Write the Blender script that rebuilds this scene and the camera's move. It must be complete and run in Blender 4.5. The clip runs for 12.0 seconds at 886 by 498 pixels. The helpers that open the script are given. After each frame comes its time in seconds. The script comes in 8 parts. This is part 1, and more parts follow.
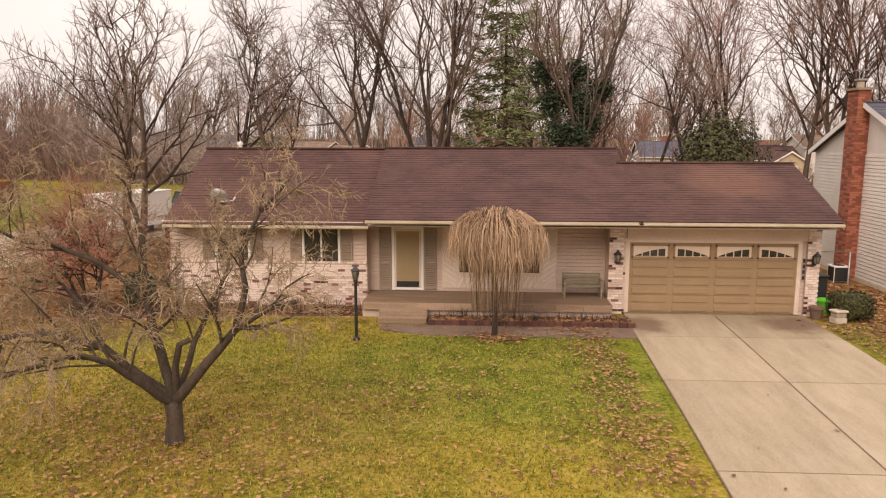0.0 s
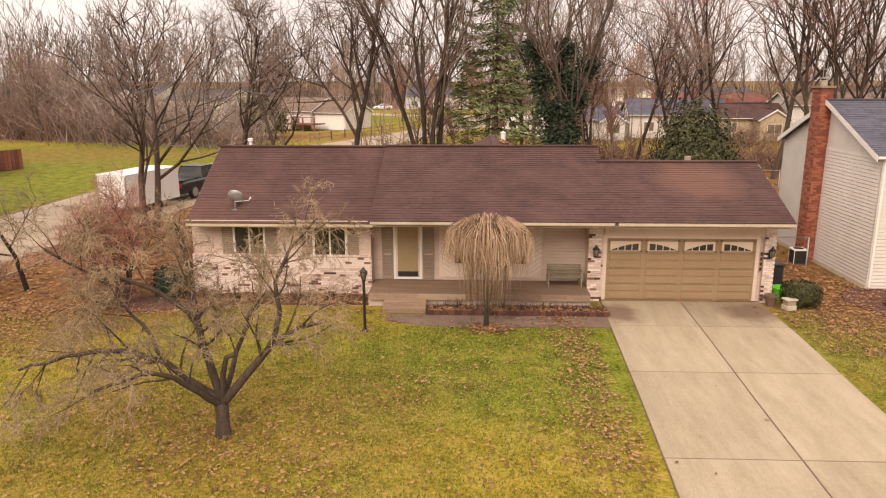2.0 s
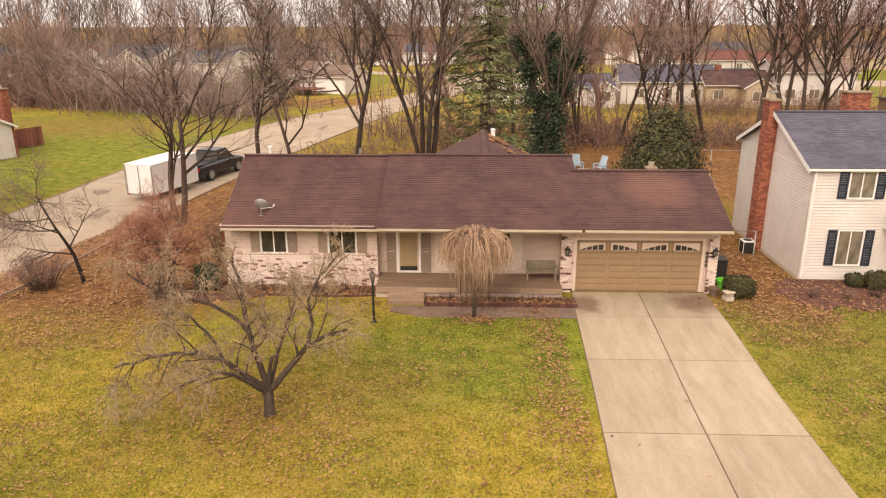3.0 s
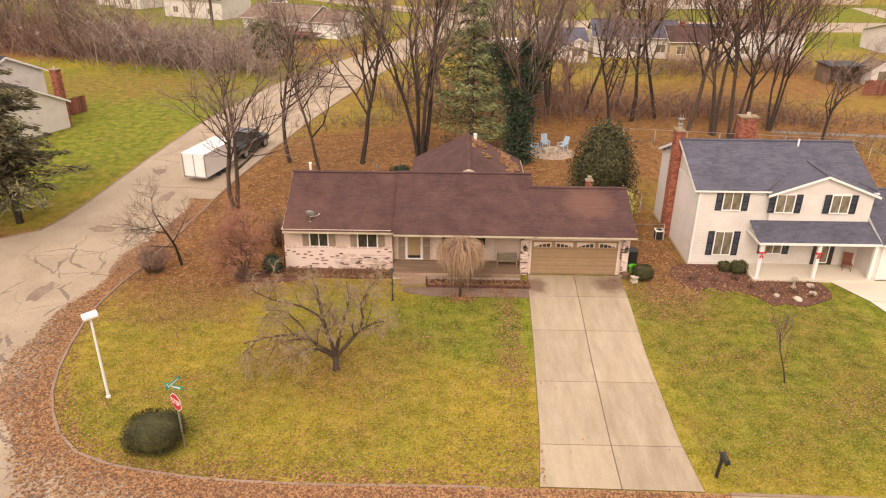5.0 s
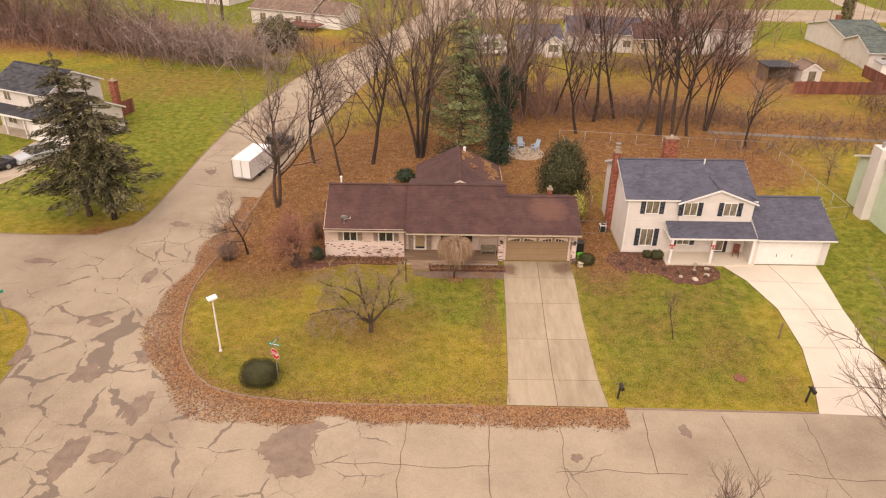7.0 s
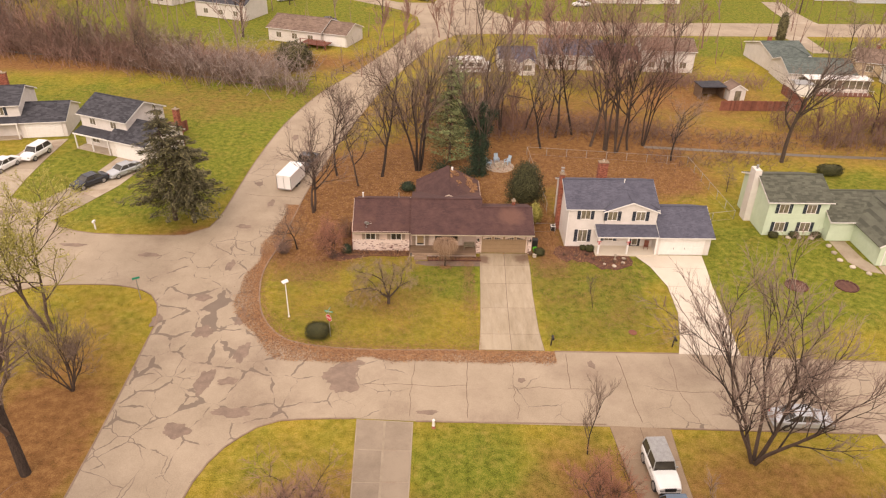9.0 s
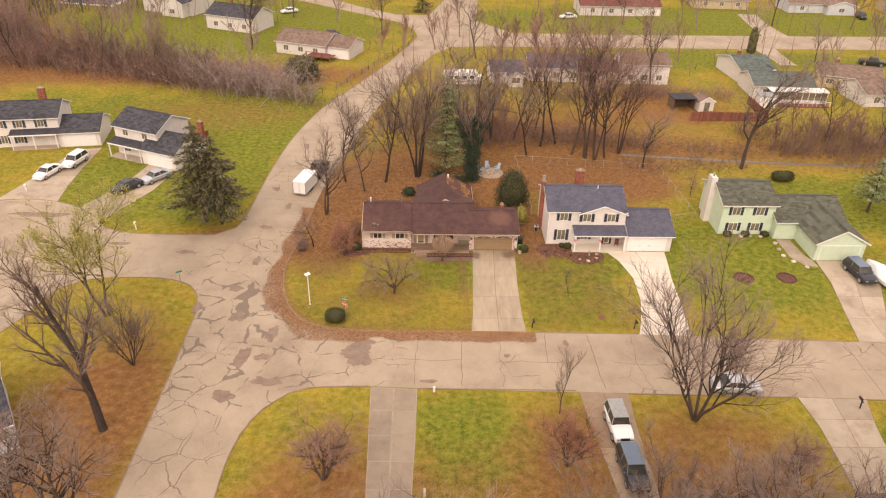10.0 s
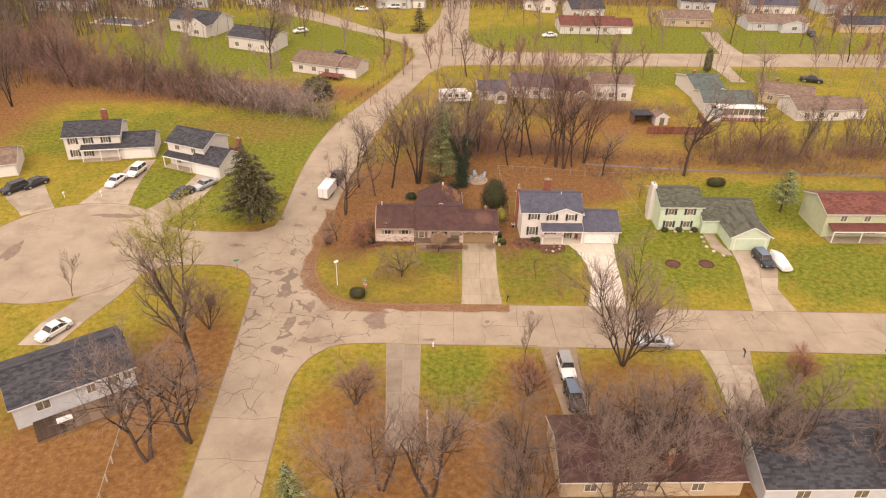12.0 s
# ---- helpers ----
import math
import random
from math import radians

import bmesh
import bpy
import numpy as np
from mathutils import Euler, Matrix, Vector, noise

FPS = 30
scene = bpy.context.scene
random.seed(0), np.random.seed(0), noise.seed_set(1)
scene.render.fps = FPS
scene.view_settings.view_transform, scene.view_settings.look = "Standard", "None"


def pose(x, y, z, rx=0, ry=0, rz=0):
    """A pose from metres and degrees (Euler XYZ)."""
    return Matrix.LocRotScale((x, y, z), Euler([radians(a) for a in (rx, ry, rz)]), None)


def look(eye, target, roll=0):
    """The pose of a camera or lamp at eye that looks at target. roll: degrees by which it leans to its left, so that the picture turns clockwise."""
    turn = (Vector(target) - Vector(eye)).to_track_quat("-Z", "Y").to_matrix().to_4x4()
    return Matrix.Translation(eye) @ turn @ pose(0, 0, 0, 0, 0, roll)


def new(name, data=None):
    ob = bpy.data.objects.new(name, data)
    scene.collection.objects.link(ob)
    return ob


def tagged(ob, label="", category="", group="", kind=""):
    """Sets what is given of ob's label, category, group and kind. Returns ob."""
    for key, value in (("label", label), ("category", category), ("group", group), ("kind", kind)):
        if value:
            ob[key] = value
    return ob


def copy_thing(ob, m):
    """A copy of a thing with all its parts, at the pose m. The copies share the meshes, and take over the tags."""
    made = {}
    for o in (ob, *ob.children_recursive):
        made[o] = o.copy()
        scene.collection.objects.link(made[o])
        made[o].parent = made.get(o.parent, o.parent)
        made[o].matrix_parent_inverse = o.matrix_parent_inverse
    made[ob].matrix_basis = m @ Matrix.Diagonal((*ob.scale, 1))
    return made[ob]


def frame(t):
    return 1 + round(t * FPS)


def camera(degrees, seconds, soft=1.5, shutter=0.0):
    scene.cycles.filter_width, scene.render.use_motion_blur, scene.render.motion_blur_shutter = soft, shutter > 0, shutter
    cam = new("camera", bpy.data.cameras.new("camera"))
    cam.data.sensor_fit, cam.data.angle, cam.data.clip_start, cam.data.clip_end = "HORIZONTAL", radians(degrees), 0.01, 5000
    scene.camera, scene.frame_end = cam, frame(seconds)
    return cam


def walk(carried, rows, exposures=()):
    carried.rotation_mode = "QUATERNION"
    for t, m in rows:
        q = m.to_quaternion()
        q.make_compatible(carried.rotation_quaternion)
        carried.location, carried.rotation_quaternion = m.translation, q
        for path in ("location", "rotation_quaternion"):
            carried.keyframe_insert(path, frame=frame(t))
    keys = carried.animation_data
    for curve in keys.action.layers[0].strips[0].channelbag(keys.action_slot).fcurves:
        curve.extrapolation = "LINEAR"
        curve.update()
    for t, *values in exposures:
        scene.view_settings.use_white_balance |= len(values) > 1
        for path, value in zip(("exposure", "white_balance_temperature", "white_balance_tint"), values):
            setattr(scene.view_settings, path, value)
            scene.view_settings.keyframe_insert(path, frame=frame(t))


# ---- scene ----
cam = camera(63.6, 12.0, soft=1.2)
PATH = [
    (0, (-4.439, -21.225, 5.217), (-4.544, -19.251, 4.91), 0.1),
    (0.5, (-4.593, -21.544, 5.563), (-4.681, -19.575, 5.228), 0.4),
    (1, (-4.455, -21.942, 5.951), (-4.552, -19.977, 5.586), -0.1),
    (1.5, (-4.467, -22.363, 6.375), (-4.562, -20.405, 5.979), -0.1),
    (2, (-4.491, -23.313, 7.284), (-4.572, -21.368, 6.823), -0.1),
    (2.5, (-4.392, -24.878, 8.595), (-4.47, -22.951, 8.065), -0.1),
    (3, (-4.216, -26.986, 10.281), (-4.291, -25.08, 9.679), -0.2),
    (5, (-4.478, -36.737, 18.806), (-4.505, -34.927, 17.956), 0.5),
    (5.5, (-4.732, -39.529, 20.76), (-4.747, -37.733, 19.879), 0.7),
    (6, (-4.811, -42.186, 23.163), (-4.82, -40.411, 22.24), 0.6),
    (6.5, (-4.955, -44.952, 25.481), (-4.956, -43.195, 24.525), 0.6),
    (7, (-5.318, -48.85, 27.902), (-5.303, -47.098, 26.937), 1.0),
    (9, (-5.828, -67.54, 40.65), (-5.787, -65.821, 39.628), 1.2),
    (9.5, (-6.234, -72.763, 43.577), (-6.181, -71.044, 42.556), 1.3),
    (10.5, (-6.749, -83.108, 50.127), (-6.688, -81.399, 49.091), 1.5),
    (11.2, (-6.979, -90.602, 54.635), (-6.915, -88.895, 53.594), 1.6),
    (12, (-7.459, -99.111, 59.191), (-7.386, -97.404, 58.152), 1.5),
]
walk(cam, [(t, look(eye, target, roll)) for t, eye, target, roll in PATH], [(0.0, 0.48, 7200, 16), (1.5, 0.55, 7250, 16), (3.0, 0.73, 7300, 16), (5.0, 0.69, 7250, 17), (7.0, 0.49, 7200, 19), (12.0, 0.54, 7200, 19)])

# ---- light: a bright overcast winter sky ----
world = bpy.data.worlds.new("overcast_sky")
scene.world = world
world.use_nodes = True
wn, wl = world.node_tree.nodes, world.node_tree.links
wn.clear()
sky = wn.new("ShaderNodeTexSky")
sky.sky_type, sky.sun_disc = "NISHITA", False
sky.sun_elevation, sky.sun_rotation = radians(38), radians(200)
sky.air_density, sky.dust_density, sky.ozone_density = 1.0, 4.0, 1.0
sky_bg = wn.new("ShaderNodeBackground")
sky_bg.inputs["Strength"].default_value = 0.06
cloud_bg = wn.new("ShaderNodeBackground")
cloud_noise = wn.new("ShaderNodeTexNoise")
cloud_noise.inputs["Scale"].default_value = 2.2
cloud_noise.inputs["Detail"].default_value = 5
cloud_ramp = wn.new("ShaderNodeValToRGB")
cloud_ramp.color_ramp.elements[0].position, cloud_ramp.color_ramp.elements[0].color = 0.3, (0.84, 0.79, 0.79, 1)
cloud_ramp.color_ramp.elements[1].position, cloud_ramp.color_ramp.elements[1].color = 0.7, (1.0, 0.96, 0.94, 1)
# an overcast sky is about three times as bright overhead as at the horizon
sky_way = wn.new("ShaderNodeTexCoord")
sky_split = wn.new("ShaderNodeSeparateXYZ")
sky_rise = wn.new("ShaderNodeMapRange")
sky_rise.inputs["From Min"].default_value, sky_rise.inputs["From Max"].default_value = 0.0, 1.0
sky_rise.inputs["To Min"].default_value, sky_rise.inputs["To Max"].default_value = 0.78, 1.34
wl.new(sky_way.outputs["Generated"], sky_split.inputs[0])
wl.new(sky_split.outputs["Z"], sky_rise.inputs["Value"])
wl.new(sky_rise.outputs[0], cloud_bg.inputs["Strength"])
cloud_mix = wn.new("ShaderNodeMixShader")
cloud_mix.inputs[0].default_value = 0.9
world_out = wn.new("ShaderNodeOutputWorld")
wl.new(sky.outputs[0], sky_bg.inputs["Color"])
wl.new(cloud_noise.outputs["Fac"], cloud_ramp.inputs[0])
wl.new(cloud_ramp.outputs[0], cloud_bg.inputs["Color"])
wl.new(sky_bg.outputs[0], cloud_mix.inputs[1])
wl.new(cloud_bg.outputs[0], cloud_mix.inputs[2])
wl.new(cloud_mix.outputs[0], world_out.inputs["Surface"])

sun_data = bpy.data.lights.new("sun", "SUN")
sun_data.energy, sun_data.angle, sun_data.color = 1.55, radians(40), (1.0, 0.93, 0.84)
sun = new("sun", sun_data)
sun.matrix_world = look((-20, -60, 50), (0, 0, 0))


# ---- materials ----
def surface(name, dark, light, scale=3.0, fine=60.0, rough=0.85, bump=0.25, spread=0.0, island=0.0, stain=None,
            stain_scale=0.35, stain_amount=0.5, metal=0.0, bands=0.0, stretch=(1, 1, 1), world_space=False):
    """Two scales of colour noise between dark and light, stains, fine relief; spread: difference between objects,
    island: between the loose pieces of one mesh."""
    m = bpy.data.materials.new(name)
    m.use_nodes = True
    n, l = m.node_tree.nodes, m.node_tree.links
    b = n["Principled BSDF"]
    b.inputs["Roughness"].default_value = rough
    b.inputs["Metallic"].default_value = metal
    if world_space:
        vec = n.new("ShaderNodeNewGeometry").outputs["Position"]
    else:
        vec = n.new("ShaderNodeTexCoord").outputs["Object"]
    mp = n.new("ShaderNodeMapping")
    mp.inputs["Scale"].default_value = stretch
    l.new(vec, mp.inputs["Vector"])
    big = n.new("ShaderNodeTexNoise")
    big.inputs["Scale"].default_value, big.inputs["Detail"].default_value, big.inputs["Roughness"].default_value = scale, 6, 0.65
    small = n.new("ShaderNodeTexNoise")
    small.inputs["Scale"].default_value, small.inputs["Detail"].default_value = fine, 3
    for t in (big, small):
        l.new(mp.outputs[0], t.inputs["Vector"])
    add = n.new("ShaderNodeMath")
    add.operation = "MULTIPLY_ADD"
    l.new(small.outputs["Fac"], add.inputs[0])
    add.inputs[1].default_value = 0.5
    half = n.new("ShaderNodeMath")
    half.operation = "MULTIPLY"
    half.inputs[1].default_value = 0.5
    l.new(big.outputs["Fac"], half.inputs[0])
    l.new(half.outputs[0], add.inputs[2])
    fac = add.outputs[0]
    if spread or island:
        src = n.new("ShaderNodeObjectInfo").outputs["Random"] if spread else n.new("ShaderNodeNewGeometry").outputs["Random Per Island"]
        va = n.new("ShaderNodeMath")
        va.operation = "MULTIPLY_ADD"
        l.new(src, va.inputs[0])
        va.inputs[1].default_value = spread or island
        off = n.new("ShaderNodeMath")
        off.operation = "SUBTRACT"
        l.new(fac, off.inputs[0])
        off.inputs[1].default_value = 0.5 * (spread or island)
        l.new(off.outputs[0], va.inputs[2])
        fac = va.outputs[0]
    ramp = n.new("ShaderNodeValToRGB")
    ramp.color_ramp.elements[0].position, ramp.color_ramp.elements[0].color = 0.36, (*dark, 1)
    ramp.color_ramp.elements[1].position, ramp.color_ramp.elements[1].color = 0.64, (*light, 1)
    l.new(fac, ramp.inputs[0])
    col = ramp.outputs[0]
    if stain:
        st = n.new("ShaderNodeTexNoise")
        st.inputs["Scale"].default_value, st.inputs["Detail"].default_value = stain_scale, 7
        st.inputs["Roughness"].default_value = 0.7
        l.new(mp.outputs[0], st.inputs["Vector"])
        sr = n.new("ShaderNodeMapRange")
        sr.inputs["From Min"].default_value, sr.inputs["From Max"].default_value = 0.5, 0.68
        sr.inputs["To Max"].default_value = stain_amount
        l.new(st.outputs["Fac"], sr.inputs["Value"])
        mix = n.new("ShaderNodeMix")
        mix.data_type = "RGBA"
        l.new(sr.outputs[0], mix.inputs[0])
        l.new(col, mix.inputs[6])
        mix.inputs[7].default_value = (*stain, 1)
        col = mix.outputs[2]
    l.new(col, b.inputs["Base Color"])
    if bump:
        bp = n.new("ShaderNodeBump")
        bp.inputs["Strength"].default_value, bp.inputs["Distance"].default_value = bump, 0.02
        l.new(small.outputs["Fac"], bp.inputs["Height"])
        l.new(bp.outputs[0], b.inputs["Normal"])
    return m


def glass_material(name, tint=(0.026, 0.023, 0.019)):
    m = bpy.data.materials.new(name)
    m.use_nodes = True
    n, l = m.node_tree.nodes, m.node_tree.links
    b = n["Principled BSDF"]
    b.inputs["Roughness"].default_value = 0.06
    b.inputs["IOR"].default_value = 1.5
    nz = n.new("ShaderNodeTexNoise")
    nz.inputs["Scale"].default_value = 1.3
    r = n.new("ShaderNodeValToRGB")
    r.color_ramp.elements[0].position, r.color_ramp.elements[0].color = 0.35, (*tint, 1)
    r.color_ramp.elements[1].position, r.color_ramp.elements[1].color = 0.75, (tint[0] * 3, tint[1] * 3, tint[2] * 3, 1)
    l.new(nz.outputs["Fac"], r.inputs[0])
    l.new(r.outputs[0], b.inputs["Base Color"])
    return m


M = {}
M["roof_brown"] = surface("brown_shingle", (0.052, 0.023, 0.021), (0.105, 0.050, 0.043), 0.9, 45, 0.95, 0.4, island=0.1, stain=(0.15, 0.072, 0.05), stain_scale=0.2, stain_amount=0.5)
M["roof_grey"] = surface("slate_grey_shingle", (0.060, 0.058, 0.078), (0.115, 0.112, 0.142), 0.9, 45, 0.95, 0.4, island=0.15)
M["roof_dark"] = surface("charcoal_shingle", (0.028, 0.027, 0.032), (0.075, 0.072, 0.08), 0.9, 45, 0.95, 0.4, island=0.3)
M["roof_green"] = surface("green_grey_shingle", (0.060, 0.060, 0.042), (0.12, 0.12, 0.085), 0.9, 45, 0.95, 0.4, island=0.3)
M["roof_red"] = surface("rust_red_shingle", (0.11, 0.035, 0.026), (0.21, 0.075, 0.055), 0.9, 45, 0.95, 0.4, island=0.3)
M["roof_tan"] = surface("tan_shingle", (0.14, 0.09, 0.065), (0.25, 0.17, 0.125), 0.9, 45, 0.95, 0.4, island=0.3)
M["roof_teal"] = surface("teal_grey_shingle", (0.066, 0.082, 0.072), (0.13, 0.15, 0.132), 0.9, 45, 0.95, 0.4, island=0.3)
M["siding"] = surface("cream_siding", (0.50, 0.37, 0.30), (0.66, 0.51, 0.42), 1.2, 30, 0.6, 0.1, stain=(0.42, 0.31, 0.24), stain_scale=0.8, stain_amount=0.35, stretch=(0.4, 1, 2))
M["siding_white"] = surface("warm_white_siding", (0.59, 0.535, 0.485), (0.72, 0.66, 0.605), 1.0, 30, 0.55, 0.08, stain=(0.5, 0.44, 0.36), stain_scale=0.7, stain_amount=0.25)
M["siding_mint"] = surface("mint_siding", (0.48, 0.56, 0.40), (0.60, 0.68, 0.51), 1.0, 30, 0.55, 0.08)
M["siding_olive"] = surface("pale_green_siding", (0.42, 0.44, 0.28), (0.54, 0.55, 0.37), 1.0, 30, 0.55, 0.08)
M["siding_grey"] = surface("pale_grey_siding", (0.46, 0.46, 0.46), (0.60, 0.60, 0.60), 1.0, 30, 0.55, 0.08)
M["siding_tan"] = surface("tan_siding", (0.42, 0.32, 0.2), (0.56, 0.43, 0.28), 1.0, 30, 0.55, 0.08)
M["trim"] = surface("white_trim", (0.71, 0.67, 0.62), (0.82, 0.785, 0.74), 2, 40, 0.5, 0.05)
M["trim_cream"] = surface("cream_trim", (0.60, 0.46, 0.37), (0.70, 0.57, 0.47), 2, 40, 0.5, 0.05)
M["gutter"] = surface("cream_gutter", (0.42, 0.34, 0.24), (0.56, 0.47, 0.35), 1.5, 30, 0.5, 0.04, stain=(0.35, 0.26, 0.15), stain_scale=1.2, stain_amount=0.4)
M["brick_pale"] = surface("whitewashed_brick", (0.54, 0.40, 0.33), (0.76, 0.62, 0.54), 5, 60, 0.9, 0.4, spread=0.6)
M["brick_dark"] = surface("dark_red_brick", (0.085, 0.035, 0.03), (0.24, 0.10, 0.085), 5, 60, 0.9, 0.4, spread=0.6)
M["mortar"] = surface("pale_mortar", (0.47, 0.36, 0.30), (0.6, 0.48, 0.41), 8, 80, 0.95, 0.3)
M["brick_red"] = surface("red_brick", (0.20, 0.06, 0.035), (0.38, 0.13, 0.075), 3, 50, 0.9, 0.4, island=0.6)
M["shutter"] = surface("taupe_shutter", (0.25, 0.18, 0.13), (0.33, 0.245, 0.18), 3, 40, 0.6, 0.1)
M["shutter_navy"] = surface("navy_shutter", (0.012, 0.018, 0.03), (0.03, 0.04, 0.06), 3, 40, 0.5, 0.1)
M["garage_tan"] = surface("khaki_garage_door", (0.262, 0.17, 0.092), (0.325, 0.218, 0.124), 1.5, 40, 0.5, 0.05)
M["garage_groove_shade"] = surface("khaki_groove_shade", (0.17, 0.11, 0.055), (0.21, 0.14, 0.07), 1.5, 40, 0.6, 0.05)
M["glass"] = glass_material("window_glass")
M["glass_dim"] = glass_material("curtained_glass", (0.10, 0.085, 0.06))
M["glass_door"] = surface("storm_door_screen", (0.30, 0.21, 0.11), (0.38, 0.275, 0.15), 1.0, 30, 0.45, 0.0)
M["concrete"] = surface("driveway_concrete", (0.29, 0.227, 0.157), (0.44, 0.355, 0.26), 0.5, 35, 0.8, 0.2, spread=0.25, stain=(0.22, 0.135, 0.085), stain_scale=0.33, stain_amount=0.65, world_space=True)
M["concrete_stained"] = surface("stained_driveway_concrete", (0.265, 0.203, 0.13), (0.405, 0.322, 0.222), 1.1, 45, 0.8, 0.2, spread=0.16, stain=(0.48, 0.395, 0.295), stain_scale=0.8, stain_amount=0.4, stretch=(1.6, 0.32, 1), world_space=True)
M["concrete_new"] = surface("new_pale_concrete", (0.56, 0.48, 0.38), (0.66, 0.58, 0.47), 0.5, 35, 0.8, 0.15, spread=0.1, world_space=True)
M["concrete_old"] = surface("weathered_concrete", (0.245, 0.168, 0.106), (0.375, 0.275, 0.182), 1.2, 35, 0.85, 0.25, spread=0.25, stain=(0.16, 0.10, 0.06), stain_scale=0.6, stain_amount=0.6, world_space=True)
M["patch"] = surface("asphalt_patch", (0.155, 0.108, 0.080), (0.29, 0.205, 0.15), 1.2, 40, 0.9, 0.3, world_space=True)
M["joint"] = surface("dark_joint", (0.10, 0.06, 0.04), (0.20, 0.13, 0.09), 2, 40, 0.95, 0.1, world_space=True)
M["wood_deck"] = surface("weathered_wood", (0.10, 0.06, 0.035), (0.27, 0.175, 0.11), 2, 50, 0.85, 0.3, spread=0.4, stretch=(0.3, 3, 3))
M["wood_porch"] = surface("brown_porch_boards", (0.19, 0.12, 0.075), (0.40, 0.275, 0.185), 2, 40, 0.85, 0.3, spread=0.35, stretch=(0.3, 3, 3))
M["edging"] = surface("dark_red_edging", (0.07, 0.026, 0.019), (0.14, 0.055, 0.04), 2, 50, 0.85, 0.3, spread=0.3)
M["wood_red"] = surface("red_brown_wood", (0.14, 0.045, 0.03), (0.25, 0.09, 0.055), 2, 50, 0.85, 0.3, spread=0.3)
M["wood_bench"] = surface("olive_grey_wood", (0.16, 0.135, 0.085), (0.30, 0.25, 0.17), 3, 50, 0.8, 0.3)
M["black"] = surface("black_paint", (0.012, 0.011, 0.011), (0.03, 0.028, 0.026), 5, 60, 0.5, 0.05)
M["metal"] = surface("grey_metal", (0.28, 0.27, 0.26), (0.45, 0.44, 0.42), 4, 60, 0.45, 0.05, metal=0.6)
M["bark"] = surface("dark_bark", (0.026, 0.017, 0.012), (0.10, 0.066, 0.047), 3, 30, 0.95, 0.6, spread=0.4, stretch=(3, 3, 0.6))
M["bark_crab"] = surface("lichened_apple_bark", (0.03, 0.02, 0.014), (0.115, 0.079, 0.054), 3, 30, 0.95, 0.6, stretch=(3, 3, 0.6))
M["limb"] = surface("branch_bark", (0.036, 0.023, 0.016), (0.125, 0.082, 0.058), 3, 30, 0.95, 0.3, spread=0.4)
M["twig"] = surface("twig_bark", (0.15, 0.103, 0.079), (0.29, 0.205, 0.163), 1, 20, 0.95, 0.0, spread=0.4)
M["twig_red"] = surface("reddish_twig_bark", (0.19, 0.105, 0.08), (0.33, 0.195, 0.15), 1, 20, 0.95, 0.0, spread=0.4)
M["twig_pale"] = surface("pale_tan_twig", (0.27, 0.165, 0.10), (0.50, 0.335, 0.22), 1, 20, 0.9, 0.0, island=0.5)
M["needle"] = surface("dark_green_needles", (0.04, 0.036, 0.015), (0.165, 0.14, 0.064), 1.2, 20, 0.9, 0.0, island=0.5)
M["needle_pine"] = surface("pine_needles", (0.125, 0.155, 0.058), (0.31, 0.33, 0.14), 1.2, 20, 0.9, 0.0, island=0.5)
M["needle_yellow"] = surface("yellow_green_foliage", (0.20, 0.18, 0.035), (0.42, 0.37, 0.09), 1.2, 20, 0.9, 0.0, island=0.5)
M["juniper"] = surface("juniper_sprays", (0.026, 0.027, 0.010), (0.095, 0.09, 0.033), 1.2, 20, 0.9, 0.0, island=0.5)
M["ivy"] = surface("ivy_leaves", (0.012, 0.025, 0.012), (0.045, 0.07, 0.03), 1.2, 20, 0.7, 0.0, island=0.6)
M["hedge"] = surface("clipped_hedge_leaves", (0.022, 0.024, 0.006), (0.075, 0.07, 0.018), 1.2, 20, 0.8, 0.0, island=0.6)
M["leaf"] = surface("fallen_leaf", (0.15, 0.062, 0.028), (0.37, 0.195, 0.085), 0.6, 20, 0.9, 0.0, island=0.9)
M["leaf_pale"] = surface("pale_fallen_leaf", (0.13, 0.062, 0.028), (0.38, 0.22, 0.11), 0.6, 20, 0.9, 0.0, island=0.9)
M["mulch"] = surface("dark_mulch", (0.055, 0.020, 0.014), (0.17, 0.075, 0.05), 2, 30, 1.0, 0.6, world_space=True)
M["blade"] = surface("grass_blade", (0.085, 0.105, 0.010), (0.36, 0.32, 0.05), 0.5, 20, 0.8, 0.0, island=0.5)
M["tyre"] = surface("black_rubber", (0.012, 0.012, 0.012), (0.03, 0.03, 0.03), 5, 60, 0.9, 0.1)
M["rim"] = surface("alloy_rim", (0.3, 0.3, 0.3), (0.5, 0.5, 0.5), 4, 60, 0.35, 0.0, metal=0.7)
M["white_paint"] = surface("white_vehicle_paint", (0.72, 0.70, 0.67), (0.80, 0.78, 0.75), 1, 20, 0.25, 0.0)
M["silver_paint"] = surface("silver_vehicle_paint", (0.42, 0.43, 0.44), (0.5, 0.51, 0.52), 1, 20, 0.25, 0.0, metal=0.3)
M["dark_paint"] = surface("dark_vehicle_paint", (0.018, 0.020, 0.026), (0.035, 0.038, 0.045), 1, 20, 0.22, 0.0)
M["blue_paint"] = surface("slate_blue_paint", (0.10, 0.14, 0.19), (0.15, 0.19, 0.24), 1, 20, 0.25, 0.0)
M["lamp_red"] = surface("red_lens", (0.35, 0.01, 0.01), (0.5, 0.03, 0.02), 1, 20, 0.2, 0.0)
M["red"] = surface("sign_red", (0.40, 0.012, 0.015), (0.52, 0.03, 0.03), 2, 30, 0.5, 0.0)
M["green_sign"] = surface("sign_green", (0.01, 0.22, 0.13), (0.02, 0.30, 0.18), 2, 30, 0.5, 0.0)
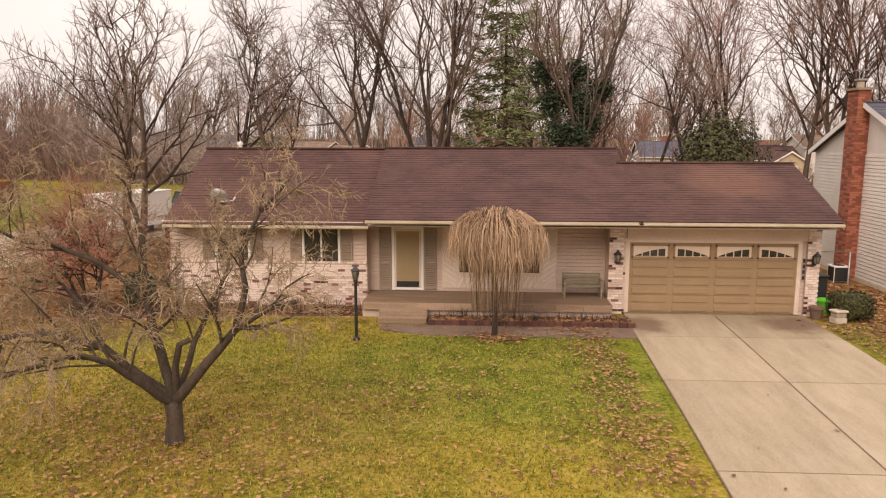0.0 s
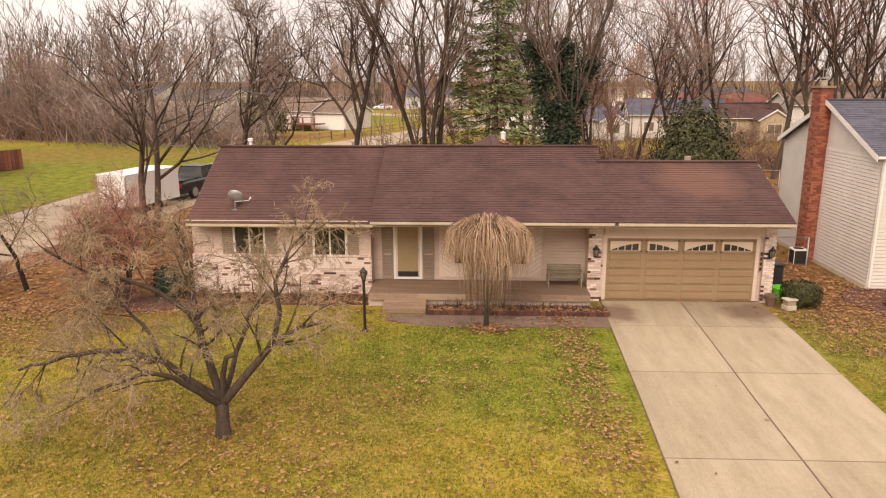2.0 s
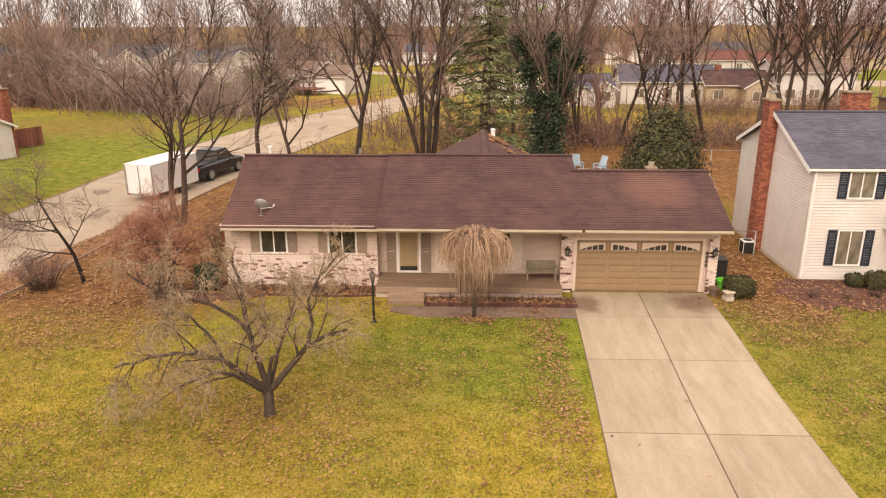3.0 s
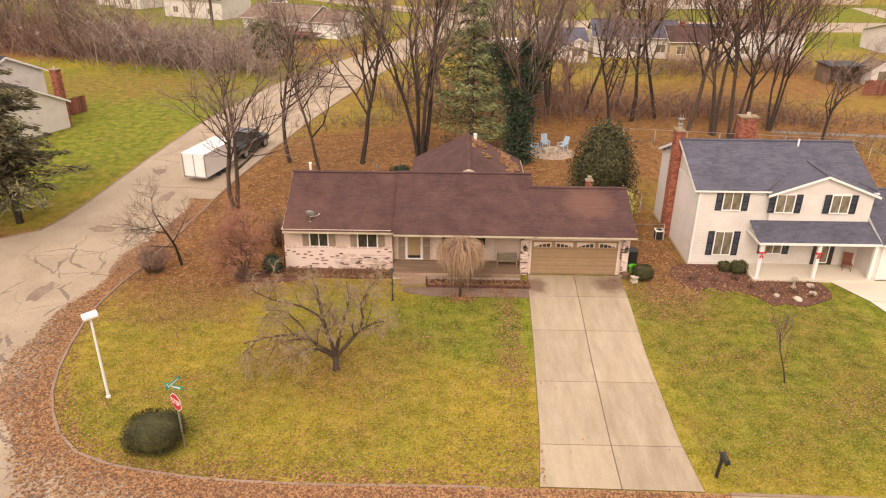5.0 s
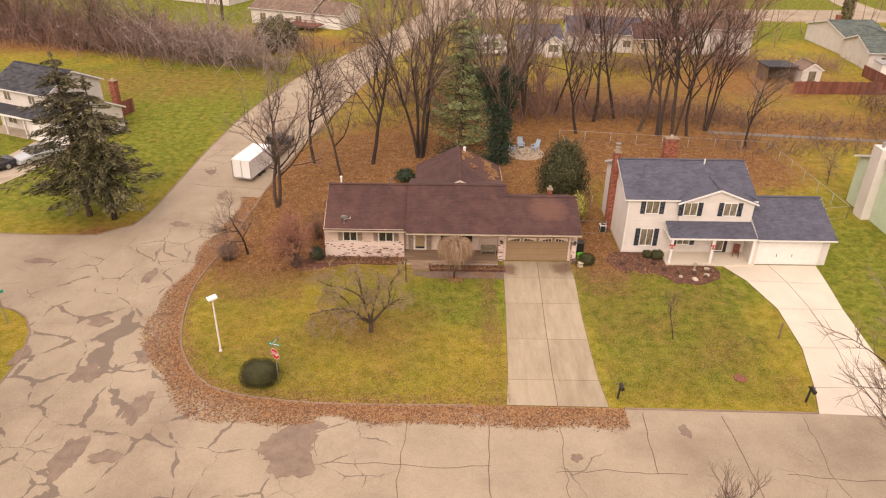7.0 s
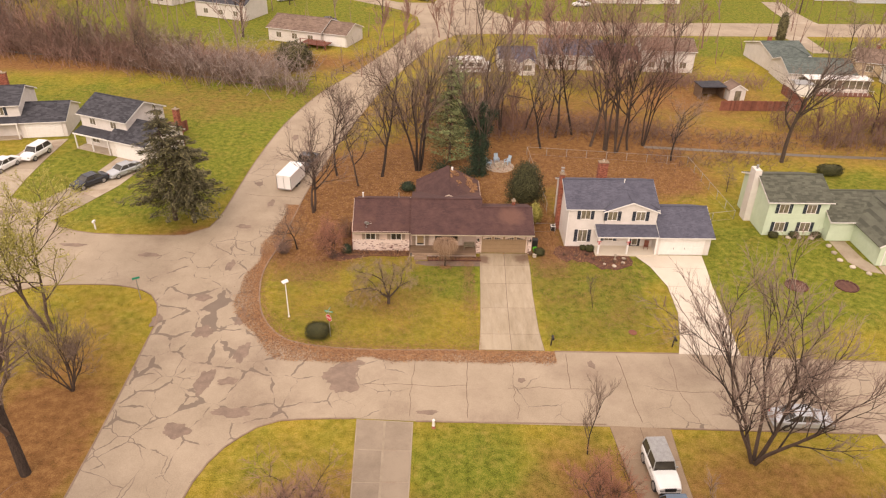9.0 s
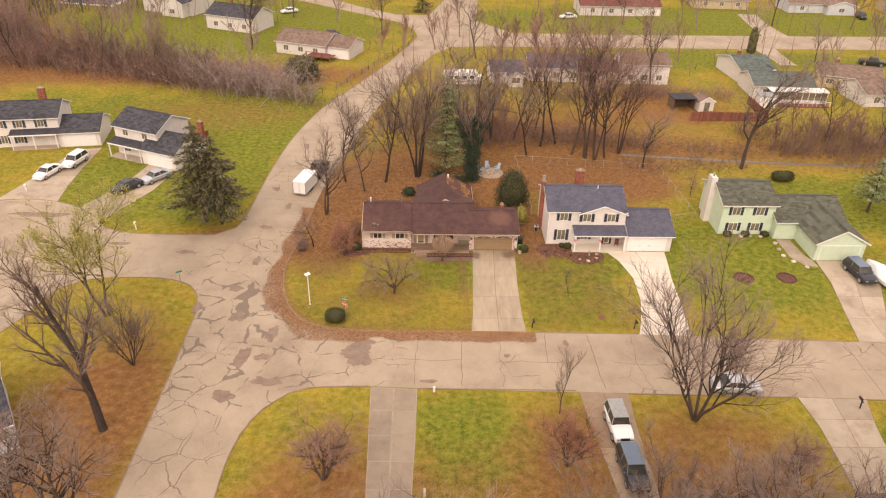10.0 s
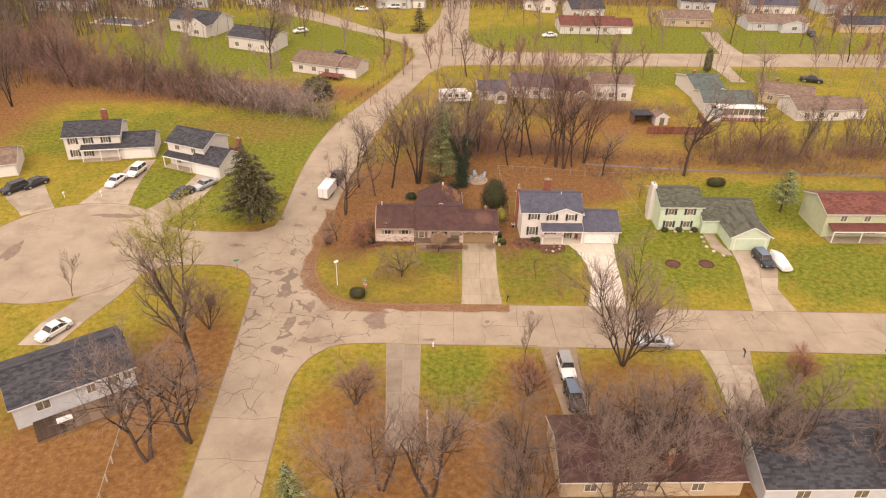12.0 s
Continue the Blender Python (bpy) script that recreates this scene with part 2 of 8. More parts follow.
M["lime"] = surface("lime_green_plastic", (0.10, 0.50, 0.03), (0.16, 0.62, 0.06), 2, 30, 0.4, 0.0)
M["stone"] = surface("pale_stone", (0.33, 0.27, 0.2), (0.55, 0.46, 0.36), 3, 40, 0.9, 0.4, spread=0.4)
M["water"] = surface("grey_water", (0.10, 0.078, 0.055), (0.18, 0.14, 0.105), 0.5, 8, 0.45, 0.1, world_space=True)
M["chair_blue"] = surface("pale_blue_paint", (0.32, 0.42, 0.5), (0.42, 0.52, 0.6), 2, 30, 0.6, 0.0)
M["ash"] = surface("grey_gravel", (0.30, 0.23, 0.17), (0.45, 0.36, 0.28), 2, 40, 0.95, 0.4, world_space=True)
M["twig_rust"] = surface("rusty_red_twig", (0.235, 0.10, 0.062), (0.41, 0.195, 0.125), 1, 20, 0.95, 0.0, island=0.4)
M["twig_grey"] = surface("lichen_grey_twig", (0.20, 0.138, 0.08), (0.37, 0.265, 0.16), 1, 20, 0.95, 0.0, island=0.5)
M["walk"] = surface("damp_concrete", (0.12, 0.078, 0.055), (0.25, 0.17, 0.125), 1.0, 30, 0.8, 0.25, world_space=True)
M["slab_grey"] = surface("grey_brown_slab", (0.20, 0.15, 0.105), (0.31, 0.24, 0.17), 0.8, 30, 0.85, 0.25, spread=0.3, world_space=True)
M["wood_dark"] = surface("dark_weathered_wood", (0.06, 0.036, 0.022), (0.20, 0.13, 0.085), 2, 40, 0.9, 0.3, spread=0.5, stretch=(0.4, 3, 3))
M["kerb"] = surface("stained_kerb", (0.17, 0.11, 0.075), (0.33, 0.235, 0.165), 0.8, 30, 0.9, 0.3, world_space=True)
M["brush"] = surface("dry_brush_twig", (0.12, 0.07, 0.05), (0.235, 0.145, 0.107), 1, 20, 0.95, 0.0, island=0.5)
M["twig_far"] = surface("far_woods_bark", (0.095, 0.068, 0.054), (0.19, 0.138, 0.11), 0.2, 4, 0.95, 0.0, island=0.4)
M["brush_pale"] = surface("silvery_brush_twig", (0.21, 0.15, 0.122), (0.39, 0.305, 0.26), 1, 20, 0.95, 0.0, island=0.5)


# ---- small builders ----
def link(name, me, parent=None, label=""):
    ob = new(name, me)
    if parent is not None:
        ob.parent = parent
    if label:
        ob["label"] = label
    return ob


def mesh_of(bm, material, smooth=False):
    me = bpy.data.meshes.new("mesh")
    if smooth:
        for f in bm.faces:
            f.smooth = True
    bm.to_mesh(me)
    bm.free()
    me.materials.append(material)
    return me


def part(name, bm, material, parent, label="", smooth=False):
    return link(name, mesh_of(bm, material, smooth), parent, label)


def raw_mesh(verts, faces, material, smooth=False):
    me = bpy.data.meshes.new("mesh")
    me.from_pydata(verts, [], faces)
    me.materials.append(material)
    if smooth:
        me.polygons.foreach_set("use_smooth", [True] * len(me.polygons))
    return me


def thing(name, label, category, m=None, group="", kind=""):
    ob = new(name)
    ob.empty_display_size = 0.2
    if m is not None:
        ob.matrix_basis = m
    return tagged(ob, label, category, group, kind)


def box(bm, x0, x1, y0, y1, z0, z1, m=None):
    vs = [Vector((x, y, z)) for z in (z0, z1) for y in (y0, y1) for x in (x0, x1)]
    if m is not None:
        vs = [m @ v for v in vs]
    v = [bm.verts.new(p) for p in vs]
    for q in ((0, 2, 3, 1), (4, 5, 7, 6), (0, 1, 5, 4), (2, 6, 7, 3), (0, 4, 6, 2), (1, 3, 7, 5)):
        bm.faces.new([v[i] for i in q])
    return bm


def boxes(*rows):
    bm = bmesh.new()
    for r in rows:
        box(bm, *r)
    return bm


def rounded(bm, width, segments=1):
    bmesh.ops.bevel(bm, geom=list(bm.edges), offset=width, segments=segments, affect="EDGES", profile=0.7)
    return bm


def prism(bm, outline, axis, a, b):
    """An outline in a plane, drawn out along an axis from a to b; axis y: outline of (x, z); axis x: (y, z); axis z: (x, y)."""
    def at(p, s):
        return {"x": (s, p[0], p[1]), "y": (p[0], s, p[1]), "z": (p[0], p[1], s)}[axis]
    lo = [bm.verts.new(at(p, a)) for p in outline]
    hi = [bm.verts.new(at(p, b)) for p in outline]
    n = len(outline)
    bm.faces.new(lo)
    bm.faces.new(list(reversed(hi)))
    for i in range(n):
        bm.faces.new([lo[i], hi[i], hi[(i + 1) % n], lo[(i + 1) % n]])
    bmesh.ops.recalc_face_normals(bm, faces=bm.faces)
    return bm


def lathe(bm, rings, sides=12, m=None):
    """Rings of (radius, z), closed at both ends."""
    loops = []
    for r, z in rings:
        ring = []
        for i in range(sides):
            a = 2 * math.pi * i / sides
            p = Vector((r * math.cos(a), r * math.sin(a), z))
            ring.append(bm.verts.new(m @ p if m is not None else p))
        loops.append(ring)
    for a, b in zip(loops, loops[1:]):
        for i in range(sides):
            bm.faces.new([a[i], a[(i + 1) % sides], b[(i + 1) % sides], b[i]])
    bm.faces.new(list(reversed(loops[0])))
    bm.faces.new(loops[-1])
    return bm


def tubes(paths, sides, material):
    """One mesh of tapered tubes; a path is a list of (point, radius). Three-sided ones run out to a point."""
    verts, faces = [], []
    ring = [(math.cos(2 * math.pi * i / sides), math.sin(2 * math.pi * i / sides)) for i in range(sides)]
    for path in paths:
        base = len(verts)
        k = len(path)
        tip = sides == 3 and k > 1
        for i, (p, r) in enumerate(path):
            if tip and i == k - 1:
                verts.append(p)
                continue
            d = (path[min(i + 1, k - 1)][0] - path[max(i - 1, 0)][0])
            d = d.normalized() if d.length > 1e-9 else Vector((0, 0, 1))
            u = d.cross(Vector((0.31, 0.95, 0.05))).normalized()
            w = d.cross(u)
            for c, s in ring:
                verts.append(p + r * (c * u + s * w))
        for i in range(k - 1):
            for j in range(sides):
                a, b = base + i * sides + j, base + i * sides + (j + 1) % sides
                faces.append((a, b, base + (k - 1) * sides) if tip and i == k - 2 else (a, b, b + sides, a + sides))
        if k > 1 and not tip:
            faces.append(tuple(base + (k - 1) * sides + j for j in range(sides)))
    return raw_mesh(verts, faces, material, sides > 3)


def ribbon(points, width, z0, z1, material, name, parent=None):
    """A kerb or edging that follows a line on the plan."""
    bm = bmesh.new()
    rows = []
    n = len(points)
    for i, p in enumerate(points):
        a, b = Vector(points[max(i - 1, 0)]), Vector(points[min(i + 1, n - 1)])
        d = (b - a).normalized()
        nx, ny = -d.y * width / 2, d.x * width / 2
        rows.append([bm.verts.new((p[0] + s * nx, p[1] + s * ny, z)) for s, z in ((-1, z0), (-0.8, z1), (0.8, z1), (1, z0))])
    for a, b in zip(rows, rows[1:]):
        for i in range(3):
            bm.faces.new([a[i], a[i + 1], b[i + 1], b[i]])
    for e in (rows[0], list(reversed(rows[-1]))):
        bm.faces.new(e)
    bmesh.ops.recalc_face_normals(bm, faces=bm.faces)
    return part(name, bm, material, parent)


def smooth_line(points, step=1.5):
    """Points of a smooth curve through the given ones."""
    out = []
    n = len(points)
    for i in range(n - 1):
        p0, p1, p2, p3 = (Vector(points[max(0, min(n - 1, j))]) for j in (i - 1, i, i + 1, i + 2))
        k = max(1, int((p2 - p1).length / step))
        for s in range(k):
            t = s / k
            out.append(tuple(0.5 * (2 * p1 + (p2 - p0) * t + (2 * p0 - 5 * p1 + 4 * p2 - p3) * t * t + (3 * p1 - p0 - 3 * p2 + p3) * t ** 3)))
    out.append(tuple(points[-1]))
    return out


def flat(outline, z, thick, material, name, parent=None, label=""):
    """A slab of any plan."""
    bm = bmesh.new()
    prism(bm, outline, "z", z - thick, z)
    bmesh.ops.triangulate(bm, faces=[f for f in bm.faces if len(f.verts) > 4])
    return part(name, bm, material, parent, label)


# ---- ground ----
# where leaves lie thick (x, y, radius x, radius y, amount) and where the grass is lush
LITTER = [(-8, 18, 15, 13, 0.95), (20, 21, 12, 7, 1.0), (14, 34, 22, 10, 0.65), (-19, 5, 5, 9, 0.9), (-16, 0.5, 4, 3, 0.6), (30, 40, 28, 12, 0.3), (7.5, 5, 2.5, 8, 0.7),
          (-37, -36, 6, 20, 0.5), (-45, -52, 12, 12, 0.75), (-14, -40, 7, 8, 0.6), (10, -50, 26, 13, 0.9), (6, -33, 4, 5, 0.5), (19, -34, 8, 6, 0.5),
          (-72, 72, 60, 8, 0.8), (-110, 60, 18, 50, 0.9), (-45, 48, 16, 8, 0.3), (5, 48, 26, 10, 0.35), (70, 32, 40, 7, 0.45), (-9.5, -9, 3.5, 2.5, 0.25),
          (40, 55, 14, 9, 0.6), (-20, 42, 5, 8, 0.3), (-33, 2, 3, 3, 0.9), (-35, -28, 5, 9, 0.5), (-13, -11, 8, 5, 0.1), (10.5, -9, 6, 7, 0.14), (-45, -42, 14, 16, 0.35)]
LUSH = [(-2.2, -5.0, 4.5, 3.6, 0.85), (-7.5, -5.5, 4, 2.5, 0.3), (10, -7, 6, 7, 0.5), (13, -3, 6, 3, 0.9), (-45, 20, 14, 12, 0.9), (-35, 45, 12, 16, 0.9), (-65, 45, 30, 12, 0.6), (33, -3, 12, 10, 0.8),
        (60, -8, 15, 8, 0.7), (-60, 115, 40, 30, 0.8), (70, 125, 60, 16, 0.9), (55, -35, 20, 6, 1.0), (60, 14, 20, 8, 0.7), (-2, -33, 6, 7, 0.5), (60, 88, 40, 8, 0.6)]


def zone(x, y, spots):
    rest = 1.0
    for cx, cy, rx, ry, amount in spots:
        q = ((x - cx) / rx) ** 2 + ((y - cy) / ry) ** 2
        rest *= 1 - amount * math.exp(-q * q * 0.7)
    return 1 - rest


def ground_sheet():
    xs = [-3000, -1200, -500, -250] + [-160 + 2 * i for i in range(156)] + [250, 500, 1200, 3000]
    ys = [-3000, -1000, -400, -150] + [-80 + 2 * i for i in range(141)] + [300, 500, 1200, 3000]
    verts = [(x, y, 0.0) for y in ys for x in xs]
    w = len(xs)
    faces = [(j * w + i, j * w + i + 1, (j + 1) * w + i + 1, (j + 1) * w + i) for j in range(len(ys) - 1) for i in range(w - 1)]
    m = bpy.data.materials.new("lawn_and_leaf_litter")
    m.use_nodes = True
    n, l = m.node_tree.nodes, m.node_tree.links
    b = n["Principled BSDF"]
    b.inputs["Roughness"].default_value = 0.95
    b.inputs["Specular IOR Level"].default_value = 0.1
    pos = n.new("ShaderNodeNewGeometry").outputs["Position"]

    def noise_tex(scale, detail=6, rough=0.65):
        t = n.new("ShaderNodeTexNoise")
        t.inputs["Scale"].default_value, t.inputs["Detail"].default_value, t.inputs["Roughness"].default_value = scale, detail, rough
        l.new(pos, t.inputs["Vector"])
        return t.outputs["Fac"]

    def math_node(op, a, c, d=0.0):
        t = n.new("ShaderNodeMath")
        t.operation = op
        for i, v in enumerate((a, c, d)):
            if isinstance(v, (int, float)):
                t.inputs[i].default_value = v
            else:
                l.new(v, t.inputs[i])
        return t.outputs[0]

    def ramp(fac, *stops):
        t = n.new("ShaderNodeValToRGB")
        while len(t.color_ramp.elements) < len(stops):
            t.color_ramp.elements.new(0.5)
        for e, (p, c) in zip(t.color_ramp.elements, stops):
            e.position, e.color = p, (*c, 1)
        l.new(fac, t.inputs[0])
        return t.outputs[0]

    def mix(fac, a, c):
        t = n.new("ShaderNodeMix")
        t.data_type = "RGBA"
        l.new(fac, t.inputs[0])
        l.new(a, t.inputs[6])
        l.new(c, t.inputs[7])
        return t.outputs[2]

    def attr(name):
        t = n.new("ShaderNodeAttribute")
        t.attribute_name = name
        return t.outputs["Fac"]

    fine, mid, wide = noise_tex(11, 8, 0.8), noise_tex(1.3, 8, 0.75), noise_tex(0.18)
    dry = ramp(math_node("MULTIPLY_ADD", mid, 0.35, math_node("MULTIPLY", fine, 0.65)),
               (0.41, (0.12, 0.092, 0.012)), (0.5, (0.305, 0.225, 0.027)), (0.59, (0.47, 0.315, 0.08)))
    lush = ramp(math_node("MULTIPLY_ADD", mid, 0.4, math_node("MULTIPLY", fine, 0.6)),
                (0.42, (0.045, 0.055, 0.008)), (0.5, (0.15, 0.168, 0.018)), (0.59, (0.30, 0.265, 0.05)))
    leaves = ramp(math_node("MULTIPLY_ADD", mid, 0.4, math_node("MULTIPLY", fine, 0.6)),
                  (0.37, (0.07, 0.031, 0.016)), (0.5, (0.225, 0.108, 0.038)), (0.63, (0.39, 0.225, 0.095)))
    green_fac = n.new("ShaderNodeMapRange")
    green_fac.inputs["From Min"].default_value, green_fac.inputs["From Max"].default_value = 0.75, 1.45
    l.new(math_node("ADD", attr("lush"), math_node("MULTIPLY_ADD", wide, 1.7, math_node("MULTIPLY", mid, 0.25))), green_fac.inputs["Value"])
    grass = mix(green_fac.outputs[0], dry, lush)
    leaf_fac = n.new("ShaderNodeMapRange")
    leaf_fac.inputs["From Min"].default_value, leaf_fac.inputs["From Max"].default_value = 0.355, 1.0
    l.new(math_node("ADD", attr("litter"), math_node("MULTIPLY_ADD", mid, 0.5, math_node("MULTIPLY_ADD", fine, 0.4, math_node("MULTIPLY_ADD", noise_tex(0.4, 5), 0.8, -0.5)))), leaf_fac.inputs["Value"])
    l.new(mix(leaf_fac.outputs[0], grass, leaves), b.inputs["Base Color"])
    bp = n.new("ShaderNodeBump")
    bp.inputs["Strength"].default_value, bp.inputs["Distance"].default_value = 0.6, 0.06
    l.new(fine, bp.inputs["Height"])
    l.new(bp.outputs[0], b.inputs["Normal"])
    me = raw_mesh(verts, faces, m)
    for name, spots in (("litter", LITTER), ("lush", LUSH)):
        at = me.attributes.new(name, "FLOAT", "POINT")
        at.data.foreach_set("value", [(0.5 if name == "litter" else 1.0) if (y > 172 or x < -150 or x > 150) else min(1.0, zone(x, y, spots)) for x, y, z in verts])
    return tagged(link("ground", me), "yellow-green winter lawn scattered with brown fallen leaves", "lawn", kind="structure")


ground_sheet()

# ---- roads ----
CORNER = smooth_line([(16.8, -17.3), (-1, -17.0), (-10.4, -17.0), (-15.2, -16.6), (-18.7, -15.6), (-20.9, -13.2), (-22.2, -10.2), (-23.0, -6), (-23.0, -2.5), (-22.3, 2), (-21.9, 8.4), (-21.0, 18), (-18.2, 36), (-12.6, 62.4), (-4.3, 88.5)])
SOUTH_CORNER = smooth_line([(-24.4, -180), (-23.6, -75), (-23.2, -50), (-23, -40.8), (-22.9, -34.4), (-21.9, -30.2), (-20.1, -27.6), (-17.5, -25.9), (-11.6, -25.6)])
ROUND = [(-62 + 15 * math.cos(radians(a)), -2 + 15 * math.sin(radians(a))) for a in range(38, 335, 9)]
STEM_NORTH = smooth_line([(-30.5, 9.3), (-31.2, 5.2), (-33.5, 3.4), (-43.8, 3.6), (-48.2, 5.0)])
STEM_SOUTH = smooth_line([(-48.0, -9.2), (-45, -7.2), (-37.5, -6.9), (-33.2, -8.6), (-31.5, -12.2), (-31.2, -16), (-30.9, -33), (-31, -75), (-31.8, -180)])
WEST_EDGE = smooth_line([(-8.1, 104), (-14.6, 81), (-20.7, 64), (-25, 53), (-28.3, 38.6), (-29.8, 25), (-30.5, 9.3)])
ROAD = (SOUTH_CORNER + [(-6.9, -25.9), (30, -27.1), (52, -27.9), (160, -31.5), (160, -22), (58, -18.9), (40, -18.5)] + CORNER
        + [(0, 95), (8, 96.5), (33.6, 96.5), (115, 99), (260, 103), (260, 117), (122, 112), (36, 109), (16, 110), (8, 122), (10, 150), (16, 220), (6, 220),
           (0, 150), (-5, 128), (-14, 128), (-25, 137), (-41, 155), (-80, 190), (-86, 184), (-46, 146), (-25, 129), (-13, 119), (-9, 112)]
        + WEST_EDGE + STEM_NORTH[1:] + ROUND + STEM_SOUTH)


def road_material():
    """Old cast concrete: pale slabs, wandering cracks and worn dark patches."""
    m = surface("cracked_road_concrete", (0.285, 0.218, 0.148), (0.415, 0.326, 0.232), 0.22, 18, 0.85, 0.3, stain=(0.20, 0.135, 0.095), stain_scale=0.13, stain_amount=0.55, world_space=True)
    n, l = m.node_tree.nodes, m.node_tree.links
    b = n["Principled BSDF"]
    col = b.inputs["Base Color"].links[0].from_socket
    pos = n.new("ShaderNodeNewGeometry").outputs["Position"]
    warp = n.new("ShaderNodeTexNoise")
    warp.inputs["Scale"].default_value, warp.inputs["Detail"].default_value = 0.5, 5
    l.new(pos, warp.inputs["Vector"])
    sc = n.new("ShaderNodeVectorMath")
    sc.operation = "MULTIPLY_ADD"
    l.new(warp.outputs["Color"], sc.inputs[0])
    sc.inputs[1].default_value = (1.5, 1.5, 0)
    l.new(pos, sc.inputs[2])
    vor = n.new("ShaderNodeTexVoronoi")
    vor.feature = "DISTANCE_TO_EDGE"
    vor.inputs["Scale"].default_value = 0.33
    l.new(sc.outputs[0], vor.inputs["Vector"])
    where = n.new("ShaderNodeTexNoise")
    where.inputs["Scale"].default_value, where.inputs["Detail"].default_value = 0.09, 3
    l.new(pos, where.inputs["Vector"])
    wide = n.new("ShaderNodeMapRange")
    wide.inputs["From Min"].default_value, wide.inputs["From Max"].default_value = 0.42, 0.66
    wide.inputs["To Min"].default_value, wide.inputs["To Max"].default_value = 0.001, 0.012
    l.new(where.outputs["Fac"], wide.inputs["Value"])
    # the junction is the most broken part: a second, finer net of open cracks
    far = n.new("ShaderNodeVectorMath")
    far.operation = "DISTANCE"
    l.new(pos, far.inputs[0])
    far.inputs[1].default_value = (-24.5, -15.0, 0.0)
    near = n.new("ShaderNodeMapRange")
    near.inputs["From Min"].default_value, near.inputs["From Max"].default_value = 4.0, 19.0
    near.inputs["To Min"].default_value, near.inputs["To Max"].default_value = 1.0, 0.0
    l.new(far.outputs["Value"], near.inputs["Value"])
    fine_net = n.new("ShaderNodeTexVoronoi")
    fine_net.feature = "DISTANCE_TO_EDGE"
    fine_net.inputs["Scale"].default_value = 0.36
    l.new(sc.outputs[0], fine_net.inputs["Vector"])
    gate = n.new("ShaderNodeTexNoise")
    gate.inputs["Scale"].default_value, gate.inputs["Detail"].default_value = 0.55, 7
    l.new(pos, gate.inputs["Vector"])
    gate_fac = n.new("ShaderNodeMapRange")
    gate_fac.inputs["From Min"].default_value, gate_fac.inputs["From Max"].default_value = 0.45, 0.7
    gate_fac.inputs["To Min"].default_value, gate_fac.inputs["To Max"].default_value = 0.003, 0.12
    l.new(gate.outputs["Fac"], gate_fac.inputs["Value"])
    both = n.new("ShaderNodeMath")
    both.operation = "MULTIPLY"
    l.new(near.outputs[0], both.inputs[0])
    l.new(gate_fac.outputs[0], both.inputs[1])
    open_net = n.new("ShaderNodeMath")
    open_net.operation = "LESS_THAN"
    l.new(fine_net.outputs["Distance"], open_net.inputs[0])
    l.new(both.outputs[0], open_net.inputs[1])
    less = n.new("ShaderNodeMath")
    less.operation = "LESS_THAN"
    l.new(vor.outputs["Distance"], less.inputs[0])
    l.new(wide.outputs[0], less.inputs[1])
    fade = n.new("ShaderNodeMath")
    fade.operation = "MULTIPLY"
    some = n.new("ShaderNodeMapRange")
    some.inputs["From Min"].default_value, some.inputs["From Max"].default_value = 0.54, 0.6
    l.new(where.outputs["Fac"], some.inputs["Value"])
    kept = n.new("ShaderNodeMath")
    kept.operation = "MULTIPLY"
    l.new(less.outputs[0], kept.inputs[0])
    l.new(some.outputs[0], kept.inputs[1])
    either = n.new("ShaderNodeMath")
    either.operation = "MAXIMUM"
    l.new(kept.outputs[0], either.inputs[0])
    l.new(open_net.outputs[0], either.inputs[1])
    l.new(either.outputs[0], fade.inputs[0])
    fade.inputs[1].default_value = 0.7
    mix = n.new("ShaderNodeMix")
    mix.data_type = "RGBA"
    l.new(fade.outputs[0], mix.inputs[0])
    l.new(col, mix.inputs[6])
    mix.inputs[7].default_value = (0.12, 0.085, 0.066, 1)
    l.new(mix.outputs[2], b.inputs["Base Color"])
    return m


road = flat(ROAD, 0.03, 0.25, road_material(), "road")
tagged(road, "pale cracked concrete residential road with dark worn patches", "road", kind="structure")

# saw-cut joints across the slabs of the street, and asphalt repairs
def crack(a, b, amp, width, seed):
    """A dark crack or worn joint wandering from a to b."""
    a, b = Vector(a), Vector(b)
    d = b - a
    side = Vector((-d.y, d.x)).normalized()
    k = max(4, int(d.length / 0.5))
    line = []
    for i in range(k + 1):
        p = a + d * i / k + side * amp * (noise.noise(Vector((i * 0.13, seed * 3.7, 0))) + 0.45 * noise.noise(Vector((i * 0.5, seed * 1.9, 5))))
        line.append((p.x, p.y))
    tagged(ribbon(line, width, 0.0, 0.034, M["joint"], "road_joint"), "dark wandering crack across the concrete road", "road crack", "road cracks", kind="structure")


rng = random.Random(6)
for i in range(30):
    x = -12 + 4.55 * i + rng.uniform(-0.8, 0.8)
    k = -0.031 * x
    whole = rng.random() < 0.55
    crack((x, -25.6 + k if whole else -21.4 + k + rng.uniform(-1, 1)), (x + rng.uniform(-0.4, 0.4), -17.3 + k * 0.9), 0.25 if i % 3 else 0.7, rng.uniform(0.035, 0.07), i)
for i in range(7):
    crack((-11 + 12 * i, -21.5 - 0.37 * i), (-11 + 12 * i + rng.uniform(5, 10), -21.7 - 0.37 * i), 0.35, 0.05, 50 + i)
for i in range(6):
    y = -70 + 6.2 * i
    crack((-30.7, y), (-23.3, y + rng.uniform(-0.6, 0.6)), 0.4, 0.06, 70 + i)
for i in range(11):
    y = 14 + 7.5 * i
    x = -24.5 + 0.0021 * (y - 10) ** 2
    crack((x - 4.5, y), (x + 3.5, y - 1.2), 0.6, 0.06, 90 + i)


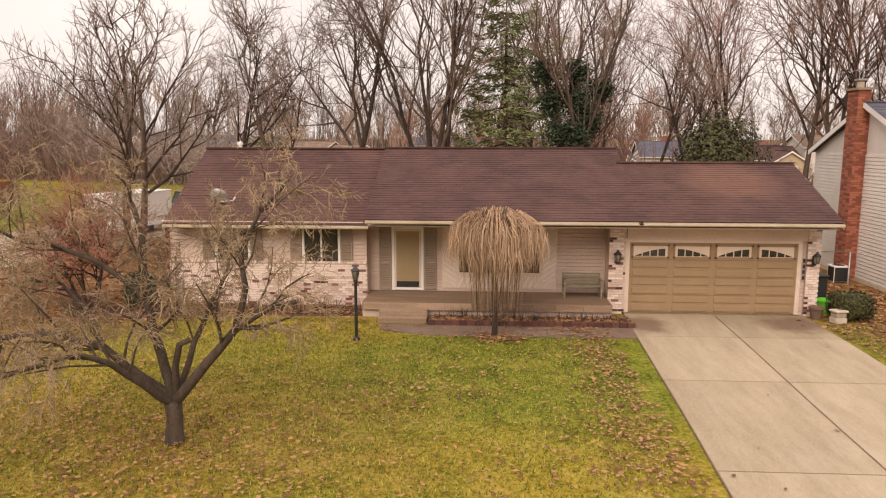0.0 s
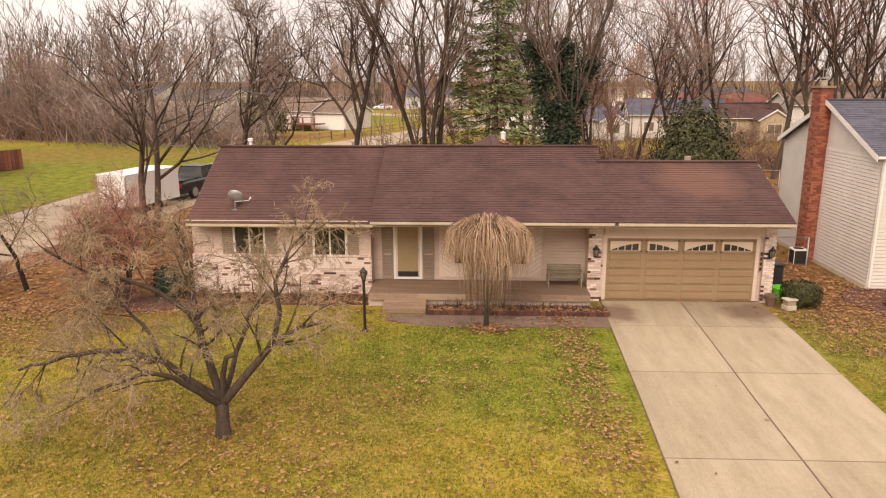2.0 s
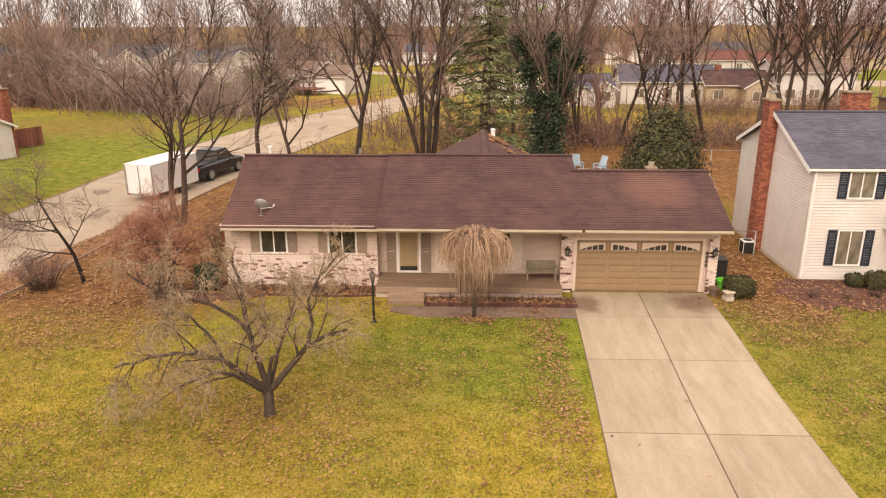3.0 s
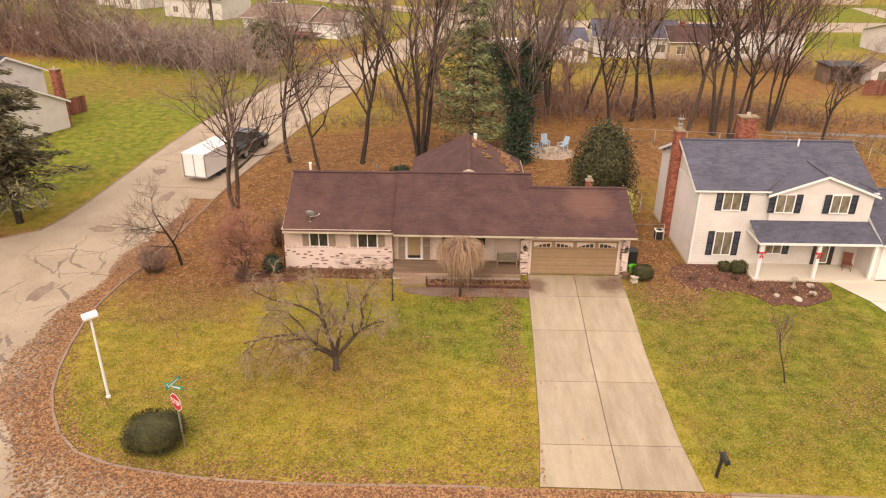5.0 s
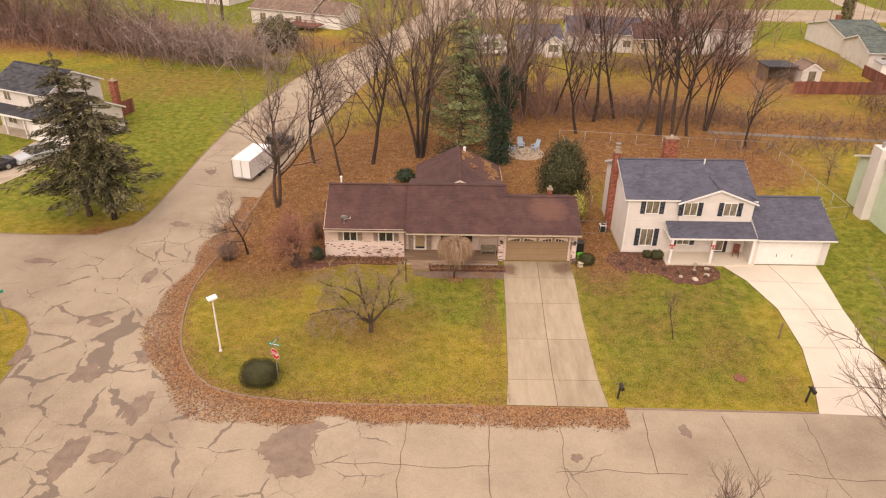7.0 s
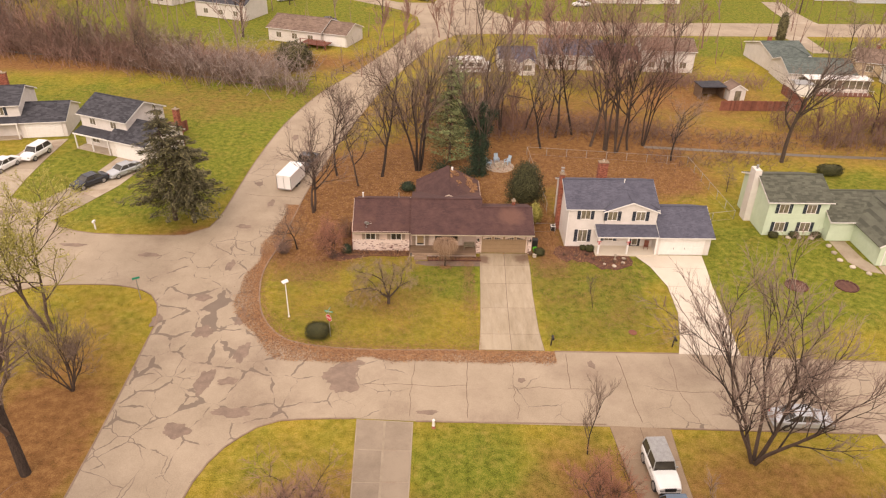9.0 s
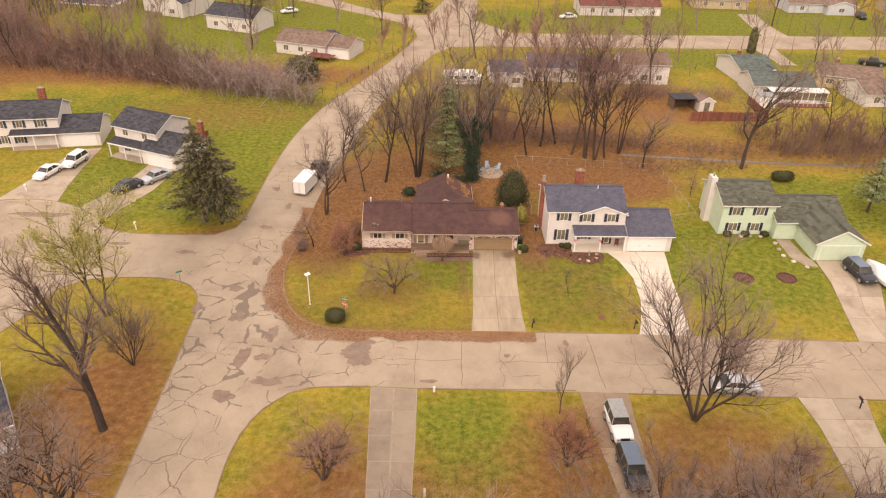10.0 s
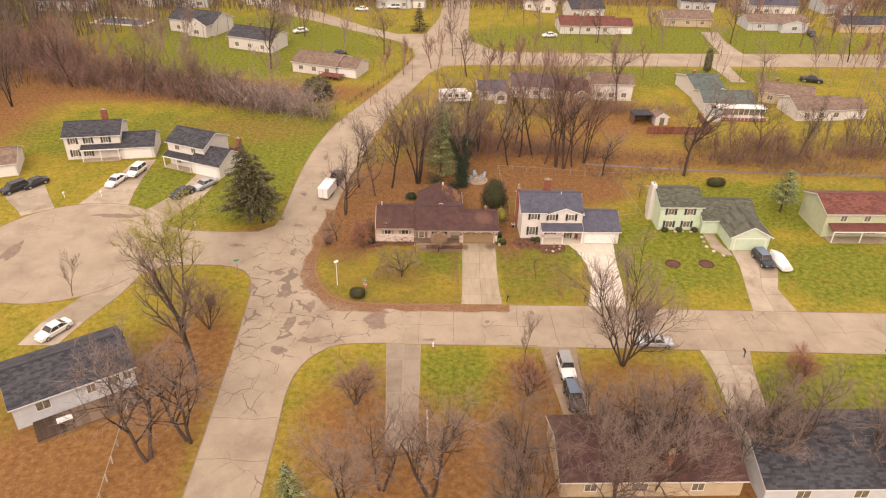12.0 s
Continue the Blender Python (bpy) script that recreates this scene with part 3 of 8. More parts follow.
def ragged(cx, cy, rx, ry, rng, k=40, rough=0.24):
    out = []
    ph = [rng.uniform(0, 6.28) for _ in range(4)]
    for i in range(k):
        a = 2 * math.pi * i / k
        s = 1 + rough * (0.5 * math.sin(2 * a + ph[0]) + 0.4 * math.sin(3 * a + ph[1]) + 0.45 * math.sin(5 * a + ph[2])) + rng.uniform(-rough, rough) * 0.5
        out.append((cx + rx * s * math.cos(a), cy + ry * s * math.sin(a)))
    return out


rng = random.Random(5)
for patch_no, (cx, cy, rx, ry) in enumerate([(-13.1, -20.7, 2.6, 2.9), (-12.4, -18.9, 1.6, 0.9), (-21.4, -25.0, 2.4, 1.0), (-25.2, -27.0, 1.6, 1.4), (-24.6, -21.4, 1.2, 2.6), (-26.5, -14.5, 1.3, 1.6), (-23.6, -12.0, 0.8, 2.8), (-22.3, -17.5, 1.0, 2.2),
                       (-28.0, -9.0, 1.5, 0.9), (-26.8, -3.0, 0.7, 1.8), (-24.0, 0.5, 0.5, 1.8), (-27.3, 5.5, 1.4, 0.8), (-25.3, 11.5, 0.7, 1.5), (-27.9, 17, 0.8, 1.1), (-22.9, 27, 0.6, 2.4), (-25.8, 33, 0.8, 1.6),
                       (-19.5, 47, 0.6, 2.5), (-31.4, -12.8, 0.8, 1.5), (-36, -1, 1.8, 0.7), (-45, 1, 2.2, 0.6), (-58, 8.5, 6, 1.2), (-70, -3, 1.6, 5), (8.6, -18.9, 0.5, 0.8), (2.2, -21.0, 0.5, 0.5), (-5.8, -24.9, 1.6, 0.35), (-22.6, -21.3, 1.3, 0.8)]):
    tagged(flat(ragged(cx, cy, rx * 0.6, ry * 0.6, rng), 0.037 + 0.0007 * patch_no, 0.03, M["patch"], "road_patch"), "dark ragged asphalt patch in the concrete road", "road patch", "road patches", kind="structure")

kerb_lines = [[p for p in CORNER if p[0] < -1.2 or p[1] > -10], [p for p in CORNER if 4.6 < p[0] < 16.8], SOUTH_CORNER, WEST_EDGE + STEM_NORTH[1:], ROUND, STEM_SOUTH,
              [(-6.7, -25.9), (8.4, -26.2)], [(13.4, -26.6), (29.6, -27.1)], [(36.2, -27.4), (53, -28)], [(22.4, -17.8), (40, -18.5)], [(46.6, -18.7), (90, -19.8)]]
for line in kerb_lines:
    tagged(ribbon(line, 0.15, -0.1, 0.065, M["kerb"], "kerb"), "worn low concrete kerb at the edge of the lawn", "kerb", "kerbs", kind="structure")


def drive(name, label, left, right, rows, cols, material, z=0.035, g=0.022, bed="joint"):
    """A driveway cast in slabs: rows and columns between two edges given as lines of the same length."""
    base = thing(name, label, "driveway", kind="structure")

    def edge(line, t):
        f = t * (len(line) - 1)
        i = min(int(f), len(line) - 2)
        return Vector(line[i]).lerp(Vector(line[i + 1]), f - i)
    flat([tuple(p) for p in left] + [tuple(p) for p in reversed(right)], z - 0.008, 0.1, M[bed], "joint_bed", base)
    for r in range(rows):
        for c in range(cols):
            ts = [(r + s) / rows for s in (0, 1 / 3, 2 / 3, 1)]
            a, b = c / cols, (c + 1) / cols
            lo = [edge(left, t).lerp(edge(right, t), a) for t in ts]
            hi = [edge(left, t).lerp(edge(right, t), b) for t in ts]
            out = [(p.x + g, p.y) for p in lo] + [(p.x - g, p.y) for p in reversed(hi)]
            out[0] = (out[0][0], out[0][1] - g)
            out[-1] = (out[-1][0], out[-1][1] - g)
            out[3] = (out[3][0], out[3][1] + g * 0.5)
            out[4] = (out[4][0], out[4][1] + g * 0.5)
            flat(out, z, 0.15, material, "slab", base)
    return base


drive("driveway_1", "pale concrete driveway in ten slabs with dark joints", [(-0.15, -0.05), (-0.32, -3.2), (-0.55, -8), (-0.9, -14), (-1.2, -16.9)], [(5.15, -0.05), (5.05, -3.2), (4.75, -8), (4.6, -14), (4.75, -17.0)], 5, 2, M["concrete_stained"])
drive("driveway_2", "new pale concrete driveway widening towards the house", [(16.9, -0.15), (18.1, -2.6), (18.9, -6.4), (18.6, -11), (17.6, -15), (16.8, -17.35)], [(24.5, -0.15), (24.15, -2.9), (23.6, -6.4), (23.2, -11), (22.7, -15), (22.4, -17.6)], 5, 2, M["concrete_new"])
drive("driveway_3", "pale concrete driveway leading to a mint garage", [(43.3, -2.0), (42.8, -7), (41.4, -13), (40.2, -18.5)], [(49.0, -2.0), (48.9, -7), (46.2, -13), (46.6, -18.6)], 4, 2, M["concrete"])
drive("driveway_4", "mottled concrete driveway crossing the near verge", [(-11.4, -25.7), (-11.2, -32), (-11.0, -38), (-10.8, -44)], [(-6.9, -26.0), (-7.0, -32), (-7.2, -38), (-7.3, -44)], 6, 2, M["slab_grey"], g=0.09, bed="concrete")
drive("driveway_5", "worn concrete driveway with parked cars", [(8.6, -26.3), (8.9, -31), (9.4, -36), (9.8, -42)], [(13.4, -26.6), (13.1, -31), (13.0, -36), (13.0, -42)], 4, 2, M["concrete_old"])
drive("driveway_6", "pale concrete driveway curving to a dark-roofed garage", [(29.6, -27.1), (29.9, -31), (29.6, -36), (28.9, -41)], [(36.2, -27.4), (35.2, -31), (34.3, -36), (34.8, -41)], 4, 2, M["concrete"])
drive("driveway_7", "pale concrete driveway leading off the turning circle", [(-62.5, 30.5), (-63.5, 24), (-65, 17.5), (-66.2, 12.6)], [(-58.7, 31.5), (-58.6, 24), (-58.2, 17.5), (-57.5, 12.0)], 4, 1, M["concrete"])
drive("driveway_8", "pale concrete driveway leading off the turning circle", [(-49, 25.6), (-50.4, 18), (-53.2, 12), (-54.5, 10.0)], [(-44.0, 23.6), (-45.6, 16), (-48.5, 9), (-50.0, 6.2)], 4, 1, M["concrete"])
drive("driveway_9", "pale concrete driveway leading off the turning circle", [(-82, 18), (-79, 14), (-75, 9.6), (-74, 8.2)], [(-76, 21.5), (-73, 16.5), (-69.8, 11.5), (-69.6, 10.9)], 3, 1, M["concrete"])
drive("driveway_10", "pale concrete driveway beside a grey house", [(-52.5, -9.7), (-54.5, -15), (-57.5, -21), (-58.5, -26)], [(-48.3, -9.5), (-49.5, -15), (-52, -21), (-53.5, -26)], 3, 1, M["concrete"])
drive("driveway_11", "pale concrete driveway of a house across the far street", [(85.5, 136), (84, 125), (83, 113), (82.6, 110.5)], [(91, 135.5), (89.5, 125), (89.5, 113), (89.8, 110.6)], 3, 1, M["concrete"])
drive("driveway_12", "pale concrete driveway behind the far street", [(75, 99), (75.5, 95), (76, 88), (76, 84)], [(81, 99), (80.5, 95), (80, 88), (80, 84)], 2, 1, M["concrete"])
tagged(flat([(-7.2, -1.75), (-0.1, -1.75), (-0.1, -2.75), (-5.9, -2.75), (-7.2, -2.3)], 0.03, 0.12, M["walk"], "front_walk"), "worn concrete path along the planting bed", "path", kind="structure")


# ---- houses ----
def wall_block(house, x0, x1, y0, y1, z0, eave, ridge, axis, material, lap=0.14, name="wall"):
    """Walls under a gable: the ends rise to the ridge; the faces carry lapped boards."""
    bm = bmesh.new()
    if axis == "x":
        my = (y0 + y1) / 2
        prism(bm, [(y0, z0), (y1, z0), (y1, eave), (my, ridge), (y0, eave)], "x", x0, x1)
    else:
        mx = (x0 + x1) / 2
        prism(bm, [(x0, z0), (x1, z0), (x1, eave), (mx, ridge), (x0, eave)], "y", y0, y1)
    part(name, bm, material, house)
    if lap:
        bm = bmesh.new()
        k = int((eave - z0) / lap)
        for i in range(k):
            z = z0 + i * lap
            for (xa, xb, ya, yb, dx, dy) in ((x0, x1, y0, y0, 0, -1), (x0, x0, y0, y1, -1, 0), (x1, x1, y0, y1, 1, 0)):
                za_, zb_ = z + lap * 0.13, z + lap
                lo = [(xa + 0.034 * dx, ya + 0.034 * dy, za_), (xb + 0.034 * dx, yb + 0.034 * dy, za_)]
                hi = [(xb + 0.018 * dx, yb + 0.018 * dy, zb_), (xa + 0.018 * dx, ya + 0.018 * dy, zb_)]
                un = [(xa, ya, za_), (xb, yb, za_)]
                up_ = [(xb, yb, zb_), (xa, ya, zb_)]
                v = [bm.verts.new(p) for p in lo + hi + un + up_]
                bm.faces.new(v[:4])
                bm.faces.new([v[4], v[5], v[1], v[0]])
                bm.faces.new([v[3], v[2], v[6], v[7]])
        tagged(part("siding", bm, material, house), kind="stuff")


def shingles(x0, x1, ya, za, yb, zb, material, rng, course=0.15, wide=0.32):
    """Courses of shingles lapping up a slope from the eave line (ya, za) to (yb, zb), running along x."""
    verts, faces = [], []
    d = Vector((0, yb - ya, zb - za))
    length = d.length
    d.normalize()
    nrm = Vector((1, 0, 0)).cross(d) if yb > ya else d.cross(Vector((1, 0, 0)))
    if nrm.z < 0:
        nrm = -nrm
    k = int(math.ceil(length / course))
    for i in range(k):
        s0, s1 = i * course, min((i + 1) * course + 0.01, length)
        x = x0 - rng.uniform(0, wide)
        while x < x1:
            w = wide * rng.uniform(0.6, 1.35)
            a, b = max(x, x0), min(x + w - 0.004, x1)
            if b - a > 0.02:
                lift = 0.015 + rng.uniform(-0.003, 0.004)
                base = len(verts)
                for s, h in ((s0, 0.0), (s0 - 0.006, lift), (s1, 0.004)):
                    p = Vector((0, ya, za)) + d * s + nrm * h
                    verts += [(a, p.y, p.z), (b, p.y, p.z)]
                faces += [(base, base + 1, base + 3, base + 2), (base + 2, base + 3, base + 5, base + 4)]
            x += w
    return verts, faces


def gable_roof(house, x0, x1, y0, y1, eave, ridge, material, over=0.4, rake=0.25, axis="x", seed=1, trim=None, course=0.15, name="roof", wide=0.32, tile=True, mid=None, rakes=(True, True)):
    """Two slopes with thickness, shingled, with fascia, rake boards and a ridge cap. The eave height is that of the wall's top."""
    if axis == "y":
        holder = link(name, None, house)
        inner = gable_roof(holder, y0, y1, -x1, -x0, eave, ridge, material, over, rake, "x", seed, trim, course, "slope", wide, tile)
        holder.matrix_basis = pose(0, 0, 0, 0, 0, 90)
        return holder
    trim = trim or M["trim"]
    rng = random.Random(seed)
    my = (y0 + y1) / 2 if mid is None else mid
    slope = (ridge - eave) / (my - y0)
    za = eave - slope * over
    bm = bmesh.new()
    t = 0.09
    a, b = y0 - over, y1 + over
    slope_b = (ridge - eave) / (y1 - my)
    zb = eave - slope_b * over
    prism(bm, [(a, za), (my, ridge), (b, zb), (b, zb + t), (my, ridge + t), (a, za + t)], "x", x0 - rake, x1 + rake)
    roof = part(name, bm, material, house)
    if tile:
        v1, f1 = shingles(x0 - rake - 0.02, x1 + rake + 0.02, a - 0.03, za + t, my, ridge + t, material, rng, course, wide)
        v2, f2 = shingles(x0 - rake - 0.02, x1 + rake + 0.02, b + 0.03, zb + t, my, ridge + t, material, rng, course * 2, wide * 2)
        k = len(v1)
        tagged(link("shingles", raw_mesh(v1 + v2, f1 + [tuple(i + k for i in q) for q in f2], material), roof), kind="stuff")
    part("ridge_cap", boxes((x0 - rake - 0.03, x1 + rake + 0.03, my - 0.13, my + 0.13, ridge + t - 0.01, ridge + t + 0.035)), material, roof)
    part("fascia", boxes((x0 - rake, x1 + rake, a - 0.025, a, za - 0.03, za + t - 0.02)), trim, roof)
    for s, there in ((x0 - rake - 0.03, rakes[0]), (x1 + rake + 0.002, rakes[1])):
        for p, zp in ((a, za), (b, zb)):
            if there:
                bm = bmesh.new()
                prism(bm, [(p, zp - 0.1), (my, ridge - 0.1), (my, ridge + t), (p, zp + t)], "x", s, s + 0.028)
                part("rake_board", bm, trim, roof)
    bm = bmesh.new()
    prism(bm, [(a - 0.11, za + 0.05), (a - 0.11, za + 0.005), (a - 0.09, za - 0.025), (a - 0.03, za - 0.025), (a - 0.03, za + 0.05), (a - 0.042, za + 0.05), (a - 0.042, za - 0.01), (a - 0.098, za + 0.01), (a - 0.098, za + 0.05)], "x", x0 - rake, x1 + rake)
    part("gutter", bm, M["gutter"] if trim is M["gutter"] else trim, roof)
    return roof


def window(house, x, z, w, h, y, rz=0, shutters=None, bars=1, cross=0, frame_mat=None, glass=None, shutter_w=0.36, name="window"):
    """A window set in the wall: frame with sill, mullions and panes; shutters hang beside it. x, z: its lower middle; rz turns it to another wall."""
    fm = frame_mat or M["trim"]
    f = 0.07
    rows = [(-w / 2 - f, -w / 2, -0.055, 0.02, -f, h + f), (w / 2, w / 2 + f, -0.055, 0.02, -f, h + f), (-w / 2, w / 2, -0.055, 0.02, h, h + f), (-w / 2 - 0.03, w / 2 + 0.03, -0.075, 0.02, -f, 0)]
    for i in range(bars):
        c = -w / 2 + w * (i + 1) / (bars + 1)
        rows.append((c - 0.025, c + 0.025, -0.04, 0.01, 0, h))
    for i in range(cross):
        c = h * (i + 1) / (cross + 1)
        rows.append((-w / 2, w / 2, -0.036, 0.008, c - 0.02, c + 0.02))
    win = part(name, boxes(*rows), fm, house)
    win.matrix_basis = pose(x, y, z, 0, 0, rz)
    for i in range(bars + 1):
        a = -w / 2 + w * i / (bars + 1)
        part("pane", boxes((a + 0.005, a + w / (bars + 1) - 0.005, -0.03, -0.024, 0, h)), glass or M["glass"], win)
    if shutters:
        for s in (-1, 1):
            c = s * (w / 2 + f + shutter_w / 2 + 0.02)
            rows = [(c - shutter_w / 2, c - shutter_w / 2 + 0.05, -0.06, -0.02, -0.05, h + 0.05), (c + shutter_w / 2 - 0.05, c + shutter_w / 2, -0.06, -0.02, -0.05, h + 0.05),
                    (c - shutter_w / 2 + 0.05, c + shutter_w / 2 - 0.05, -0.06, -0.02, h - 0.01, h + 0.05), (c - shutter_w / 2 + 0.05, c + shutter_w / 2 - 0.05, -0.06, -0.02, -0.05, 0.01), (c - shutter_w / 2 + 0.05, c + shutter_w / 2 - 0.05, -0.06, -0.02, h * 0.48, h * 0.54)]
            k = max(4, int(h / 0.07))
            for i in range(k):
                zz = h * i / k
                rows.append((c - shutter_w / 2 + 0.05, c + shutter_w / 2 - 0.05, -0.045, -0.02, zz + 0.01, zz + h / k - 0.012))
            part("shutter", boxes(*rows), shutters, win)
    return win


def panel_door(house, x, z, w, h, y, material, rz=0, rows=4, cols=4, name="garage_door", lights=None, surround=None):
    """A sectional garage door with raised panels, a surround and, where wanted, a row of lights."""
    door = part(name, boxes((-w / 2, w / 2, -0.03, 0.02, 0, h)), material, house)
    door.matrix_basis = pose(x, y, z, 0, 0, rz)
    ph, pw = h / rows, w / cols
    for r in range(rows):
        # section line: a raised strip, on khaki in a darker tone for a groove's shade
        part("rail", boxes((-w / 2 + 0.01, w / 2 - 0.01, -0.034, -0.03, r * ph + 0.004, r * ph + 0.02)), M["garage_groove_shade"] if material is M["garage_tan"] else material, door)
        for c in range(cols):
            a, b = -w / 2 + c * pw + 0.09, -w / 2 + (c + 1) * pw - 0.09
            if lights and r == rows - 1:
                continue
            for half in ((0, 1) if rows == 4 and material is M["garage_tan"] else (0,)):
                hh = ph / (2 if rows == 4 and material is M["garage_tan"] else 1)
                bm = rounded(boxes((a, b, -0.055, -0.031, r * ph + half * hh + 0.05, r * ph + half * hh + hh - 0.035)), 0.012)
                part("panel", bm, material, door)
    if lights:
        for c in range(cols):
            a, b = -w / 2 + c * pw + 0.06, -w / 2 + (c + 1) * pw - 0.06
            zb, zt = h - ph + 0.06, h - 0.06
            light = part("door_light", boxes((a, b, -0.05, -0.031, zb, zb + 0.05), (a, b, -0.05, -0.031, zt - 0.05, zt), (a, a + 0.05, -0.05, -0.031, zb, zt), (b - 0.05, b, -0.05, -0.031, zb, zt)), M["garage_tan"], door)
            part("spandrel", boxes((a + 0.05, b - 0.05, -0.042, -0.031, zb + 0.05, zt - 0.05)), M["trim_cream"], light)
            # a low fan of four dark panes that rises toward the door's middle
            lo, hi = (a + 0.09, b - 0.09) if c % 2 == 0 else (b - 0.09, a + 0.09)
            for i in range(4):
                s0, s1 = i / 4, (i + 0.86) / 4
                zz = zb + 0.065
                top0, top1 = zz + 0.01 + (zt - zb - 0.2) * math.sin(s0 * 1.57), zz + 0.01 + (zt - zb - 0.2) * math.sin(s1 * 1.57)
                bm = bmesh.new()
                xa, xb = lo + (hi - lo) * s0, lo + (hi - lo) * s1
                prism(bm, [(xa, zz), (xb, zz), (xb, top1), (xa, top0)], "y", -0.048, -0.0425)
                part("pane", bm, M["glass"], light)
    s = surround or M["trim"]
    part("surround", boxes((-w / 2 - 0.12, -w / 2, -0.07, 0.02, 0, h + 0.12), (w / 2, w / 2 + 0.12, -0.07, 0.02, 0, h + 0.12), (-w / 2, w / 2, -0.07, 0.02, h, h + 0.12)), s, door)
    return door


def chimney(house, x, y, z0, z1, w, d, seed=3, offset=True):
    """A stack of real courses with a cap and flues."""
    rng = random.Random(seed)
    k = int((z1 - z0) / 0.085)
    core = part("chimney", boxes((x - w / 2 + 0.01, x + w / 2 - 0.01, y - d / 2 + 0.01, y + d / 2 - 0.01, z0, z1)), M["brick_red"], house)
    bm = bmesh.new()
    for i in range(k):
        z = z0 + i * 0.085
        nx = max(1, int(round(w / 0.22)))
        ny = max(1, int(round(d / 0.22)))
        for j in range(nx):
            o = 0.5 * (i % 2)
            a, b = x - w / 2 + w * max(0, j - o) / nx, x - w / 2 + w * min(nx, j + 1 - o) / nx
            if b - a > 0.03:
                box(bm, a + 0.005, b - 0.005, y - d / 2 - 0.006 * rng.random(), y - d / 2 + 0.03, z + 0.005, z + 0.075)
        for j in range(ny):
            a, b = y - d / 2 + d * j / ny, y - d / 2 + d * (j + 1) / ny
            box(bm, x - w / 2 - 0.006 * rng.random(), x - w / 2 + 0.03, a + 0.005, b - 0.005, z + 0.005, z + 0.075)
            box(bm, x + w / 2 - 0.03, x + w / 2 + 0.006 * rng.random(), a + 0.005, b - 0.005, z + 0.005, z + 0.075)
    tagged(part("bricks", bm, M["brick_red"], core), kind="stuff")
    part("chimney_cap", boxes((x - w / 2 - 0.06, x + w / 2 + 0.06, y - d / 2 - 0.06, y + d / 2 + 0.06, z1, z1 + 0.08)), M["concrete_old"], core)
    part("flue", lathe(bmesh.new(), [(0.13, z1 + 0.08), (0.13, z1 + 0.3), (0.09, z1 + 0.3), (0.09, z1 + 0.1)], 10, Matrix.Translation((x, y, 0))), M["stone"], core)
    return core


# the brick and cream ranch house
ranch = thing("ranch_house", "low ranch house of whitewashed brick and cream siding with brown shingles", "house")
MAIN_E, MAIN_R = 2.80, 4.80
wall_block(ranch, -14.15, -7.95, 0.45, 8.0, 0.0, 2.76, 4.5, "x", M["siding"], 0.115)
wall_block(ranch, -7.95, -0.55, 0.9, 8.1, 0.0, 2.76, 4.5, "x", M["siding"], 0.115)
wall_block(ranch, -0.55, 5.45, 0.12, 5.6, 0.0, 2.5, 4.05, "x", M["siding"], 0.115)
SL = 0.437
M["roof_garage"] = surface("faded_brown_shingle", (0.052, 0.023, 0.021), (0.105, 0.050, 0.043), 0.9, 45, 0.95, 0.4, island=0.1, stain=(0.15, 0.072, 0.05), stain_scale=0.2, stain_amount=0.5)


def faded(m, x, y, rx, ry, tone):
    """Gives a material one area of another tone, ragged at its rim: bleached shingles, a leaf stain."""
    n, l = m.node_tree.nodes, m.node_tree.links
    b = n["Principled BSDF"]
    src = b.inputs["Base Color"].links[0].from_socket
    pos = n.new("ShaderNodeNewGeometry").outputs["Position"]
    mp = n.new("ShaderNodeMapping")
    mp.inputs["Scale"].default_value = (1 / rx, 1 / ry, 0)
    mp.inputs["Location"].default_value = (-x / rx, -y / ry, 0)
    l.new(pos, mp.inputs["Vector"])
    ln = n.new("ShaderNodeVectorMath")
    ln.operation = "LENGTH"
    l.new(mp.outputs[0], ln.inputs[0])
    nz = n.new("ShaderNodeTexNoise")
    nz.inputs["Scale"].default_value, nz.inputs["Detail"].default_value = 1.6, 5
    l.new(pos, nz.inputs["Vector"])
    ad = n.new("ShaderNodeMath")
    ad.operation = "MULTIPLY_ADD"
    ad.inputs[1].default_value = 1.1
    l.new(nz.outputs["Fac"], ad.inputs[0])
    l.new(ln.outputs["Value"], ad.inputs[2])
    rg = n.new("ShaderNodeMapRange")
    rg.inputs["From Min"].default_value, rg.inputs["From Max"].default_value = 1.05, 1.75
    rg.inputs["To Min"].default_value, rg.inputs["To Max"].default_value = 0.75, 0.0
    l.new(ad.outputs[0], rg.inputs["Value"])
    mx = n.new("ShaderNodeMix")
    mx.data_type = "RGBA"
    l.new(rg.outputs[0], mx.inputs["Factor"])
    l.new(src, mx.inputs[6])
    mx.inputs[7].default_value = (*tone, 1)
    l.new(mx.outputs[2], b.inputs["Base Color"])


faded(M["roof_garage"], 3.2, 1.35, 1.5, 1.25, (0.16, 0.077, 0.054))
faded(M["concrete_stained"], 4.5, -1.1, 1.1, 1.0, (0.13, 0.068, 0.042))
faded(M["concrete_stained"], 0.2, -1.4, 0.7, 1.0, (0.14, 0.07, 0.045))
gable_roof(ranch, -13.9, -7.9, 0.42, 7.6, 2.95, 4.76, M["roof_brown"], 0.68, 0.12, seed=2, trim=M["gutter"], mid=3.6, name="west_roof", rakes=(True, False))
gable_roof(ranch, -7.62, -0.02, 0.35, 7.6, 3.42, 4.79, M["roof_brown"], 1.42, 0.12, seed=3, trim=M["gutter"], mid=3.6, name="main_roof", rakes=(False, False))
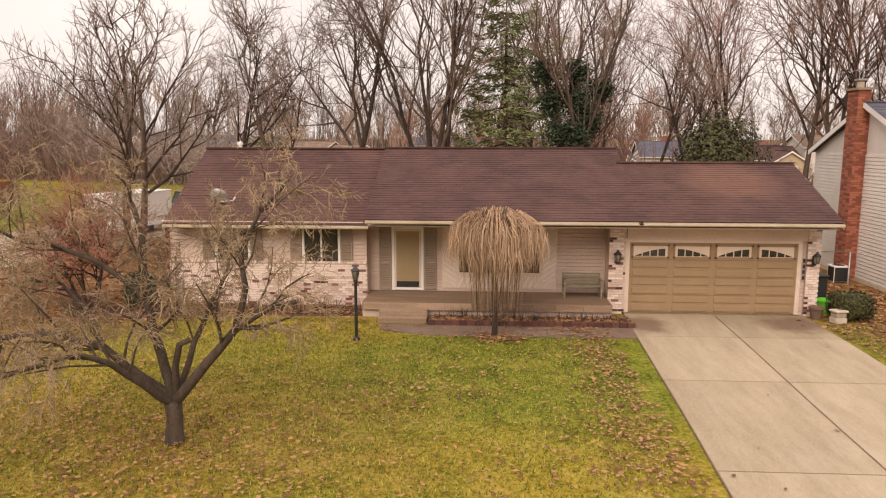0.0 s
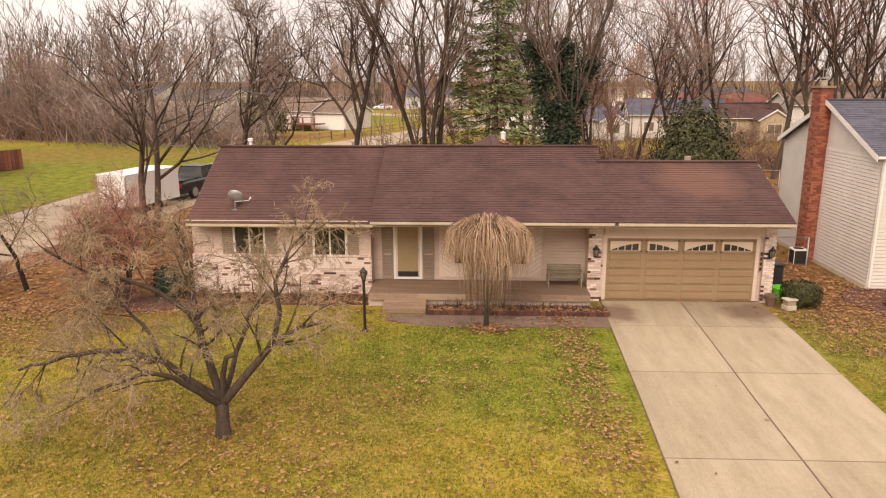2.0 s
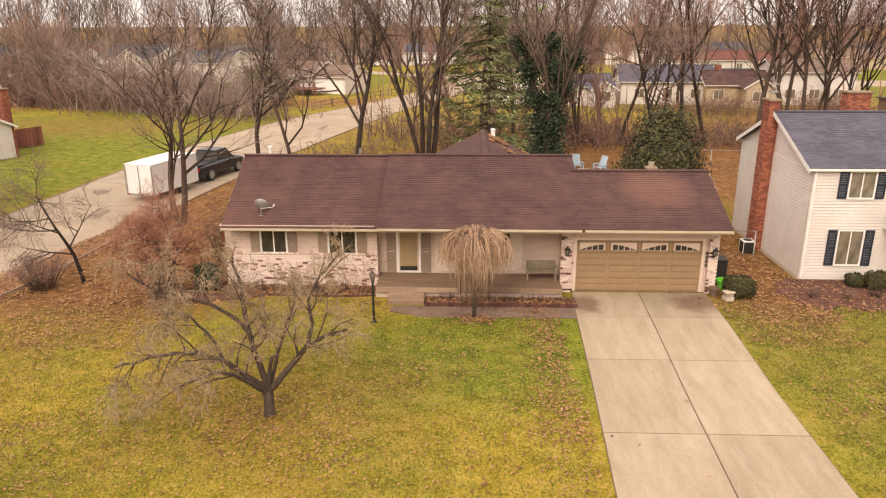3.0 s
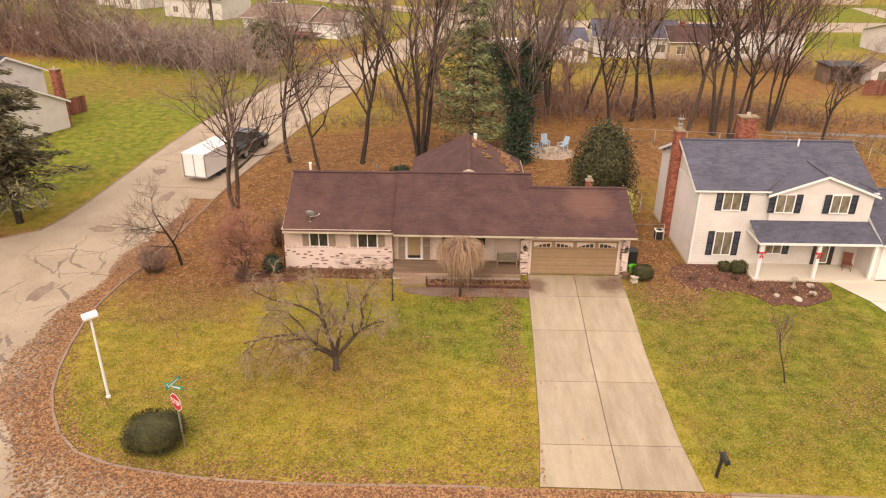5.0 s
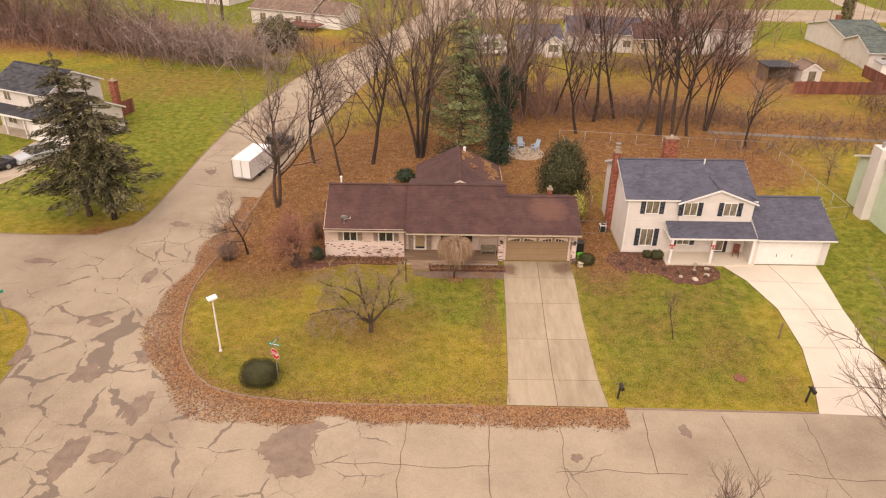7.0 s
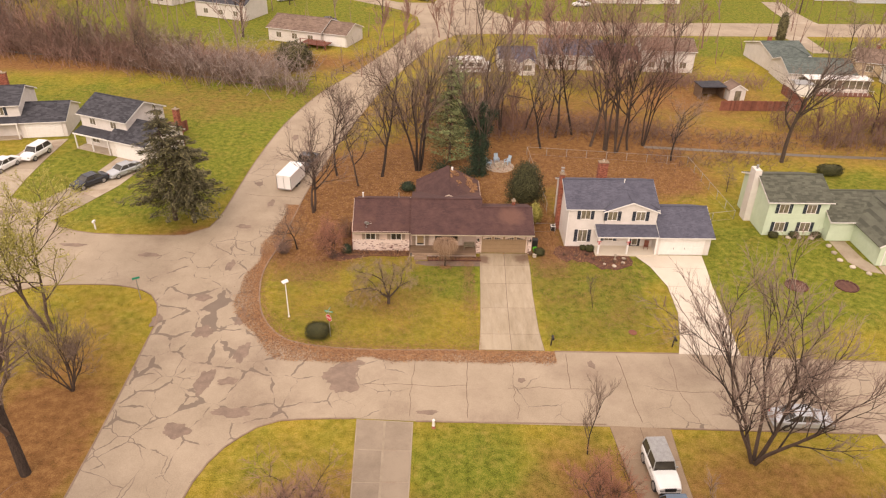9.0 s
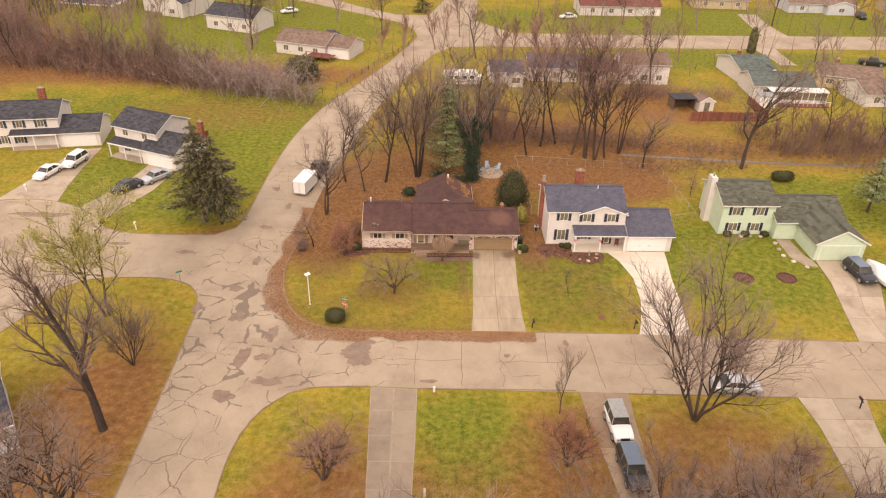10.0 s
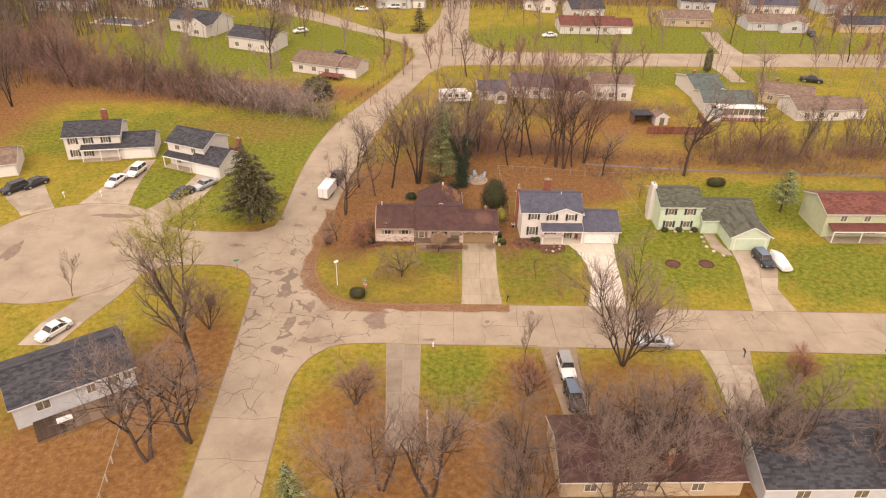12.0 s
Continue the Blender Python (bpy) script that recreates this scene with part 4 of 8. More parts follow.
gable_roof(ranch, 0.1, 5.45, 0.0, 5.2, 3.271, 4.346, M["roof_garage"], 1.07, 0.12, seed=4, trim=M["gutter"], mid=2.55, name="garage_roof", rakes=(False, True))
wall_block(ranch, -7.0, -0.1, 7.9, 12.9, 0.0, 2.7, 4.3, "y", M["siding"], 0)
gable_roof(ranch, -7.0, -0.1, 5.5, 12.9, 2.75, 4.5, M["roof_brown"], 0.35, 0.25, "y", 5, M["trim_cream"], name="rear_roof")
# eave soffit over the porch
part("soffit", boxes((-7.7, -0.55, -0.95, 0.9, 2.70, 2.735)), M["trim_cream"], ranch)
part("soffit", boxes((-0.55, 5.5, -0.95, 0.12, 2.70, 2.735)), M["trim_cream"], ranch)
part("soffit", boxes((-14.1, -7.95, -0.2, 0.45, 2.70, 2.735)), M["trim_cream"], ranch)
part("garage_header", boxes((-0.1, 5.15, 0.0, 0.12, 2.25, 2.70)), M["siding"], ranch)
window(ranch, -12.15, 1.45, 0.98, 1.05, 0.43, shutters=M["shutter"], bars=1)
window(ranch, -9.36, 1.43, 1.05, 1.1, 0.43, shutters=M["shutter"], bars=1)
pic = window(ranch, -3.85, 1.05, 2.5, 1.42, 0.87, bars=2, frame_mat=M["trim_cream"], name="picture_window")
# slanted boarding round the picture window
rows = [(-1.32 - 0.46, -1.32, -0.04, 0.02, -0.5, 1.6), (1.32, 1.78, -0.04, 0.02, -0.5, 1.6), (-1.32, 1.32, -0.04, 0.02, -0.5, -0.08)]
pan = part("surround", boxes(*rows), M["trim_cream"], pic)
bm = bmesh.new()
for i in range(12):
    z = -0.42 + i * 0.165
    for s in (-1, 1):
        prism(bm, [(s * 1.36, z), (s * 1.74, z + 0.26), (s * 1.74, z + 0.235), (s * 1.36, z - 0.025)], "y", -0.055, -0.041)
for i in range(14):
    x = -1.3 + i * 0.185
    prism(bm, [(x, -0.46), (x + 0.2, -0.12), (x + 0.225, -0.12), (x + 0.025, -0.46)], "y", -0.055, -0.041)
part("slat", bm, M["trim"], pan)
# front door behind a storm door
door = part("front_door", boxes((-0.5, -0.42, -0.06, 0.02, 0, 2.0), (0.42, 0.5, -0.06, 0.02, 0, 2.0), (-0.42, 0.42, -0.06, 0.02, 1.93, 2.0), (-0.42, 0.42, -0.05, 0.0, 0, 0.08)), M["trim"], ranch)
door.matrix_basis = pose(-6.72, 0.87, 0.47)
part("storm_pane", boxes((-0.36, 0.36, -0.05, -0.035, 0.28, 1.87)), M["glass_door"], door)
part("kick_plate", boxes((-0.36, 0.36, -0.052, -0.035, 0.1, 0.28)), M["black"], door)
part("storm_frame", boxes((-0.415, -0.36, -0.058, -0.03, 0.085, 1.925), (0.36, 0.415, -0.058, -0.03, 0.085, 1.925), (-0.36, 0.36, -0.058, -0.03, 1.87, 1.925)), M["trim_cream"], door)
part("door_handle", rounded(boxes((0.33, 0.37, -0.1, -0.058, 0.95, 1.12)), 0.01), M["metal"], door)
for s in (-1, 1):
    c = s * 0.72
    rows = [(c - 0.19, c - 0.14, -0.05, -0.01, 0.02, 1.98), (c + 0.14, c + 0.19, -0.05, -0.01, 0.02, 1.98), (c - 0.14, c + 0.14, -0.05, -0.01, 1.9, 1.98), (c - 0.14, c + 0.14, -0.05, -0.01, 0.02, 0.1), (c - 0.14, c + 0.14, -0.05, -0.01, 0.93, 1.02)]
    rows += [(c - 0.14, c + 0.14, -0.038, -0.01, 0.1 + 0.06 * i, 0.145 + 0.06 * i) for i in range(30) if not 0.86 < 0.1 + 0.06 * i < 1.02]
    part("shutter", boxes(*rows), M["shutter"], door)
panel_door(ranch, 2.44, 0.04, 4.88, 2.13, 0.09, M["garage_tan"], lights=True, surround=M["trim_cream"])
part("roof_vent", lathe(bmesh.new(), [(0.07, 4.3), (0.07, 4.95), (0.1, 4.96), (0.1, 5.06), (0.02, 5.08)], 10, Matrix.Translation((-13.2, 4.6, 0))), M["trim"], ranch, "white roof vent")
part("roof_vent", lathe(bmesh.new(), [(0.05, 4.2), (0.05, 4.92), (0.02, 4.93)], 8, Matrix.Translation((-9.2, 4.9, 0))), M["metal"], ranch)
part("roof_vent", lathe(bmesh.new(), [(0.12, 4.3), (0.12, 4.72), (0.16, 4.73), (0.04, 4.8)], 10, Matrix.Translation((-3.0, 12.4, 0))), M["trim"], ranch)
chimney(ranch, 3.8, 4.7, 3.0, 4.1, 0.35, 0.35, 5)

# the porch with its wooden apron and steps
porch = thing("porch", "low weathered porch with boarded edge and two steps", "porch", kind="structure")
part("deck", boxes((-7.9, -0.62, -0.85, 0.88, 0.30, 0.44)), M["wood_porch"], porch)
part("apron", boxes((-7.9, -0.62, -0.8, 0.88, 0.0, 0.30)), M["mortar"], porch)
for i in range(9):
    a = -7.88 + i * 0.805
    part("plank", boxes((a, a + 0.795, -0.90, -0.855, 0.24, 0.445)), M["wood_porch"], porch)
part("step", rounded(boxes((-7.35, -5.95, -1.25, -0.905, 0.0, 0.30)), 0.012), M["wood_porch"], porch)
part("step", rounded(boxes((-7.35, -5.95, -1.60, -1.252, 0.0, 0.155)), 0.012), M["wood_porch"], porch)

# the white two-storey neighbour
two = thing("two_storey_house", "cream-white two-storey house with navy shutters and slate-grey roof", "house")
wall_block(two, 9.5, 19.3, 1.7, 9.6, 0.0, 4.75, 6.3, "x", M["siding_white"], 0.13)
gable_roof(two, 9.5, 19.3, 1.7, 9.6, 4.72, 6.42, M["roof_grey"], 0.14, 0.25, seed=6)
bm = bmesh.new()
prism(bm, [(13.6, 4.6), (19.2, 4.6), (16.4, 5.66)], "y", 1.44, 1.69)
part("gable", bm, M["siding_white"], two)
bm = bmesh.new()
for i in range(13):
    z = 2.9 + i * 0.1308
    prism(bm, [(1.47, z), (1.44, z), (1.452, z + 0.1308), (1.47, z + 0.1308)], "x", 13.6, 19.3)
tagged(part("siding", bm, M["siding_white"], two), kind="stuff")
part("bay_wall", boxes((13.62, 19.28, 1.471, 1.69, 2.9, 4.6)), M["siding_white"], two)
cross = link("cross_roof", None, two)
bm = bmesh.new()
prism(bm, [(13.3, 4.52), (16.4, 5.68), (19.5, 4.52), (19.5, 4.62), (16.4, 5.78), (13.3, 4.62)], "y", 1.25, 4.6)
slab = part("slope", bm, M["roof_grey"], cross)
bm = bmesh.new()
prism(bm, [(13.25, 4.46), (16.4, 5.64), (19.55, 4.46), (19.55, 4.59), (16.4, 5.77), (13.25, 4.59)], "y", 1.2, 1.248)
part("rake_board", bm, M["trim"], cross)
part("ridge_cap", boxes((16.28, 16.52, 1.25, 4.25, 5.76, 5.81)), M["roof_grey"], cross)
# dark valley lines added to draw the contrast light gives the cross slopes
for x in (13.35, 19.45):
    link("valley", tubes([[(Vector((x, 1.6, 4.79)), 0.05), (Vector((16.4, 4.25, 5.82)), 0.05)]], 4, M["roof_dark"]), cross)
for x in (11.45, 14.35, 17.45):
    window(two, x, 3.55, 0.95, 1.02, 1.68 if x < 12 else 1.43, shutters=M["shutter_navy"], bars=1, glass=M["glass_dim"])
window(two, 11.35, 0.72, 0.95, 1.42, 1.68, shutters=M["shutter_navy"], bars=1, cross=0, glass=M["glass_dim"])
window(two, 14.35, 0.85, 0.9, 1.2, 1.68, shutters=M["shutter_navy"], bars=1, glass=M["glass_dim"])
bm = bmesh.new()
prism(bm, [(-0.35, 2.33), (1.46, 2.92), (1.46, 3.0), (-0.35, 2.41)], "x", 12.6, 19.5)
pr = part("porch_roof", bm, M["roof_grey"], two)
v, f = shingles(12.58, 19.52, -0.38, 2.41, 1.46, 3.0, M["roof_grey"], random.Random(8))
tagged(link("shingles", raw_mesh(v, f, M["roof_grey"]), pr), kind="stuff")
part("fascia", boxes((12.55, 19.55, -0.42, -0.36, 2.28, 2.41), (12.55, 12.6, -0.36, 1.7, 2.28, 2.4)), M["trim"], pr)
part("soffit", boxes((12.6, 19.5, -0.35, 1.68, 2.28, 2.31)), M["trim"], pr)
for x in (12.85, 16.05, 19.2):
    part("porch_post", rounded(boxes((x - 0.1, x + 0.1, -0.25, -0.05, 0.15, 2.28)), 0.012), M["trim"], two)
part("porch_floor", boxes((12.6, 19.5, -0.4, 1.68, 0.0, 0.15)), M["concrete_new"], two)
nd = part("front_door", boxes((-0.62, 0.62, -0.04, 0.0, 0, 2.0)), M["black"], two, "black front door with white storm frame")
nd.matrix_basis = pose(17.3, 1.66, 0.15)
part("storm_frame", boxes((-0.34, -0.28, -0.055, -0.041, 0.1, 1.9), (0.28, 0.34, -0.055, -0.041, 0.1, 1.9), (-0.28, 0.28, -0.055, -0.041, 1.83, 1.9), (-0.28, 0.28, -0.055, -0.041, 0.1, 0.18)), M["trim"], nd)
part("pane", boxes((-0.27, 0.27, -0.05, -0.041, 0.19, 1.82)), M["glass_dim"], nd)
wall_block(two, 19.32, 25.2, 0.0, 7.0, 0.0, 2.45, 4.0, "x", M["siding_white"], 0.13)
gable_roof(two, 19.6, 25.2, 0.0, 7.2, 2.5, 4.15, M["roof_grey"], 0.42, 0.25, seed=7)
panel_door(two, 22.1, 0.04, 4.7, 2.1, -0.02, M["trim"], rows=4, cols=4)
for s in (-0.3, 0.9):
    part("door_handle", boxes((21.5 + s, 21.54 + s, -0.1, -0.075, 0.75, 1.0)), M["black"], two)
# tall chimney on the gable wall and a short one behind the ridge
chimney(two, 9.26, 6.05, 0.0, 6.95, 0.46, 0.75, 9)
part("chimney_guard", boxes((9.1, 9.42, 5.89, 6.21, 7.3, 7.36), (9.12, 9.14, 5.91, 5.93, 7.36, 7.95), (9.38, 9.4, 6.17, 6.19, 7.36, 7.95), (9.08, 9.44, 5.87, 6.23, 7.65, 7.68)), M["metal"], two, "metal guard on the flue")
chimney(two, 14.6, 9.3, 4.4, 7.0, 1.1, 0.7, 10)
part("downspout", boxes((9.52, 9.6, 1.6, 1.675, 0.1, 4.6)), M["trim"], two)
part("roof_vent", lathe(bmesh.new(), [(0.06, 5.8), (0.06, 6.75), (0.02, 6.76)], 8, Matrix.Translation((16.2, 5.2, 0))), M["trim"], two)
part("foundation", boxes((9.46, 19.34, 1.68, 9.64, 0.0, 0.16)), M["stone"], two)


def simple_house(label, x, y, rz, w, d, eave, ridge, wall, roof, wins=(), wing=None, garage=None, porch_roof=None, shutters=None, seed=11, stack=None, axis="x"):
    """A plainer house; local front faces -y, x from 0 to w. wing: (x0, x1, y0, y1, eave, ridge, axis); garage: (x, width, y)."""
    h = thing("house", label, "house", pose(x, y, 0, 0, 0, rz))
    wall_block(h, 0, w, 0, d, 0.0, eave, ridge - 0.06, axis, wall, 0.2)
    gable_roof(h, 0, w, 0, d, eave + 0.03, ridge, roof, 0.4, 0.3, axis, seed, course=0.25, wide=0.6)
    if wing:
        x0, x1, y0, y1, e, r, ax = wing
        wall_block(h, x0, x1, y0, y1, 0.0, e, r - 0.06, ax, wall, 0.2, "wing")
        gable_roof(h, x0, x1, y0, y1, e + 0.03, r, roof, 0.4, 0.25, ax, seed + 1, course=0.25, wide=0.6, name="wing_roof")
    for wx, wz, ww, wh, wy, turn in wins:
        window(h, wx, wz, ww, wh, wy - 0.02 if turn == 0 else wy, turn, shutters=shutters, bars=1, glass=M["glass_dim"])
    if garage:
        panel_door(h, garage[0], 0.03, garage[1], 2.1, garage[2] - 0.02, M["trim"] if len(garage) < 4 else garage[3], rows=4, cols=4)
    if porch_roof:
        x0, x1, y0, z = porch_roof
        bm = bmesh.new()
        prism(bm, [(y0, z - 0.5), (0.0, z), (0.0, z + 0.1), (y0, z - 0.4)], "x", x0, x1)
        p = part("porch_roof", bm, roof, h)
        part("fascia", boxes((x0, x1, y0 - 0.03, y0, z - 0.6, z - 0.38)), M["trim"], p)
        for px in (x0 + 0.2, (x0 + x1) / 2, x1 - 0.2):
            part("porch_post", boxes((px - 0.07, px + 0.07, y0 + 0.05, y0 + 0.19, 0.1, z - 0.5)), M["trim"], h)
        part("porch_floor", boxes((x0, x1, y0, 0, 0, 0.1)), M["concrete"], h)
    if stack:
        chimney(h, *stack)
    return h


simple_house("mint-green two-storey house with dark shutters and green-grey roof", 33.1, 4.7, 0, 7.0, 7.6, 4.5, 6.0, M["siding_mint"], M["roof_green"],
             [(1.8, 2.95, 1.0, 1.05, 0, 0), (5.0, 2.95, 1.0, 1.05, 0, 0), (1.8, 0.6, 1.1, 1.1, 0, 0), (4.8, 0.6, 1.1, 1.1, 0, 0)], (7.0, 16.0, -1.2, 6.6, 2.7, 4.5, "x"), shutters=M["shutter_navy"], seed=21)
mc = thing("chimney", "boxed cream chimney on the gable of the mint house", "chimney")
part("shaft", rounded(boxes((32.3, 33.08, 8.2, 9.6, 0, 6.6)), 0.02), M["siding_white"], mc)
part("flue", lathe(bmesh.new(), [(0.13, 6.6), (0.13, 7.0), (0.17, 7.02), (0.05, 7.1)], 10, Matrix.Translation((32.7, 8.9, 0))), M["metal"], mc)
gw = thing("garage_wing", "mint garage wing under a green-grey gable roof", "garage")
wall_block(gw, 43.0, 49.2, -1.9, 6.0, 0.0, 2.6, 4.2, "y", M["siding_mint"], 0.2)
gable_roof(gw, 43.0, 49.2, -1.9, 6.0, 2.63, 4.3, M["roof_green"], 0.4, 0.3, "y", 23, course=0.25, wide=0.6)
panel_door(gw, 46.1, 0.03, 4.9, 2.1, -1.92, M["siding_mint"])
simple_house("pale green two-storey house with rust-red roof and brick porch", 60.2, 2.6, 0, 13.5, 8.0, 4.5, 6.0, M["siding_olive"], M["roof_red"],
             [(3.0, 3.0, 1.0, 1.0, 0, 0), (7.0, 3.0, 1.0, 1.0, 0, 0), (3.0, 0.6, 1.2, 1.3, 0, 0), (8.5, 0.6, 1.4, 1.3, 0, 0)], None, porch_roof=(0.6, 10.5, -2.2, 2.6), seed=24)
simple_house("white two-storey house with charcoal roof and attached garage", -75.4, 31.0, 9, 10.2, 7.5, 4.8, 6.4, M["siding_white"], M["roof_dark"],
             [(1.6, 3.3, 0.9, 1.1, 0, 0), (4.4, 3.3, 0.9, 1.1, 0, 0), (7.6, 3.3, 0.9, 1.1, 0, 0), (1.6, 0.7, 0.9, 1.3, 0, 0), (4.0, 0.7, 0.9, 1.2, 0, 0)],
             (10.0, 16.3, -1.0, 6.5, 2.5, 4.1, "x"), (13.2, 4.8, -1.0), (2.9, 10.0, -1.6, 2.9), M["shutter_navy"], 31, (6.5, 7.0, 5, 7.4, 1.1, 0.7, 32))
simple_house("cream two-storey house with charcoal roof, long porch and garage", -55.2, 29.6, -24, 8.4, 7.2, 4.8, 6.5, M["siding_white"], M["roof_dark"],
             [(2.2, 3.4, 1.0, 0.9, 0, 0), (6.0, 3.4, 1.0, 0.9, 0, 0), (2.0, 0.7, 1.3, 1.2, 0, 0), (5.5, 0.7, 1.0, 1.2, 0, 0)], (6.4, 12.8, -1.6, 5.6, 2.6, 4.4, "x"), (9.8, 4.8, -1.6), (-0.2, 6.3, -1.8, 2.8), None, 33, (12.3, 5.6, 0, 5.4, 0.8, 0.6, 34))
simple_house("low tan house with brown roof beside the turning circle", -92.0, 20.5, 18, 11, 8, 2.6, 4.2, M["siding_white"], M["roof_tan"], [(4, 0.9, 1.2, 1.1, 0, 0)], None, (8.6, 4.2, 0), seed=35)
simple_house("grey split-level house with black roof and rear deck", -51.4, -40.7, 33, 12.8, 8.6, 3.3, 5.2, M["siding_grey"], M["roof_dark"],
             [(3.0, 1.6, 1.4, 1.1, 0, 0), (8.0, 1.6, 0.9, 1.1, 0, 0), (10.4, 1.7, 1.0, 1.0, 0, 0), (12.0, 1.7, 0.8, 1.0, 0, 0)], None, seed=37)
simple_house("low house with long rust-brown roof and pale rear wall", 7.2, -50.4, 0, 18.6, 8.6, 2.6, 4.2, M["siding_tan"], M["roof_brown"], [(3, 0.9, 1.2, 1.0, 0, 0), (8, 0.9, 1.6, 1.1, 0, 0), (14, 0.9, 1.2, 1.0, 0, 0)], None, seed=39, stack=(11.2, 1.6, 2.5, 4.7, 0.8, 0.8, 40))
simple_house("low house with dark slate roof", 27.6, -51.5, 0, 27, 10.4, 2.6, 4.4, M["siding_grey"], M["roof_dark"], [(4, 0.9, 1.4, 1.1, 0, 0), (10, 0.9, 1.4, 1.1, 0, 0)], None, seed=41)
# houses beyond the creek and along the far street
FAR = [("white house with teal-grey roof and long white sunroom", 60.0, 60.5, -3, 12, 9, 2.7, 4.3, "siding_white", "roof_teal", 50),
       ("white house with teal-grey roof facing the far street", 61.0, 70.0, 4, 7.5, 12, 2.8, 4.4, "siding_white", "roof_teal", 51),
       ("white house with tan shingled roof", 80.5, 56.0, 4, 12, 9, 2.7, 4.4, "siding_white", "roof_tan", 52),
       ("tan house with brown shingled roof", 77.0, 69.0, -22, 12, 8, 2.7, 4.3, "siding_tan", "roof_tan", 53),
       ("white garage with grey shingled roof", 7.6, 67.8, 3, 6.6, 7.0, 2.5, 3.8, "siding_white", "roof_grey", 54),
       ("white house with pale grey roof among trees", 15.5, 70.0, -4, 12, 8, 3.0, 4.8, "siding_white", "roof_grey", 55),
       ("white two-storey house with brown lean-to", 35.0, 69.0, -3, 10, 8, 4.2, 5.6, "siding_white", "roof_tan", 56),
       ("brown shed-roofed house behind the creek", 26.0, 68.0, -2, 8, 7, 2.7, 4.2, "siding_tan", "roof_brown", 57),
       ("white house with tan roof and red-brown deck", -40.5, 88.5, -20, 12.5, 9.5, 2.8, 4.6, "siding_white", "roof_tan", 58),
       ("white house with dark grey roof behind bare trees", -62.0, 110.0, -22, 14, 9, 3.6, 5.6, "siding_white", "roof_dark", 59),
       ("white house with charcoal roof and rear deck", -84.0, 128, -22, 16, 10, 3.8, 6.0, "siding_white", "roof_dark", 60),
       ("red-brown house with white garage", 38.0, 131.0, 0, 18, 10, 2.7, 4.5, "siding_white", "roof_red", 61),
       ("tan ranch house with pale roof across the far street", 75.0, 143.0, -4, 16, 10, 2.7, 4.4, "siding_tan", "roof_tan", 62),
       ("grey ranch house with dark roof across the far street", 102.0, 139.0, 0, 20, 9, 2.7, 4.4, "siding_grey", "roof_tan", 63),
       ("brown ranch house across the far street", 133.0, 138.0, 0, 20, 9, 2.7, 4.4, "siding_tan", "roof_dark", 64),
       ("white house beyond the far street junction", -45.0, 175.0, 20, 14, 9, 3.0, 5.0, "siding_white", "roof_tan", 65),
       ("white house at the end of the far street", -110.0, 165.0, -20, 14, 9, 3.0, 5.0, "siding_white", "roof_red", 66),
       ("grey house far behind the trees", 8.0, 190.0, 0, 14, 9, 3.0, 5.0, "siding_grey", "roof_tan", 67),
       ("white house far behind the trees", 60.0, 185.0, 0, 14, 9, 3.0, 5.0, "siding_white", "roof_grey", 68)]
for i, (x, y) in enumerate([(-135, 150), (-92, 160), (-68, 164), (-22, 162), (30, 163), (88, 166), (112, 162), (140, 164), (45, 150)]):
    FAR.append(("small pale house among the far trees", x, y, 10 * math.sin(i), 12, 9, 3.4, 5.4, ("siding_white", "siding_grey")[i % 2], ("roof_grey", "roof_tan", "roof_dark")[i % 3], 2 * i + 70))
for label, x, y, rz, w, d, e, r, wall, roof, seed in FAR:
    wins = [(w * 0.2, 0.9, 1.2, 1.1, 0, 0), (w * 0.5, 0.9, 1.2, 1.1, 0, 0), (w * 0.8, 0.9, 1.2, 1.1, 0, 0)]
    wing = [(w * 0.52, w * 0.95, -2.6, 4.0, e - 0.1, r - 0.5, "y"), (w, w + 5.5, 0.8, d - 0.8, e - 0.2, r - 0.5, "x"), None][seed % 3]
    garage = (w + 2.75, 4.6, 0.8) if seed % 3 == 1 else None
    stack = (w * 0.3, d * 0.6, e, r + 0.7, 0.7, 0.6, seed) if seed % 2 else None
    wins = wins if seed % 3 else [wins[0], (w * 0.73, 0.9, 1.6, 1.1, -2.6, 0)]
    simple_house(label, x, y, rz, w, d, e, r, M[wall], M[roof], wins, wing, garage, seed=seed, stack=stack)


